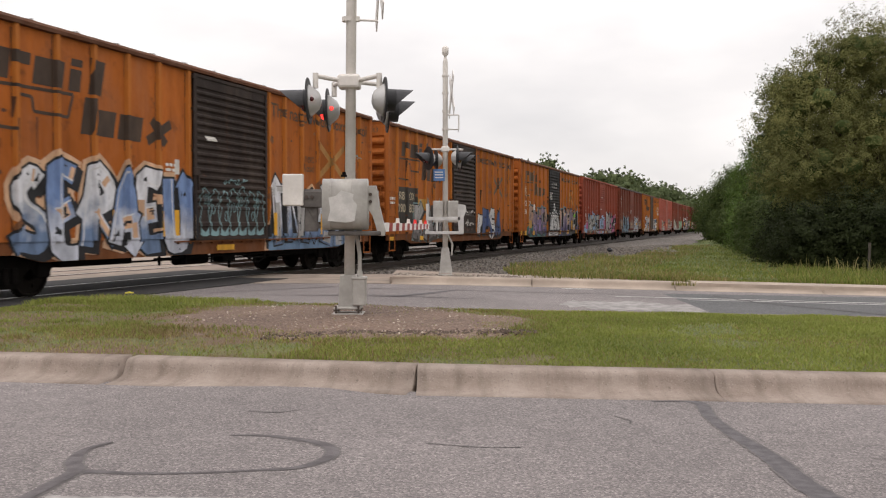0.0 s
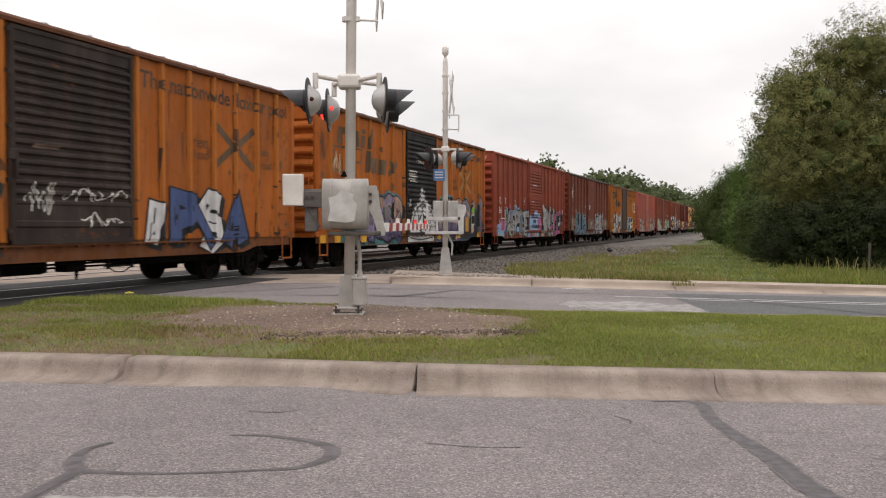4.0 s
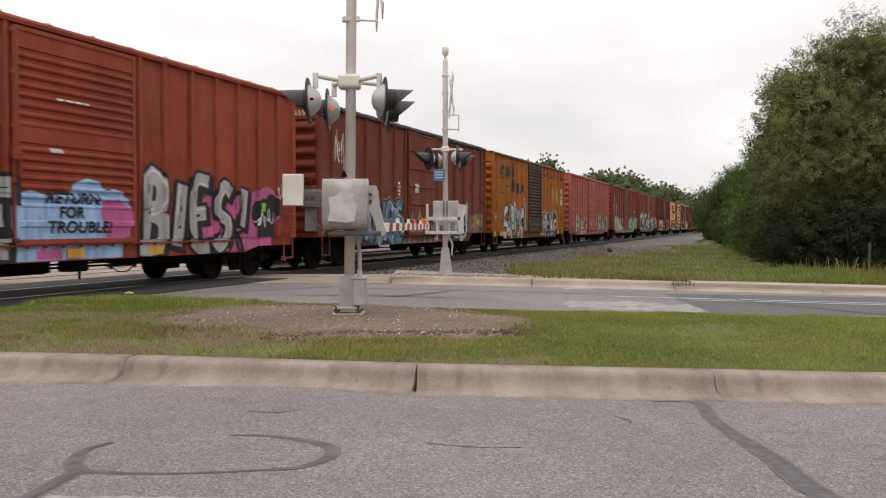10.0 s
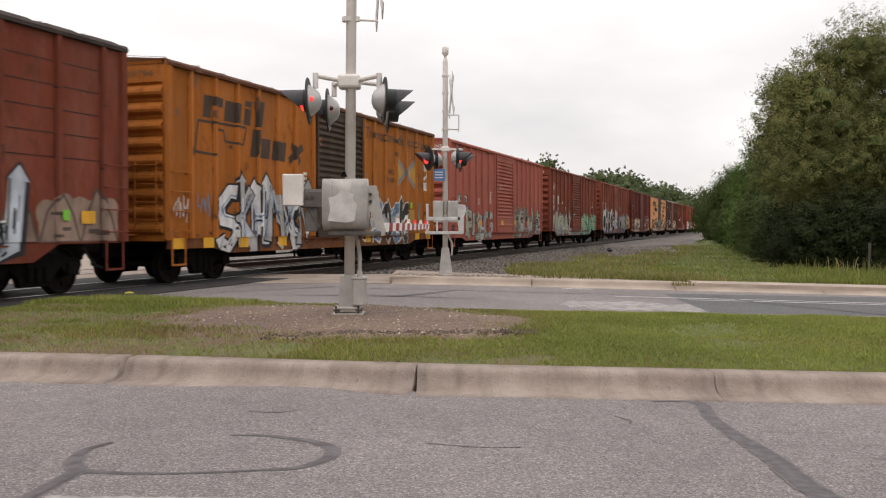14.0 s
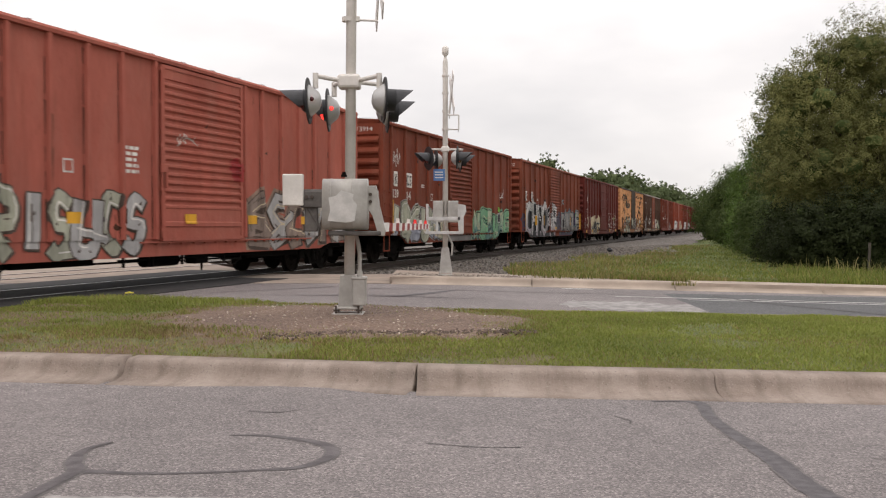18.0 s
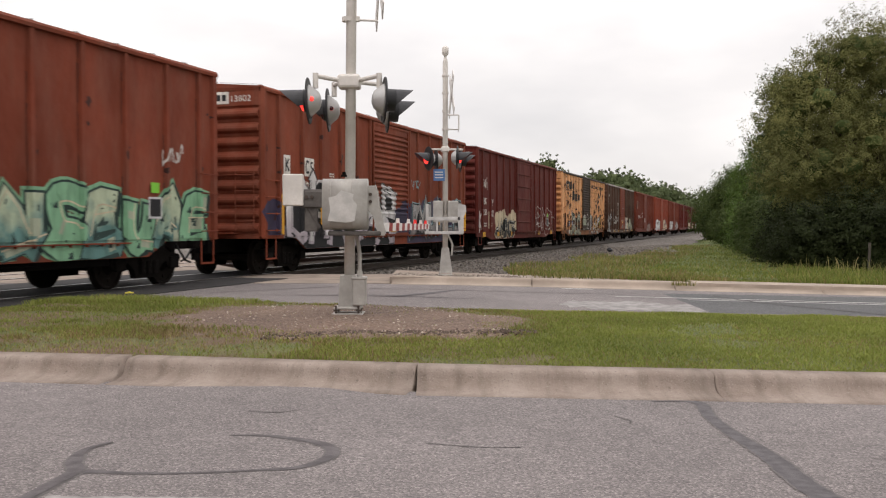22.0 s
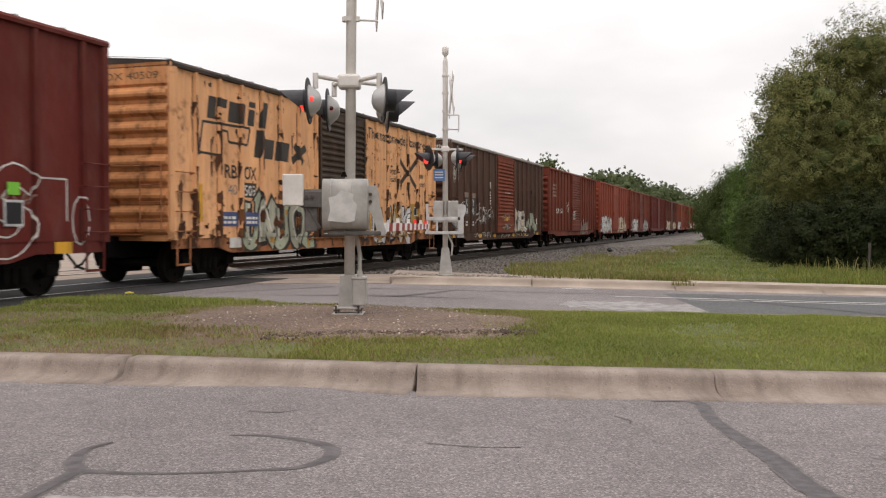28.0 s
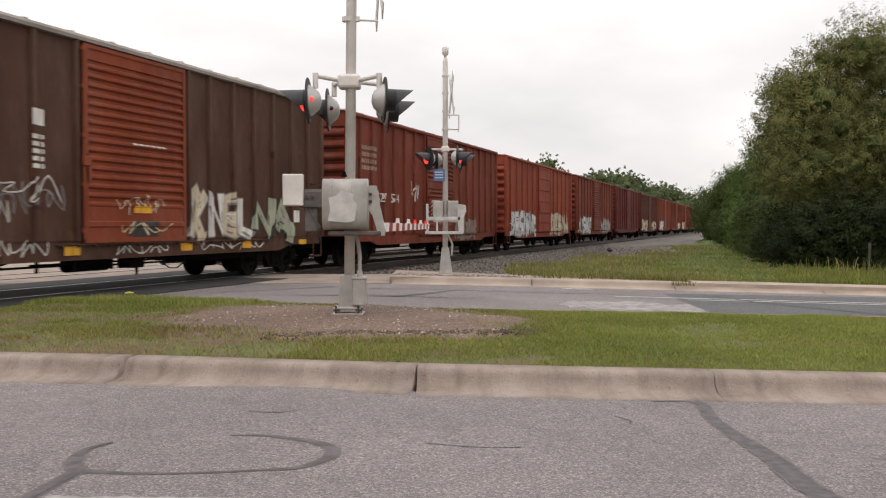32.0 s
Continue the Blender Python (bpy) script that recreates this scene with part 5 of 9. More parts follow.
def block(points, w, grow=0.0, flare=0.0, foot=0.615):
    """A bar of even breadth with mitred bends and cut, slightly flared ends, as convex pieces."""
    pts = [Vector(p) for p in points]
    pts = [p for i, p in enumerate(pts) if i == 0 or (p - pts[i - 1]).length > 1e-4]
    if len(pts) < 2:
        return []
    ways = [(q - p).normalized() for p, q in zip(pts, pts[1:])]
    ring = (pts[0] - pts[-1]).length < 0.02 and len(pts) > 3
    if not ring:
        pts[0] = pts[0] - ways[0] * grow * 0.5
        pts[-1] = pts[-1] + ways[-1] * grow * 0.5
    sides = []
    n = len(pts)
    for i, p in enumerate(pts):
        before = ways[i - 1] if i else (ways[-1] if ring else ways[0])
        after = ways[i] if i < n - 1 else (ways[0] if ring else ways[-1])
        mid = before + after
        mid = mid.normalized() if mid.length > 0.35 else after
        across = Vector((-mid.y, mid.x))
        cut = Vector((-after.y, after.x)).dot(across)
        half = 0.5 * (w * (1 + (flare if i in (0, n - 1) and not ring else 0)) + grow) / max(0.84, cut)
        sides.append((p + across * half, p - across * half))
    out = [[tuple(a[0]), tuple(a[1]), tuple(b[1]), tuple(b[0])] for a, b in zip(sides, sides[1:])]
    return [[(u, max(foot, z)) for u, z in q] for q in out]


def beside(points, off):
    """A line that runs beside another at a given distance."""
    out = []
    for i, p in enumerate(points):
        a, b = points[max(0, i - 1)], points[min(len(points) - 1, i + 1)]
        d = Vector((b[0] - a[0], b[1] - a[1]))
        d = d.normalized() if d.length > 1e-5 else Vector((1, 0))
        out.append((p[0] - d.y * off, max(0.64, p[1] + d.x * off)))
    return out


def letter_paths(forms, u0, u1, z0, z1, w, rng, jitter, wild, curve):
    """The stroke paths of a row of letters, loosened and leaning."""
    n = len(forms)
    cell = (u1 - u0) / n
    rows = []
    for i, ch in enumerate(forms):
        over = 0.02 + 0.12 * wild
        a, b = u0 + cell * (i - over) + w * 0.5, u0 + cell * (i + 1 + over) - w * 0.5
        lo, hi = z0 + w * 0.42 + rng.uniform(0, jitter), z1 - w * 0.5 - rng.uniform(0, jitter * 1.6)
        lean = rng.uniform(-0.10, 0.16)
        paths = []
        for line_pts in GLYPH[ch]:
            pts = [(a + (b - a) * x + lean * (z - 0.5) * (hi - lo) + rng.uniform(-1, 1) * w * wild * 0.5, lo + (hi - lo) * z + rng.uniform(-1, 1) * w * wild * 0.6) for x, z in line_pts]
            if line_pts[0] == line_pts[-1]:
                pts[-1] = pts[0]
            paths.append(smooth(pts, 3) if curve else pts)
        rows.append(paths)
    return rows


def throwup(car, forms, u0, u1, z0, z1, fill, line, seed=0, glow=None, shine=None, fat=0.34, jitter=0.07, second=None, tint=None, lift=0.004, wild=0.25, mass=False, depth=0.09, curve=False, edge=0.085, halo=0.20, cuts=2):
    """A sprayed piece: broad letters with a dark edge and block shadow, a halo, inner lines and touches of other colours."""
    rng = random.Random(seed)
    n = len(forms)
    w = 1.06 * fat * (u1 - u0) / n
    rows = letter_paths(forms, u0, u1, z0, z1, w, rng, jitter, wild, curve)
    if mass:
        if glow:
            decal(car, "graffiti_halo", glow, flame(u0 - 0.05, u1 + 0.05, z0, z1, n, seed + 900, 0.075), lift - 0.002, "sprayed halo round the graffiti")
        decal(car, "graffiti_ground", line, flame(u0 - 0.05, u1 + 0.05, z0, z1, n, seed + 900), lift + 0.003, "sprayed dark ground")
    elif glow:
        decal(car, "graffiti_halo", glow, [q for paths in rows for p in paths for q in block(p, w, halo)], lift - 0.002, "sprayed halo round the graffiti")
    if depth and not mass:
        shade = [q for paths in rows for p in paths for k in (0.5, 1.0) for q in block([(u + depth * k, z - depth * 0.6 * k) for u, z in p], w, edge * 0.8)]
        decal(car, "graffiti_shadow", line, shade, lift + 0.003, "sprayed block shadow")
    for i in sorted(range(n), key=lambda k: (k % 2, k)):
        body, rim, lights, inner, dabs = [], [], [], [], []
        paths = list(rows[i])
        if i < n - 1 and rng.random() < wild:
            a, b = rng.choice(rows[i][-1]), rng.choice(rows[i + 1][0])
            if math.hypot(a[0] - b[0], a[1] - b[1]) < 3.5 * w:
                paths.append([a, b])
        for k, p in enumerate(paths):
            wide = w * (rng.uniform(0.9, 1.12) if k < len(rows[i]) else 0.5)
            body += block(p, wide, 0.0, 0.10)
            rim += block(p, wide, edge, 0.10)
            if wild > 0.3 and rng.random() < wild:
                # a barb at the end of the stroke
                e, f = Vector(p[-1]), Vector(p[-2])
                d = (e - f).normalized() if (e - f).length > 1e-5 else Vector((0, 1))
                side = Vector((-d.y, d.x))
                for grown, into in ((0.0, body), (edge * 0.6, rim)):
                    tri = [e + side * (0.85 * wide + grown), e + d * (0.9 * wide + 1.6 * grown), e - side * (0.85 * wide + grown)]
                    into.append([(q.x, max(0.615, q.y)) for q in tri])
            if shine:
                side = beside(p, wide * 0.33)
                lights += stroke(side[: max(2, (2 * len(side)) // 3)], 0.028, False)
            if k < len(rows[i]):
                for _ in range(cuts):
                    m = rng.randrange(len(p) - 1)
                    a, b = Vector(p[m]), Vector(p[m + 1])
                    t0 = rng.uniform(0.0, 0.5)
                    a, b = a.lerp(b, t0), a.lerp(b, t0 + rng.uniform(0.3, 0.5))
                    side = beside([tuple(a), tuple(b)], wide * rng.uniform(-0.3, 0.3))
                    inner += stroke(side, rng.uniform(0.02, 0.05), False)
                    if rng.random() < 0.5:
                        c, r = a.lerp(b, 0.5), wide * rng.uniform(0.1, 0.22)
                        inner.append([(c.x - r, max(0.62, c.y - r * 0.8)), (c.x + r, max(0.62, c.y - r)), (c.x + r * 0.8, max(0.62, c.y + r))])
            if tint and rng.random() < 0.8:
                m = rng.randrange(len(p) - 1)
                a, b = Vector(p[m]), Vector(p[m + 1])
                dabs += block([tuple(a.lerp(b, 0.05)), tuple(a.lerp(b, 0.75))], wide * 0.72)
        up = lift + 0.010 + 0.009 * (i % 2)
        ob = decal(car, "graffiti_letter", second if second and i % 2 else fill, body, up + 0.004, "spray-painted graffiti letter")
        decal(car, "graffiti_outline", line, rim, up, "spray-painted outline").parent = ob
        for name, colour, polys, more in (("graffiti_tint", tint, dabs, 0.0055), ("graffiti_cut", line, inner, 0.0068), ("graffiti_stroke", shine, lights, 0.008)):
            if polys:
                tagged(decal(car, name, colour, polys, up + more), kind="stuff").parent = ob


def hollow_letters(car, forms, u0, u1, z0, z1, colour, seed=0, fat=0.3, w=0.028, lift=0.006):
    """Letters sprayed as thin outlines only, with a second line inside some strokes."""
    rng = random.Random(seed)
    broad = fat * (u1 - u0) / len(forms)
    for paths in letter_paths(forms, u0, u1, z0, z1, broad, rng, 0.08, 0.2, True):
        thin = []
        for p in paths:
            left, right = beside(p, broad * 0.5), beside(p, -broad * 0.5)
            thin += stroke(left, w) + stroke(right, w) + stroke([left[0], right[0]], w) + stroke([left[-1], right[-1]], w)
        decal(car, "tag_line", colour, thin, lift, "thin outline graffiti")


def bubble_line(car, colour, u0, u1, z0, z1, n, seed, lift=0.006):
    """Letters in a thin outline: tall rounded loops side by side with filled feet."""
    rng = random.Random(seed)
    cell = (u1 - u0) / n
    thin, feet = [], []
    for i in range(n):
        a, b = u0 + cell * i + 0.02, u0 + cell * (i + 1) - 0.02
        top, mid = z1 - rng.uniform(0, 0.12), (a + b) / 2 + rng.uniform(-0.05, 0.05)
        pts = [(a + 0.05, z0 + 0.1), (a - 0.02, z0 + 0.3), (a + 0.04, (z0 + z1) / 2), (a, top - 0.25), (mid, top), (b, top - 0.22), (b - 0.05, (z0 + z1) / 2), (b, z0 + 0.25), (b - 0.06, z0 + 0.06)]
        thin += stroke(smooth(pts, 3), 0.026, True)
        c = (rng.uniform(a + 0.1, b - 0.1), rng.uniform(z0 + 0.35, z1 - 0.3))
        thin += stroke([(c[0] + 0.06 * math.cos(k * 0.9), c[1] + 0.11 * math.sin(k * 0.9)) for k in range(8)], 0.022, False)
        feet.append([(a, z0), (mid, z0 - 0.05), (b, z0), (b - 0.03, z0 + 0.16), (mid, z0 + 0.05), (a + 0.03, z0 + 0.14)])
    decal(car, "tag_line", colour, thin, lift, "thin outline graffiti")
    decal(car, "tag_foot", colour, [t for f in feet for t in blob(f)], lift, "filled foot of the outline graffiti")


def old_wedges(car, u0, u1, z0, z1, n, seed, lift=0.004):
    """Sun-bleached older graffiti: pale wedges with brown outlines and flat bars."""
    rng = random.Random(seed)
    cell = (u1 - u0) / n
    base, lines, bars_ = [], [], []
    for i in range(n):
        a = u0 + cell * i
        p = [(a + 0.02, z0), (a + cell - 0.02, z0), (a + cell * 0.82, z0 + 0.45 * (z1 - z0)), (a + cell * rng.uniform(0.4, 0.6), z1 - rng.uniform(0, 0.2)), (a + cell * 0.2, z0 + 0.5 * (z1 - z0))]
        base += blob(p)
        lines += stroke([(p[0][0], p[0][1]), p[4], p[3], p[2], p[1]], 0.045, False)
        for _ in range(3):
            bz, bu = rng.uniform(z0 + 0.05, z0 + 0.5 * (z1 - z0)), a + cell * rng.uniform(0.15, 0.5)
            bars_ += rect(bu, bu + cell * rng.uniform(0.15, 0.4), bz, bz + rng.uniform(0.03, 0.10))
    decal(car, "graffiti_wedge", S_ROSE, base, lift, "old dusty pink graffiti")
    decal(car, "graffiti_outline", S_UMBER, lines + bars_, lift + 0.004, "old brown graffiti outline")


def scribble(car, colour, u0, u1, z0, z1, seed, w=0.035, loops=9, lift=0.006):
    """A quick tag in one thin line."""
    rng = random.Random(seed)
    pts = []
    sway = (u1 - u0) / loops * 0.55
    count = loops * 2 + 4
    turn = 0.0
    for i in range(count):
        k = i / (count - 1)
        turn += rng.uniform(0.9, 2.7)
        pts.append((u0 + (u1 - u0) * k + sway * math.cos(turn) + rng.uniform(-0.4, 0.4) * sway, z0 + (z1 - z0) * (0.5 + rng.uniform(0.2, 0.5) * math.sin(turn * 1.3))))
    decal(car, "tag_line", colour, stroke(smooth(pts, 3), min(w, 0.024), True), lift, "thin sprayed tag")


FONT_CACHE = {}


def text_polys(words):
    """Triangles of a line of built-in lettering, one unit high."""
    if words not in FONT_CACHE:
        cu = bpy.data.curves.new("lettering", "FONT")
        cu.body = words
        cu.size, cu.resolution_u = 1.0, 3
        ob = bpy.data.objects.new("lettering", cu)
        me = ob.to_mesh()
        me.calc_loop_triangles()
        FONT_CACHE[words] = [[tuple(me.vertices[i].co[:2]) for i in t.vertices] for t in me.loop_triangles]
        ob.to_mesh_clear()
        bpy.data.objects.remove(ob)
        bpy.data.curves.remove(cu)
    return FONT_CACHE[words]


def characters(polys):
    """Splits a line of lettering where a gap shows between two characters."""
    groups, reach = [], None
    for q in sorted(polys, key=lambda t: min(p[0] for p in t)):
        if reach is None or min(p[0] for p in q) > reach + 0.002:
            groups.append([])
            reach = -1e9
        groups[-1].append(q)
        reach = max(reach, max(p[0] for p in q))
    return groups


def letter(car, words, u0, u1, z0, height, colour, lift=0.006, label="stencilled lettering", bold=0.0):
    """Lettering fitted between u0 and u1, with its foot at z0."""
    tris = text_polys(words)
    lo, hi = min(p[0] for t in tris for p in t), max(p[0] for t in tris for p in t)
    foot, top = min(p[1] for t in tris for p in t), max(p[1] for t in tris for p in t)
    k, h = (u1 - u0) / max(1e-6, hi - lo), height / (top - foot)
    polys = [[(u0 + (p[0] - lo) * k, z0 + (p[1] - foot) * h) for p in t] for t in tris]
    for group in characters(polys):
        if bold:
            group = group + [[(u + bold, z) for u, z in t] for t in group] + [[(u, z + bold) for u, z in t] for t in group]
        decal(car, "lettering", colour, group, lift, label)


def end_letter(car, words, y0, y1, colour):
    """The number on the plain top plate of the leading end."""
    tris = text_polys(words)
    lo, hi = min(p[0] for t in tris for p in t), max(p[0] for t in tris for p in t)
    for group in characters(tris):
        vs, fs = [], []
        for t in group:
            fs.append(tuple(range(len(vs), len(vs) + 3)))
            vs += [(-0.004, y0 + (y1 - y0) * (p[0] - lo) / (hi - lo), 4.18 + p[1] * 0.21) for p in t]
        part("end_number", sheet_mesh("end_number", vs, fs), colour, car, "car number on the end")


def bars(car, u0, u1, z0, z1, rows, colour, seed=0, lift=0.006):
    """Small writing too fine to read: plain bars."""
    rng = random.Random(seed)
    polys = []
    st = (z1 - z0) / rows
    for i in range(rows):
        u = u0
        while u < u1 - 0.03:
            v = min(u1, u + rng.uniform(0.08, 0.22))
            polys += rect(u, v, z0 + st * i, z0 + st * (i + 0.6))
            u = v + 0.04
    tagged(decal(car, "small_writing", colour, polys, lift), kind="stuff")


def plate(car, u0, u1, z0, z1, colour, name="placard", lift=0.008, label=""):
    decal(car, name, colour, rect(u0, u1, z0, z1), lift, label)


def reflectors(car, spots, z=0.98, w=0.42, h=0.11):
    for u in spots:
        plate(car, u, u + w, z, z + h, S_AMBER, "reflector", 0.030, "amber reflective strip")


def rail_emblem(car, colour, line=None):
    """The faded emblem on the lending pool's cars, as plain slanted blocks and a bent line."""
    top = rect(1.31, 1.62, 3.52, 4.00, 0.14) + rect(1.68, 2.10, 3.80, 4.00, 0.14) + rect(2.14, 2.84, 3.52, 3.98, 0.16)
    top += rect(2.98, 3.27, 3.52, 3.90, 0.16) + rect(3.05, 3.34, 3.95, 4.08, 0.16) + rect(3.48, 3.82, 3.52, 4.14, 0.22)
    decal(car, "emblem_block", colour, top, 0.005, "faded dark emblem blocks")
    outline = stroke([(1.15, 3.44), (1.00, 2.77), (1.77, 2.75)], 0.055, False) + stroke([(1.13, 3.43), (3.10, 3.46), (2.97, 3.06), (2.17, 3.07), (2.13, 3.30), (1.85, 3.31)], 0.055, False)
    decal(car, "emblem_line", line or colour, outline, 0.006)
    low = rect(3.27, 3.56, 2.81, 3.46, 0.2) + rect(3.60, 4.16, 2.81, 3.28, 0.2) + rect(4.26, 4.95, 2.80, 3.27, 0.2)
    low += stroke([(5.16, 2.84), (5.92, 3.24)], 0.19, False) + stroke([(5.30, 3.26), (5.76, 2.82)], 0.19, False)
    decal(car, "emblem_block", colour, low, 0.005, "faded dark emblem blocks")


def pool_motto(car, colour, cross, words=None):
    letter(car, "The nationwide boxcar pool", 10.0, 15.82, 3.76, 0.42, colour, label="faded slogan lettering", bold=0.014)
    arms = []
    for pts in ([(12.60, 3.42), (13.38, 2.97), (12.60, 2.52)], [(14.24, 3.42), (13.46, 2.97), (14.24, 2.52)]):
        arms += stroke(pts, 0.17, False)
    decal(car, "cross_emblem", cross, arms, 0.006, "crossed arrow emblem")
    for text, u0, u1, z in (("next", 11.80, 12.32, 2.86), ("load", 11.80, 12.32, 2.62), ("any", 14.60, 14.98, 2.80), ("road", 14.60, 15.08, 2.56)):
        letter(car, text, u0, u1, z, 0.19, words or colour)


def rust_runs(car, seed, colour, count=40, long=0.7, broad=0.05):
    """Rust that bleeds from seams and posts and runs down, and scabs along the foot of the side."""
    rng = random.Random(seed)
    posts = CAR_STYLE[car.name][0]
    runs = []
    for _ in range(count):
        u = rng.choice(posts) + rng.choice((-0.09, 0.09, 0.0)) + rng.uniform(-0.03, 0.03) if rng.random() < 0.75 else rng.uniform(0.2, 15.9)
        top = rng.choice((rng.uniform(1.0, 1.6), rng.uniform(1.6, 4.3)))
        h, w = long * rng.uniform(0.2, 1.0), broad * rng.uniform(0.4, 1.3)
        runs.append([(u - w * 0.4, top), (u - w * 0.15, max(0.63, top - h)), (u + w * 0.1, max(0.63, top - h * 0.9)), (u + w * 0.5, top)])
    tagged(decal(car, "rust_run", colour, runs, 0.0035, "rust runs down the side"), kind="stuff")
    scabs = []
    for _ in range(count // 2):
        u, z, r = rng.uniform(0.2, 15.9), rng.choice((rng.uniform(0.66, 1.2), rng.uniform(0.95, 1.1), rng.uniform(1.2, 4.2))), rng.uniform(0.03, 0.10)
        scabs.append([(u + math.cos(k * math.pi / 3.5) * r * rng.uniform(0.6, 1.4), max(0.63, z + math.sin(k * math.pi / 3.5) * r * 0.6 * rng.uniform(0.5, 1.3))) for k in range(7)])
    tagged(decal(car, "rust_scab", colour, scabs, 0.0030, "rust scabs"), kind="stuff")


def rust_patches(car, seed, colour, count, z0, z1, size):
    """Large ragged patches where the paint has come off, thick beside the posts and low on the side."""
    rng = random.Random(seed)
    posts = CAR_STYLE[car.name][0] + [0.2, 15.9]
    out = []
    for _ in range(count):
        u = rng.choice(posts) + rng.gauss(0, 0.14)
        z = z0 + (z1 - z0) * rng.random() ** 1.8
        r = size * rng.uniform(0.3, 1.0)
        tall = rng.uniform(0.5, 1.8)
        n = 9
        ring = [(min(16.0, max(0.1, u + math.cos(2 * math.pi * k / n) * r * rng.uniform(0.35, 1.1))), max(0.63, z + math.sin(2 * math.pi * k / n) * r * tall * rng.uniform(0.35, 1.1))) for k in range(n)]
        out += blob(ring)
    tagged(decal(car, "rust_patch", colour, out, 0.0033, "bare rusted patches"), kind="stuff")


def post_seams(car, seed, colour):
    """Thin dark strips along both edges of the side posts, in broken lines."""
    rng = random.Random(seed)
    runs = []
    for x in CAR_STYLE[car.name][0]:
        for side in (-0.078, 0.078):
            z = 0.97
            while z < 4.36:
                h = rng.uniform(0.15, 0.9)
                if rng.random() < 0.68:
                    a, b = rng.uniform(0.006, 0.017), rng.uniform(0.004, 0.014)
                    top = min(4.38, z + h)
                    runs.append([(x + side - b, z), (x + side + b, z), (x + side + a, top), (x + side - a, top)])
                z += h + rng.uniform(0.02, 0.2)
    tagged(decal(car, "seam_line", colour, runs, 0.0028, "broken dark lines along the post seams"), kind="stuff")


def crease_strips(car, colour, levels):
    """Flat dark strips across the side panels that paint the shade of shallow pressed lines."""
    posts = sorted(CAR_STYLE[car.name][0])
    lines = []
    for a, b in zip([0.2] + posts, posts + [15.9]):
        if b - a < 0.5 or (a > 6.4 and b < 9.9):
            continue
        for z in levels:
            lines += rect(a + 0.09, b - 0.09, z, z + 0.022)
    tagged(decal(car, "crease_strip", colour, lines, 0.0026, "flat dark strips painted for creases across the side panels"), kind="stuff")


def yard_label(car, u, z):
    """The square dark label with a white frame and a lime square above it."""
    plate(car, u, u + 0.42, z, z + 0.42, S_WHITE, "yard_label", 0.040, "square black and white label")
    plate(car, u + 0.04, u + 0.38, z + 0.04, z + 0.38, S_BLACK, "label_field", 0.043)
    plate(car, u + 0.08, u + 0.34, z + 0.50, z + 0.70, S_LIME, "lime_label", 0.040, "small lime-green square")


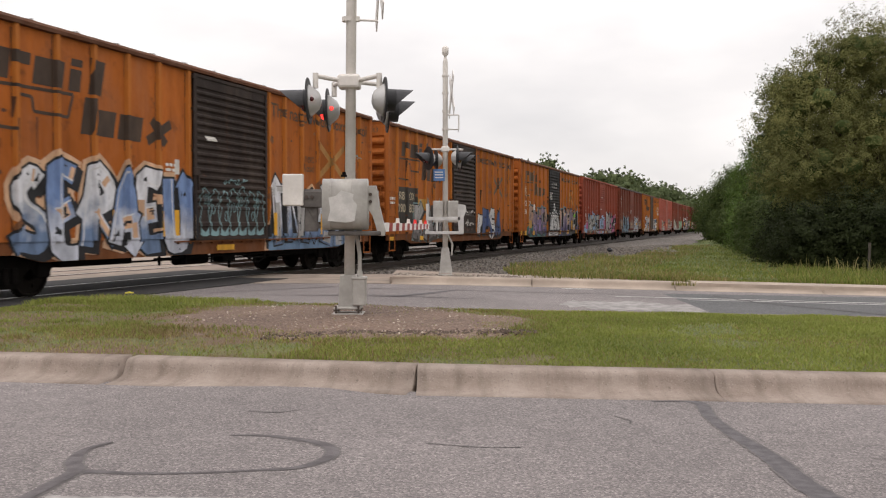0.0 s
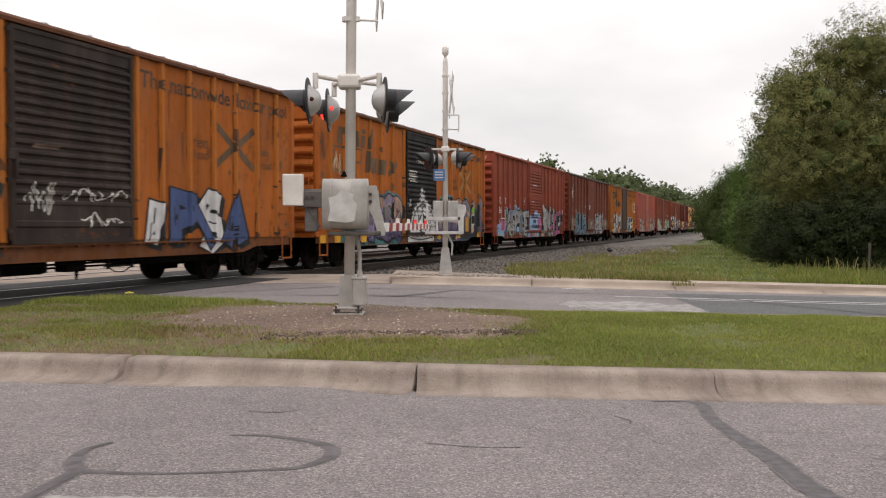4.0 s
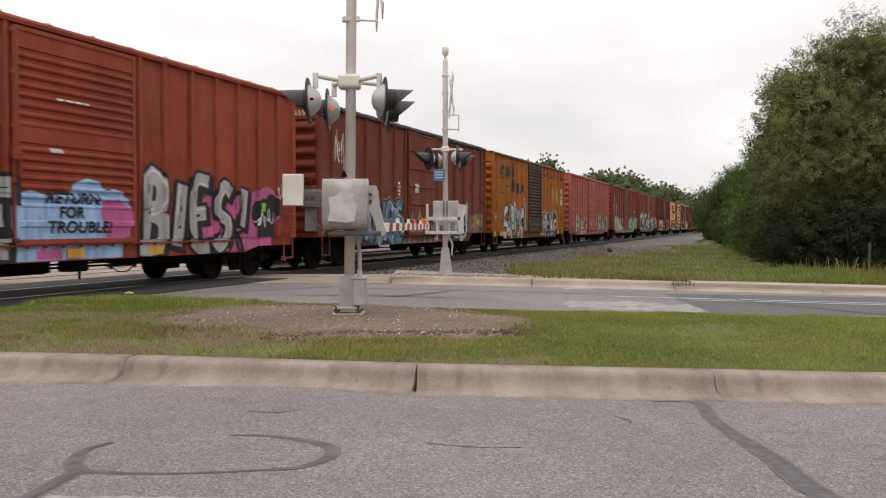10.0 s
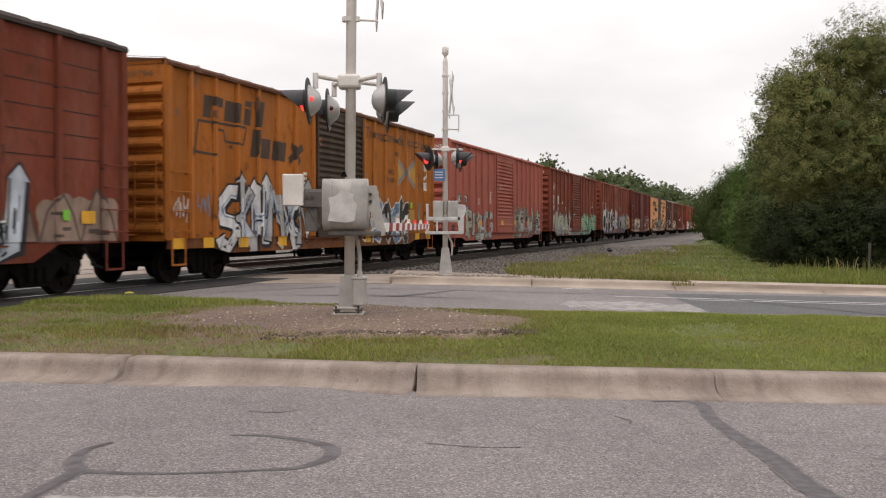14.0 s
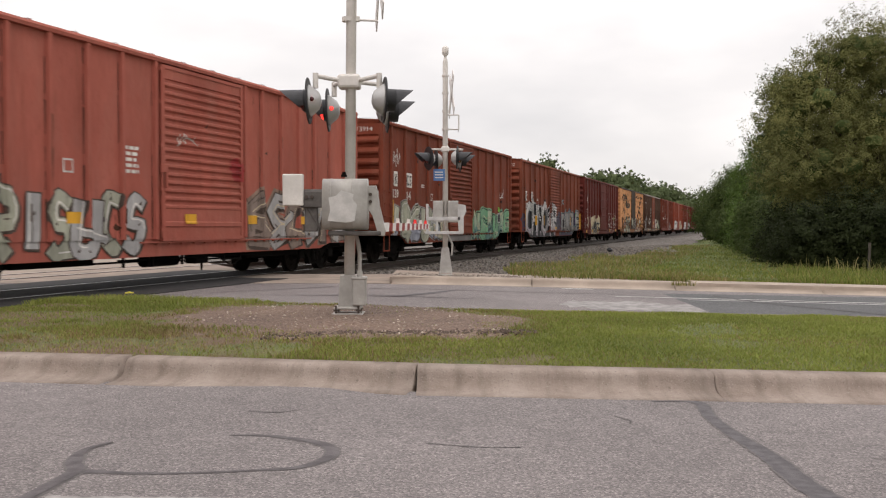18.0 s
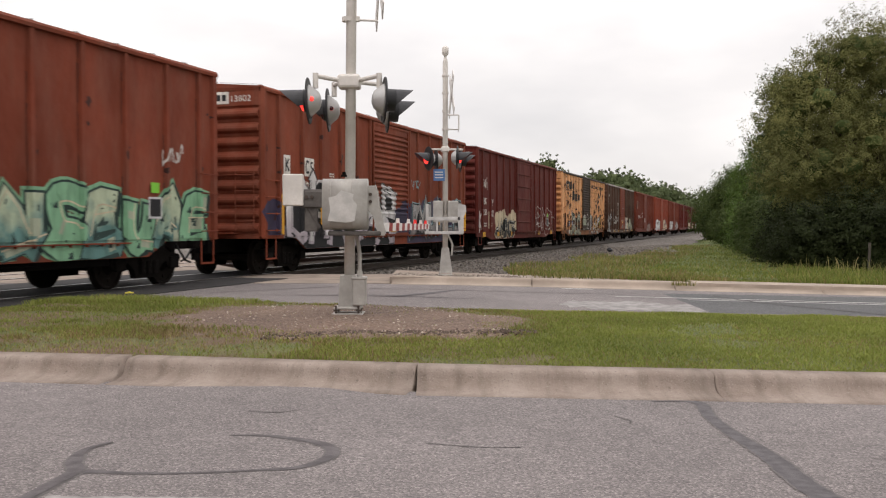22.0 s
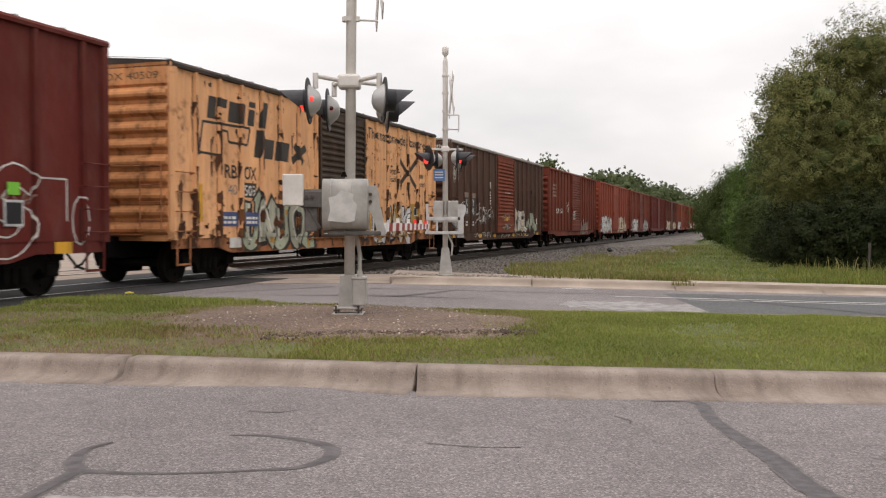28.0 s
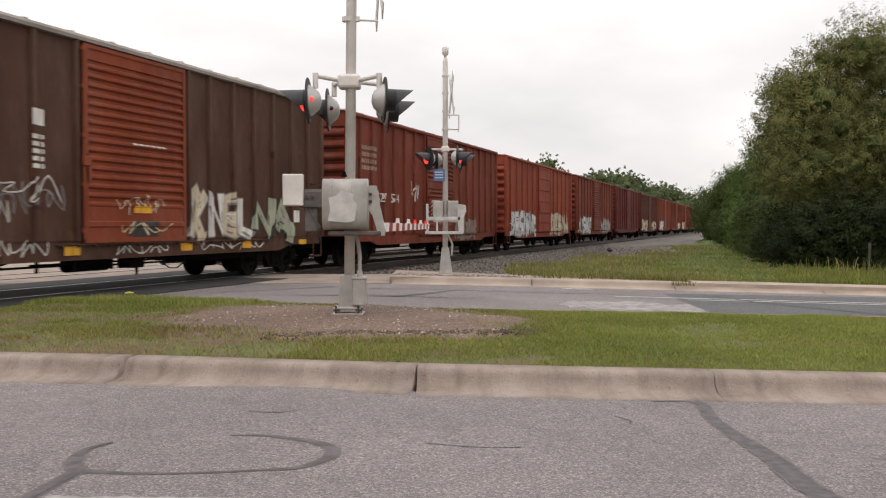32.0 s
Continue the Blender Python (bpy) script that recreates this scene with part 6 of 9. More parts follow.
def paint_cars():
    for c, seed, count in ((car_a, 501, 60), (car_b, 502, 60), (car_d, 503, 45), (car_g, 504, 55), (car_l, 505, 260), (car_f, 506, 45), (car_m, 507, 40), (car_h, 508, 15), (car_n, 509, 30)):
        rust_runs(c, seed, S_RUST, count, 0.8 if c is not car_l else 0.6, 0.05 if c is not car_l else 0.10)
    for k, (c, s) in enumerate(CARS[:15]):
        post_seams(c, 700 + k, S_SEAM_RED if c in (car_e, car_f, car_h, car_i, car_j, car_k, car_n, car_o) else S_RUST)
    rust_patches(car_l, 801, S_RUST, 150, 0.66, 2.6, 0.15)
    rust_patches(car_l, 802, S_RUST_PALE, 90, 0.66, 2.2, 0.24)
    rust_patches(car_l, 803, S_RUST, 60, 3.2, 4.35, 0.08)
    for k, c in enumerate((car_a, car_b, car_d, car_g)):
        rust_patches(c, 810 + k, S_RUST, 45, 0.66, 2.0, 0.10)
        rust_patches(c, 820 + k, S_RUST_PALE, 30, 1.0, 4.3, 0.16)
    for k, c in enumerate((car_f, car_i, car_j, car_m, car_n)):
        rust_patches(c, 830 + k, S_SEAM_RED, 40, 0.66, 3.6, 0.10)
    crease_strips(car_f, S_SEAM_RED, (2.35, 2.75, 3.15, 3.55, 3.95))
    # A: orange, blue and white piece
    c = car_a
    rail_emblem(c, S_BROWN)
    letter(c, "OX", 1.95, 2.55, 1.98, 0.26, S_GHOST)
    pool_motto(c, S_FADED, S_FAINT, S_GHOST)
    throwup(c, "SEPAEU", 1.70, 6.46, 0.62, 2.28, F_ICE, S_BLACK, 2, S_PEACH, S_WHITE, 0.40, second=F_PALE, tint=S_PEACH, lift=0.008, wild=0.4, curve=True, depth=0.16, halo=0.26)
    bubble_line(c, S_CYAN, 6.85, 9.55, 1.02, 2.10, 7, 5)
    scribble(c, S_CYAN, 7.9, 8.7, 2.10, 2.30, 6, 0.030, 6)
    plate(c, 7.1, 7.5, 3.02, 3.12, S_STENCIL)
    throwup(c, "INRELT", 9.85, 15.35, 0.66, 2.32, F_ICE, S_BLACK, 8, S_PEACH, S_GREY, 0.37, tint=S_SILVER, wild=0.4, mass=True)
    decal(c, "graffiti_base", S_STEEL, rect(9.9, 15.2, 0.62, 1.02), 0.010, "blue sprayed sill")
    scribble(c, S_CYAN, 14.7, 15.3, 3.05, 3.35, 11, 0.03, 4)
    yard_label(c, 13.25, 1.35)
    reflectors(c, [10.1, 6.0, 12.6], 0.98, 0.16, 0.55)
    reflectors(c, [4.1, 5.6], 1.0, 0.14, 0.5)
    plate(c, 6.05, 6.2, 2.25, 2.55, S_STENCIL)
    bars(c, 5.75, 6.15, 2.0, 2.5, 5, S_STENCIL, 1)
    plate(c, 7.6, 8.3, 0.68, 0.80, S_AMBER, "reflector", 0.03)
    # B: orange, silver piece, dark number panel
    c = car_b
    rail_emblem(c, S_BROWN)
    plate(c, 1.0, 2.86, 1.25, 2.50, S_PANEL, "number_panel", 0.004, "dark repainted number panel")
    letter(c, "RB", 1.12, 1.62, 2.08, 0.26, S_CREAM)
    letter(c, "OX", 2.05, 2.55, 2.08, 0.26, S_CREAM)
    letter(c, "390", 0.98, 1.68, 1.66, 0.28, S_CREAM)
    letter(c, "83", 2.05, 2.50, 1.66, 0.28, S_CREAM)
    plate(c, 2.86, 3.6, 1.8, 2.15, S_OCHRE, "patch", 0.004)
    throwup(c, "KAMC", 2.45, 6.44, 0.63, 2.16, F_SLATE, S_PANEL, 21, S_CYAN, S_SILVER, 0.34, lift=0.008, wild=0.12, halo=0.17, depth=0.14)
    plate(c, 4.1, 4.8, 1.45, 1.95, S_PANEL, "patch", 0.06, "dark painted-out square")
    bars(c, 5.7, 6.1, 2.2, 2.55, 4, S_STENCIL, 2)
    plate(c, 5.72, 5.98, 2.72, 2.82, S_STENCIL)
    plate(c, 5.75, 6.05, 2.28, 2.52, S_STENCIL)
    scribble(c, S_STENCIL, 7.0, 7.6, 1.3, 2.0, 22, 0.04, 6)
    scribble(c, S_STENCIL, 7.9, 9.5, 1.6, 1.9, 23, 0.035, 8)
    scribble(c, S_STENCIL, 8.3, 9.3, 1.15, 1.45, 24, 0.035, 6)
    plate(c, 7.15, 7.75, 2.48, 2.54, S_ROSE)
    pool_motto(c, S_FADED, S_GHOST, S_GHOST)
    throwup(c, "IPSA", 9.90, 13.95, 0.64, 2.02, S_WHITE, S_BLACK, 25, None, None, 0.36, second=S_NAVY, wild=0.2, depth=0.14)
    bars(c, 0.25, 0.8, 1.9, 2.2, 2, S_STENCIL, 3)
    reflectors(c, [0.25, 3.1, 5.9], 0.72, 0.36, 0.14)
    # D: orange, black door, white dome
    c = car_d
    rail_emblem(c, S_GHOST)
    letter(c, "RB", 1.06, 1.62, 2.22, 0.27, S_STENCIL)
    letter(c, "OX", 2.02, 2.52, 2.22, 0.27, S_STENCIL)
    letter(c, "34", 1.18, 1.62, 1.80, 0.27, S_STENCIL)
    letter(c, "483", 1.95, 2.62, 1.80, 0.27, S_STENCIL)
    scribble(c, S_CREAM, 0.95, 1.55, 2.6, 3.35, 31, 0.025, 4)
    scribble(c, S_CREAM, 1.85, 2.25, 2.6, 2.9, 32, 0.025, 3)
    scribble(c, S_PANEL, 0.15, 0.65, 2.9, 3.8, 33, 0.025, 5)
    decal(c, "graffiti_base", S_TEAL, cloud(1.65, 6.3, 0.63, 1.35, 34, 8), 0.004, "dark teal sprayed ground")
    throwup(c, "PAHSR", 1.95, 6.40, 0.63, 2.28, F_DUSK, S_BLACK, 35, S_TEALISH, S_PEACH, 0.40, second=F_LILAC, tint=S_LILAC, wild=0.35, curve=True)
    plate(c, 4.55, 5.2, 1.45, 1.80, S_GREY, "patch", 0.06)
    plate(c, 1.85, 2.55, 1.10, 1.50, S_OCHRE, "patch", 0.05)
    decal(c, "graffiti_face", S_WHITE, [[(3.05 + math.cos(k * math.pi / 6) * 0.2, 2.18 + math.sin(k * math.pi / 6) * 0.17) for k in range(12)]], 0.06)
    def arch(rx, rz):
        return [(8.33 + rx * math.cos(k * math.pi / 14), 0.95 + rz * math.sin(k * math.pi / 14)) for k in range(15)]

    decal(c, "graffiti_outline", S_BLACK, blob([(6.90, 0.63), (9.72, 0.63)] + arch(1.42, 1.25)), 0.004, "black sprayed edge of the dome")
    decal(c, "graffiti_dome", S_WHITE, blob([(7.0, 0.66), (9.66, 0.66)] + arch(1.33, 1.16)), 0.010, "white spray-painted dome")
    decal(c, "graffiti_head", S_WHITE, blob([(7.98, 2.05), (8.02, 2.32), (8.12, 2.52), (8.32, 2.52), (8.46, 2.30), (8.52, 2.05)]), 0.012)
    for u in (6.98, 9.68):
        decal(c, "graffiti_spot", S_WHITE, [[(u + 0.12 * math.cos(k * math.pi / 5), 1.98 + 0.15 * math.sin(k * math.pi / 5)) for k in range(10)]], 0.008)
    ring = stroke(arch(1.20, 1.02)[1:-1], 0.07) + stroke([(8.24 + 0.15 * math.cos(k * 0.7), 2.22 + 0.18 * math.sin(k * 0.7)) for k in range(9)], 0.06)
    ring += stroke([(8.45 + 0.26 * math.cos(k * 0.6), 1.72 + 0.22 * math.sin(k * 0.6)) for k in range(11)], 0.09) + stroke([(8.10 + 0.22 * math.cos(k * 0.6 + 2), 1.34 + 0.24 * math.sin(k * 0.6 + 2)) for k in range(9)], 0.10)
    ring += stroke([(8.62 + 0.22 * math.cos(k * 0.6 + 4), 1.28 + 0.26 * math.sin(k * 0.6 + 4)) for k in range(8)], 0.09) + stroke([(7.9, 2.05), (7.75, 1.7), (7.85, 1.1), (8.3, 0.9), (8.95, 1.0), (9.05, 1.5)], 0.06)
    ring += stroke([(7.3, 0.95), (9.4, 0.95)], 0.05) + stroke([(7.2, 0.80), (8.2, 0.72), (9.5, 0.80)], 0.04)
    decal(c, "graffiti_line", S_BLACK, ring, 0.018, "black sprayed lines")
    letter(c, "CLOSE AND LOCK DOORS", 7.55, 8.95, 3.55, 0.11, S_STENCIL)
    letter(c, "BEFORE MOVING CAR", 7.70, 8.90, 3.36, 0.11, S_STENCIL)
    bars(c, 6.95, 7.65, 2.70, 3.12, 5, S_STENCIL, 4)
    pool_motto(c, S_FADED, S_FAINT, S_GHOST)
    throwup(c, "UNEPIJ", 10.05, 15.95, 0.66, 2.34, F_DUSK, S_BLACK, 36, S_TEALISH, S_ICE, 0.38, second=F_LILAC, tint=S_PEACH, wild=0.4, curve=True, mass=True)
    plate(c, 13.3, 13.8, 0.98, 1.55, S_OCHRE, "patch", 0.06)
    yard_label(c, 14.2, 1.25)
    reflectors(c, [0.2, 1.15, 3.0, 10.0, 12.4, 15.1], 0.72, 0.40, 0.24)
    # E: oxide red, silver blocks on pale blue
    c = car_e
    letter(c, "BK", 0.92, 1.38, 2.22, 0.30, S_STENCIL, bold=0.012)
    letter(c, "TY", 1.90, 2.30, 2.22, 0.30, S_STENCIL, bold=0.012)
    letter(c, "156", 0.82, 1.50, 1.78, 0.29, S_STENCIL, bold=0.012)
    letter(c, "407", 1.76, 2.40, 1.78, 0.29, S_STENCIL, bold=0.012)
    plate(c, 3.85, 4.10, 2.18, 2.45, S_STENCIL, "class_plate")
    plate(c, 3.88, 4.07, 2.21, 2.42, P_E, "class_field", 0.010)
    decal(c, "graffiti_cloud", S_BLUE, cloud(0.72, 2.05, 0.64, 1.45, 41, 4) + cloud(2.3, 6.6, 0.9, 2.30, 42, 6) + cloud(6.7, 9.4, 0.63, 2.05, 43, 4), 0.004, "pale blue sprayed background")
    decal(c, "graffiti_spot", S_PINK, cloud(1.35, 1.75, 1.0, 1.5, 44, 2) + cloud(2.7, 3.1, 2.0, 2.35, 45, 2) + cloud(8.8, 9.5, 1.0, 1.7, 46, 3) + cloud(7.2, 7.8, 0.65, 0.9, 47, 2), 0.009, "pink sprayed spots")
    decal(c, "graffiti_star", S_WHITE, stroke([(1.35, 1.55), (1.72, 1.55)], 0.05) + stroke([(1.53, 1.35), (1.53, 1.75)], 0.05) + stroke([(1.25, 1.28), (1.5, 1.28)], 0.04) + stroke([(1.38, 1.15), (1.38, 1.42)], 0.04), 0.013)
    throwup(c, "WAPNE", 1.90, 6.72, 0.62, 2.12, S_SILVER, S_BLACK, 48, None, S_GREY, 0.30, 0.10, lift=0.014, wild=0.14, edge=0.16, depth=0.12)
    letter(c, "RETURN", 7.35, 8.65, 1.58, 0.18, S_BLACK, 0.016, bold=0.02)
    letter(c, "FOR", 7.65, 8.25, 1.34, 0.18, S_BLACK, 0.016, bold=0.02)
    letter(c, "TROUBLE!", 7.35, 8.95, 1.08, 0.20, S_BLACK, 0.016, bold=0.02)
    bars(c, 7.6, 8.4, 3.30, 3.36, 1, S_STENCIL, 5)
    plate(c, 7.45, 7.75, 2.42, 2.50, S_STENCIL)
    decal(c, "graffiti_cloud", S_PINK, cloud(11.8, 15.0, 0.64, 2.15, 49, 7), 0.004, "pink sprayed background")
    throwup(c, "BIES!", 9.93, 14.0, 0.62, 2.30, S_SILVER, S_BLACK, 50, None, S_WHITE, 0.33, 0.08, lift=0.014, wild=0.14, edge=0.15, depth=0.14, curve=True)
    decal(c, "graffiti_patch", S_BLACK, cloud(14.3, 15.1, 0.95, 2.0, 51, 4), 0.010)
    scribble(c, S_WHITE, 14.2, 15.0, 1.1, 1.7, 52, 0.05, 5, 0.03)
    scribble(c, S_STENCIL, 15.25, 15.7, 1.6, 2.4, 53, 0.03, 4)
    plate(c, 14.45, 14.65, 1.55, 1.75, S_LIME, "lime_label", 0.04)
    scribble(c, S_STENCIL, 5.7, 6.1, 2.15, 2.7, 54, 0.05, 4)
    bars(c, 0.85, 1.3, 1.35, 1.55, 2, S_STENCIL, 6)
    reflectors(c, [0.75, 3.0, 4.9, 7.9, 10.2, 12.6], 0.66, 0.42, 0.16)
    # F: brown-red, plate door
    c = car_f
    letter(c, "SOU", 0.95, 1.40, 2.10, 0.20, S_STENCIL)
    letter(c, "530", 2.10, 2.72, 2.08, 0.26, S_STENCIL)
    letter(c, "351", 3.15, 3.75, 2.06, 0.26, S_STENCIL)
    scribble(c, S_STENCIL, 0.95, 1.65, 2.75, 3.95, 61, 0.035, 8)
    for k, u in enumerate((0.05, 0.75, 2.0)):
        decal(c, "graffiti_wedge", S_ROSE, blob([(u, 0.95), (u + 1.05, 0.95), (u + 0.95, 1.45), (u + 0.55, 2.0), (u + 0.25, 1.5)]), 0.004 + 0.002 * k, "old dusty pink graffiti")
    decal(c, "graffiti_base", S_ROSE, cloud(0.2, 2.6, 0.93, 1.75, 64, 6) + cloud(13.9, 15.9, 0.93, 1.8, 65, 5), 0.003, "old dusty pink graffiti")
    throwup(c, "SKURS", 2.30, 6.30, 0.62, 2.10, S_TEALISH, S_BLACK, 62, S_GREY, S_ICE, 0.34, second=S_STEEL, tint=S_ICE, lift=0.014, wild=0.5, curve=True, cuts=4, depth=0.12)
    old_wedges(c, 6.75, 9.6, 1.0, 1.95, 4, 67)
    old_wedges(c, 6.2, 9.9, 0.62, 0.93, 7, 68, 0.006)
    old_wedges(c, 0.2, 6.3, 0.95, 1.9, 7, 69)
    plate(c, 7.35, 7.7, 2.35, 2.65, S_STENCIL, "paint_patch", 0.006)
    old_wedges(c, 9.9, 15.9, 0.95, 1.95, 6, 66)
    throwup(c, "FSMRJ", 9.82, 13.6, 0.62, 2.16, S_ICE, S_BLACK, 63, S_WHITE, S_BLACK, 0.34, lift=0.014, wild=0.7, cuts=5, depth=0.10, edge=0.06, halo=0.13)
    plate(c, 14.35, 14.6, 1.30, 1.48, S_LIME, "lime_label", 0.04)
    bars(c, 5.9, 6.1, 2.2, 2.7, 4, S_STENCIL, 7)
    reflectors(c, [0.9, 4.6, 7.9, 11.6, 14.9], 1.25, 0.36, 0.22)
    # G: yellow-orange
    c = car_g
    rail_emblem(c, S_BROWN)
    pool_motto(c, S_FADED, S_GREY, S_GHOST)
    throwup(c, "SKHMXN", 1.95, 6.25, 0.64, 2.24, S_WHITE, S_BLACK, 71, None, S_STEEL, 0.36, second=S_SILVER, tint=S_ICE, wild=0.75, cuts=4)
    scribble(c, S_STEEL, 1.1, 1.6, 1.4, 1.9, 72, 0.06, 5)
    scribble(c, S_STENCIL, 0.2, 0.75, 1.25, 1.9, 73, 0.03, 6)
    throwup(c, "NSOCK", 9.90, 13.6, 0.68, 2.05, S_PANEL, S_WHITE, 74, None, None, 0.32, second=S_STEEL, wild=0.5, tint=S_SILVER)
    decal(c, "arrow_field", S_OCHRE, blob([(12.5, 2.5), (13.3, 2.97), (12.5, 3.4)]) + blob([(14.3, 2.5), (13.5, 2.97), (14.3, 3.4)]), 0.005)
    letter(c, "L", 15.18, 15.42, 3.12, 0.24, S_STENCIL, bold=0.012)
    letter(c, "A", 15.14, 15.52, 2.80, 0.28, S_STENCIL, bold=0.012)
    letter(c, "E", 15.16, 15.50, 2.44, 0.28, S_STENCIL, bold=0.012)
    plate(c, 13.6, 14.1, 1.05, 1.75, S_OCHRE, "patch", 0.06)
    plate(c, 14.4, 14.75, 1.0, 2.0, S_GREY, "placard", 0.02)
    plate(c, 13.75, 13.95, 1.8, 2.0, S_LIME, "lime_label", 0.04)
    bars(c, 5.95, 6.15, 2.15, 2.65, 4, S_STENCIL, 8)
    reflectors(c, [0.2, 1.3, 2.75, 4.6, 10.0, 14.3, 15.4], 0.72, 0.42, 0.24)
    # H: faded red
    c = car_h
    for u0, u1, z in ((1.0, 1.56, 2.10), (1.93, 2.46, 2.10), (0.98, 1.60, 1.68), (1.93, 2.58, 1.68)):
        plate(c, u0, u1, z, z + 0.35, S_PANEL, "number_patch", 0.004, "dark repainted patch")
    letter(c, "BK", 1.05, 1.50, 2.14, 0.27, S_STENCIL, bold=0.01)
    letter(c, "TY", 2.00, 2.36, 2.14, 0.27, S_STENCIL, bold=0.01)
    letter(c, "150", 1.05, 1.55, 1.72, 0.26, S_STENCIL, bold=0.01)
    letter(c, "048", 2.00, 2.52, 1.72, 0.26, S_STENCIL, bold=0.01)
    throwup(c, "RISUCS", 2.20, 6.17, 0.63, 1.92, S_SAGE, S_UMBER, 81, None, S_STENCIL, 0.36, second=S_SILVER, lift=0.006, wild=0.4, curve=True, edge=0.055, depth=0.05)
    plate(c, 3.95, 4.2, 2.12, 2.36, S_STENCIL, "class_plate")
    plate(c, 3.98, 4.17, 2.15, 2.33, P_H, "class_field", 0.010)
    bars(c, 5.6, 6.0, 2.2, 2.75, 5, S_STENCIL, 9)
    scribble(c, S_STENCIL, 7.2, 7.9, 2.8, 3.1, 82, 0.06, 3)
    decal(c, "paint_smear", S_RED_SMEAR, cloud(9.3, 9.75, 2.2, 2.75, 83, 2), 0.006)
    throwup(c, "ESCUNA", 10.05, 15.6, 0.63, 2.0, S_TAUPE, S_UMBER, 84, S_ROSE, S_CREAM, 0.36, second=S_SILVER, lift=0.006, wild=0.7, cuts=4, edge=0.06)
    yard_label(c, 14.75, 1.2)
    reflectors(c, [0.95, 4.0, 7.4, 10.0, 12.6], 1.25, 0.40, 0.20)
    plate(c, 0.2, 0.7, 1.02, 1.25, S_PANEL, "placard")
    # I and J: mineral brown with white initials plates
    for c, numbers in ((car_i, ("139", "14")), (car_j, ("138", "02"))):
        for u0, u1 in ((1.08, 1.42), (2.20, 2.76)):
            plate(c, u0, u1, 2.50, 2.98, S_STENCIL, "initial_plate", 0.006, "white initials plate")
        decal(c, "initial_block", S_BLACK, rect(1.16, 1.22, 2.57, 2.91) + stroke([(1.24, 2.74), (1.35, 2.90)], 0.07, False) + stroke([(1.24, 2.74), (1.35, 2.58)], 0.07, False) + stroke([(2.46, 2.62), (2.34, 2.58), (2.28, 2.74), (2.34, 2.90), (2.46, 2.86)], 0.06, False) + stroke([(2.68, 2.86), (2.58, 2.88), (2.56, 2.76), (2.67, 2.70), (2.66, 2.60), (2.55, 2.60)], 0.06, False), 0.010)
        letter(c, numbers[0], 1.02, 1.48, 2.12, 0.27, S_STENCIL, bold=0.012)
        letter(c, numbers[1], 2.28, 2.62, 2.08, 0.27, S_STENCIL, bold=0.012)
        bars(c, 3.7, 4.0, 2.55, 2.68, 2, S_STENCIL, 10)
        plate(c, 4.70, 4.90, 2.12, 2.36, S_STENCIL, "class_plate")
        plate(c, 4.73, 4.87, 2.15, 2.33, P_I, "class_field", 0.010)
    c = car_i
    throwup(c, "IRSUAK", 0.78, 6.47, 0.62, 2.02, F_SAGE, S_PANEL, 91, S_SILVER, S_STENCIL, 0.40, second=S_SAGE, tint=S_CREAM, lift=0.006, wild=0.35, curve=True, edge=0.05, depth=0.05, halo=0.11)
    scribble(c, S_STENCIL, 0.95, 1.65, 3.05, 3.75, 92, 0.03, 6)
    throwup(c, "NSEUAE", 10.0, 15.9, 0.63, 1.98, F_FERN, S_DEEP, 93, S_MINT, S_CREAM, 0.36, second=S_MINT, tint=S_GREEN, lift=0.006, wild=0.6, curve=True, cuts=3)
    decal(c, "graffiti_base", S_GREY, rect(6.7, 9.8, 0.62, 0.93), 0.006, "grey sprayed sill")
    scribble(c, S_STENCIL, 14.3, 14.9, 2.3, 2.9, 94, 0.025, 5)
    yard_label(c, 13.75, 1.35)
    plate(c, 7.1, 7.6, 1.85, 2.0, S_GREY, "placard")
    plate(c, 0.86, 1.0, 0.98, 2.05, S_AMBER, "reflector", 0.035, "tall amber strip")
    c = car_j
    decal(c, "graffiti_haze", S_VIOLET, cloud(0.15, 1.0, 0.98, 1.85, 95, 3) + cloud(2.4, 6.6, 1.5, 2.35, 96, 6) + cloud(6.7, 9.7, 0.95, 2.0, 97, 5), 0.004, "dark violet sprayed haze")
    throwup(c, "CHNCAR", 1.25, 8.5, 0.62, 2.50, F_BONE, S_BLACK, 98, F_BONE, S_GREY, 0.25, lift=0.008, wild=0.45, mass=True, tint=S_WHITE, cuts=3)
    decal(c, "graffiti_haze", S_VIOLET, cloud(9.8, 15.9, 0.63, 2.3, 99, 9), 0.004, "dark violet sprayed haze")
    throwup(c, "JMUNLS", 9.75, 15.7, 0.78, 2.22, F_SLATE, S_BLACK, 100, S_CYAN, S_WHITE, 0.33, lift=0.006, wild=0.35, depth=0.12, edge=0.09, halo=0.17)
    scribble(c, S_CYAN, 10.2, 11.0, 2.4, 2.85, 101, 0.05, 5)
    yard_label(c, 14.35, 1.30)
    plate(c, 4.3, 4.75, 1.4, 1.75, S_PANEL, "patch", 0.06)
    for u in (0.88, 3.05, 5.2, 12.85, 15.9):
        plate(c, u, u + 0.12, 1.0 if u < 1 or u > 15 else 1.25, 2.0 if u < 1 or u > 15 else 1.75, S_AMBER, "reflector", 0.06, "tall amber strip")
    plate(c, 8.0, 8.45, 1.02, 1.14, S_AMBER, "reflector", 0.05)
    # K: dark red
    c = car_k
    letter(c, "BK", 1.10, 1.55, 2.14, 0.27, S_STENCIL, bold=0.01)
    letter(c, "TY", 2.20, 2.60, 2.10, 0.27, S_STENCIL, bold=0.01)
    letter(c, "150", 1.10, 1.58, 1.66, 0.27, S_STENCIL, bold=0.01)
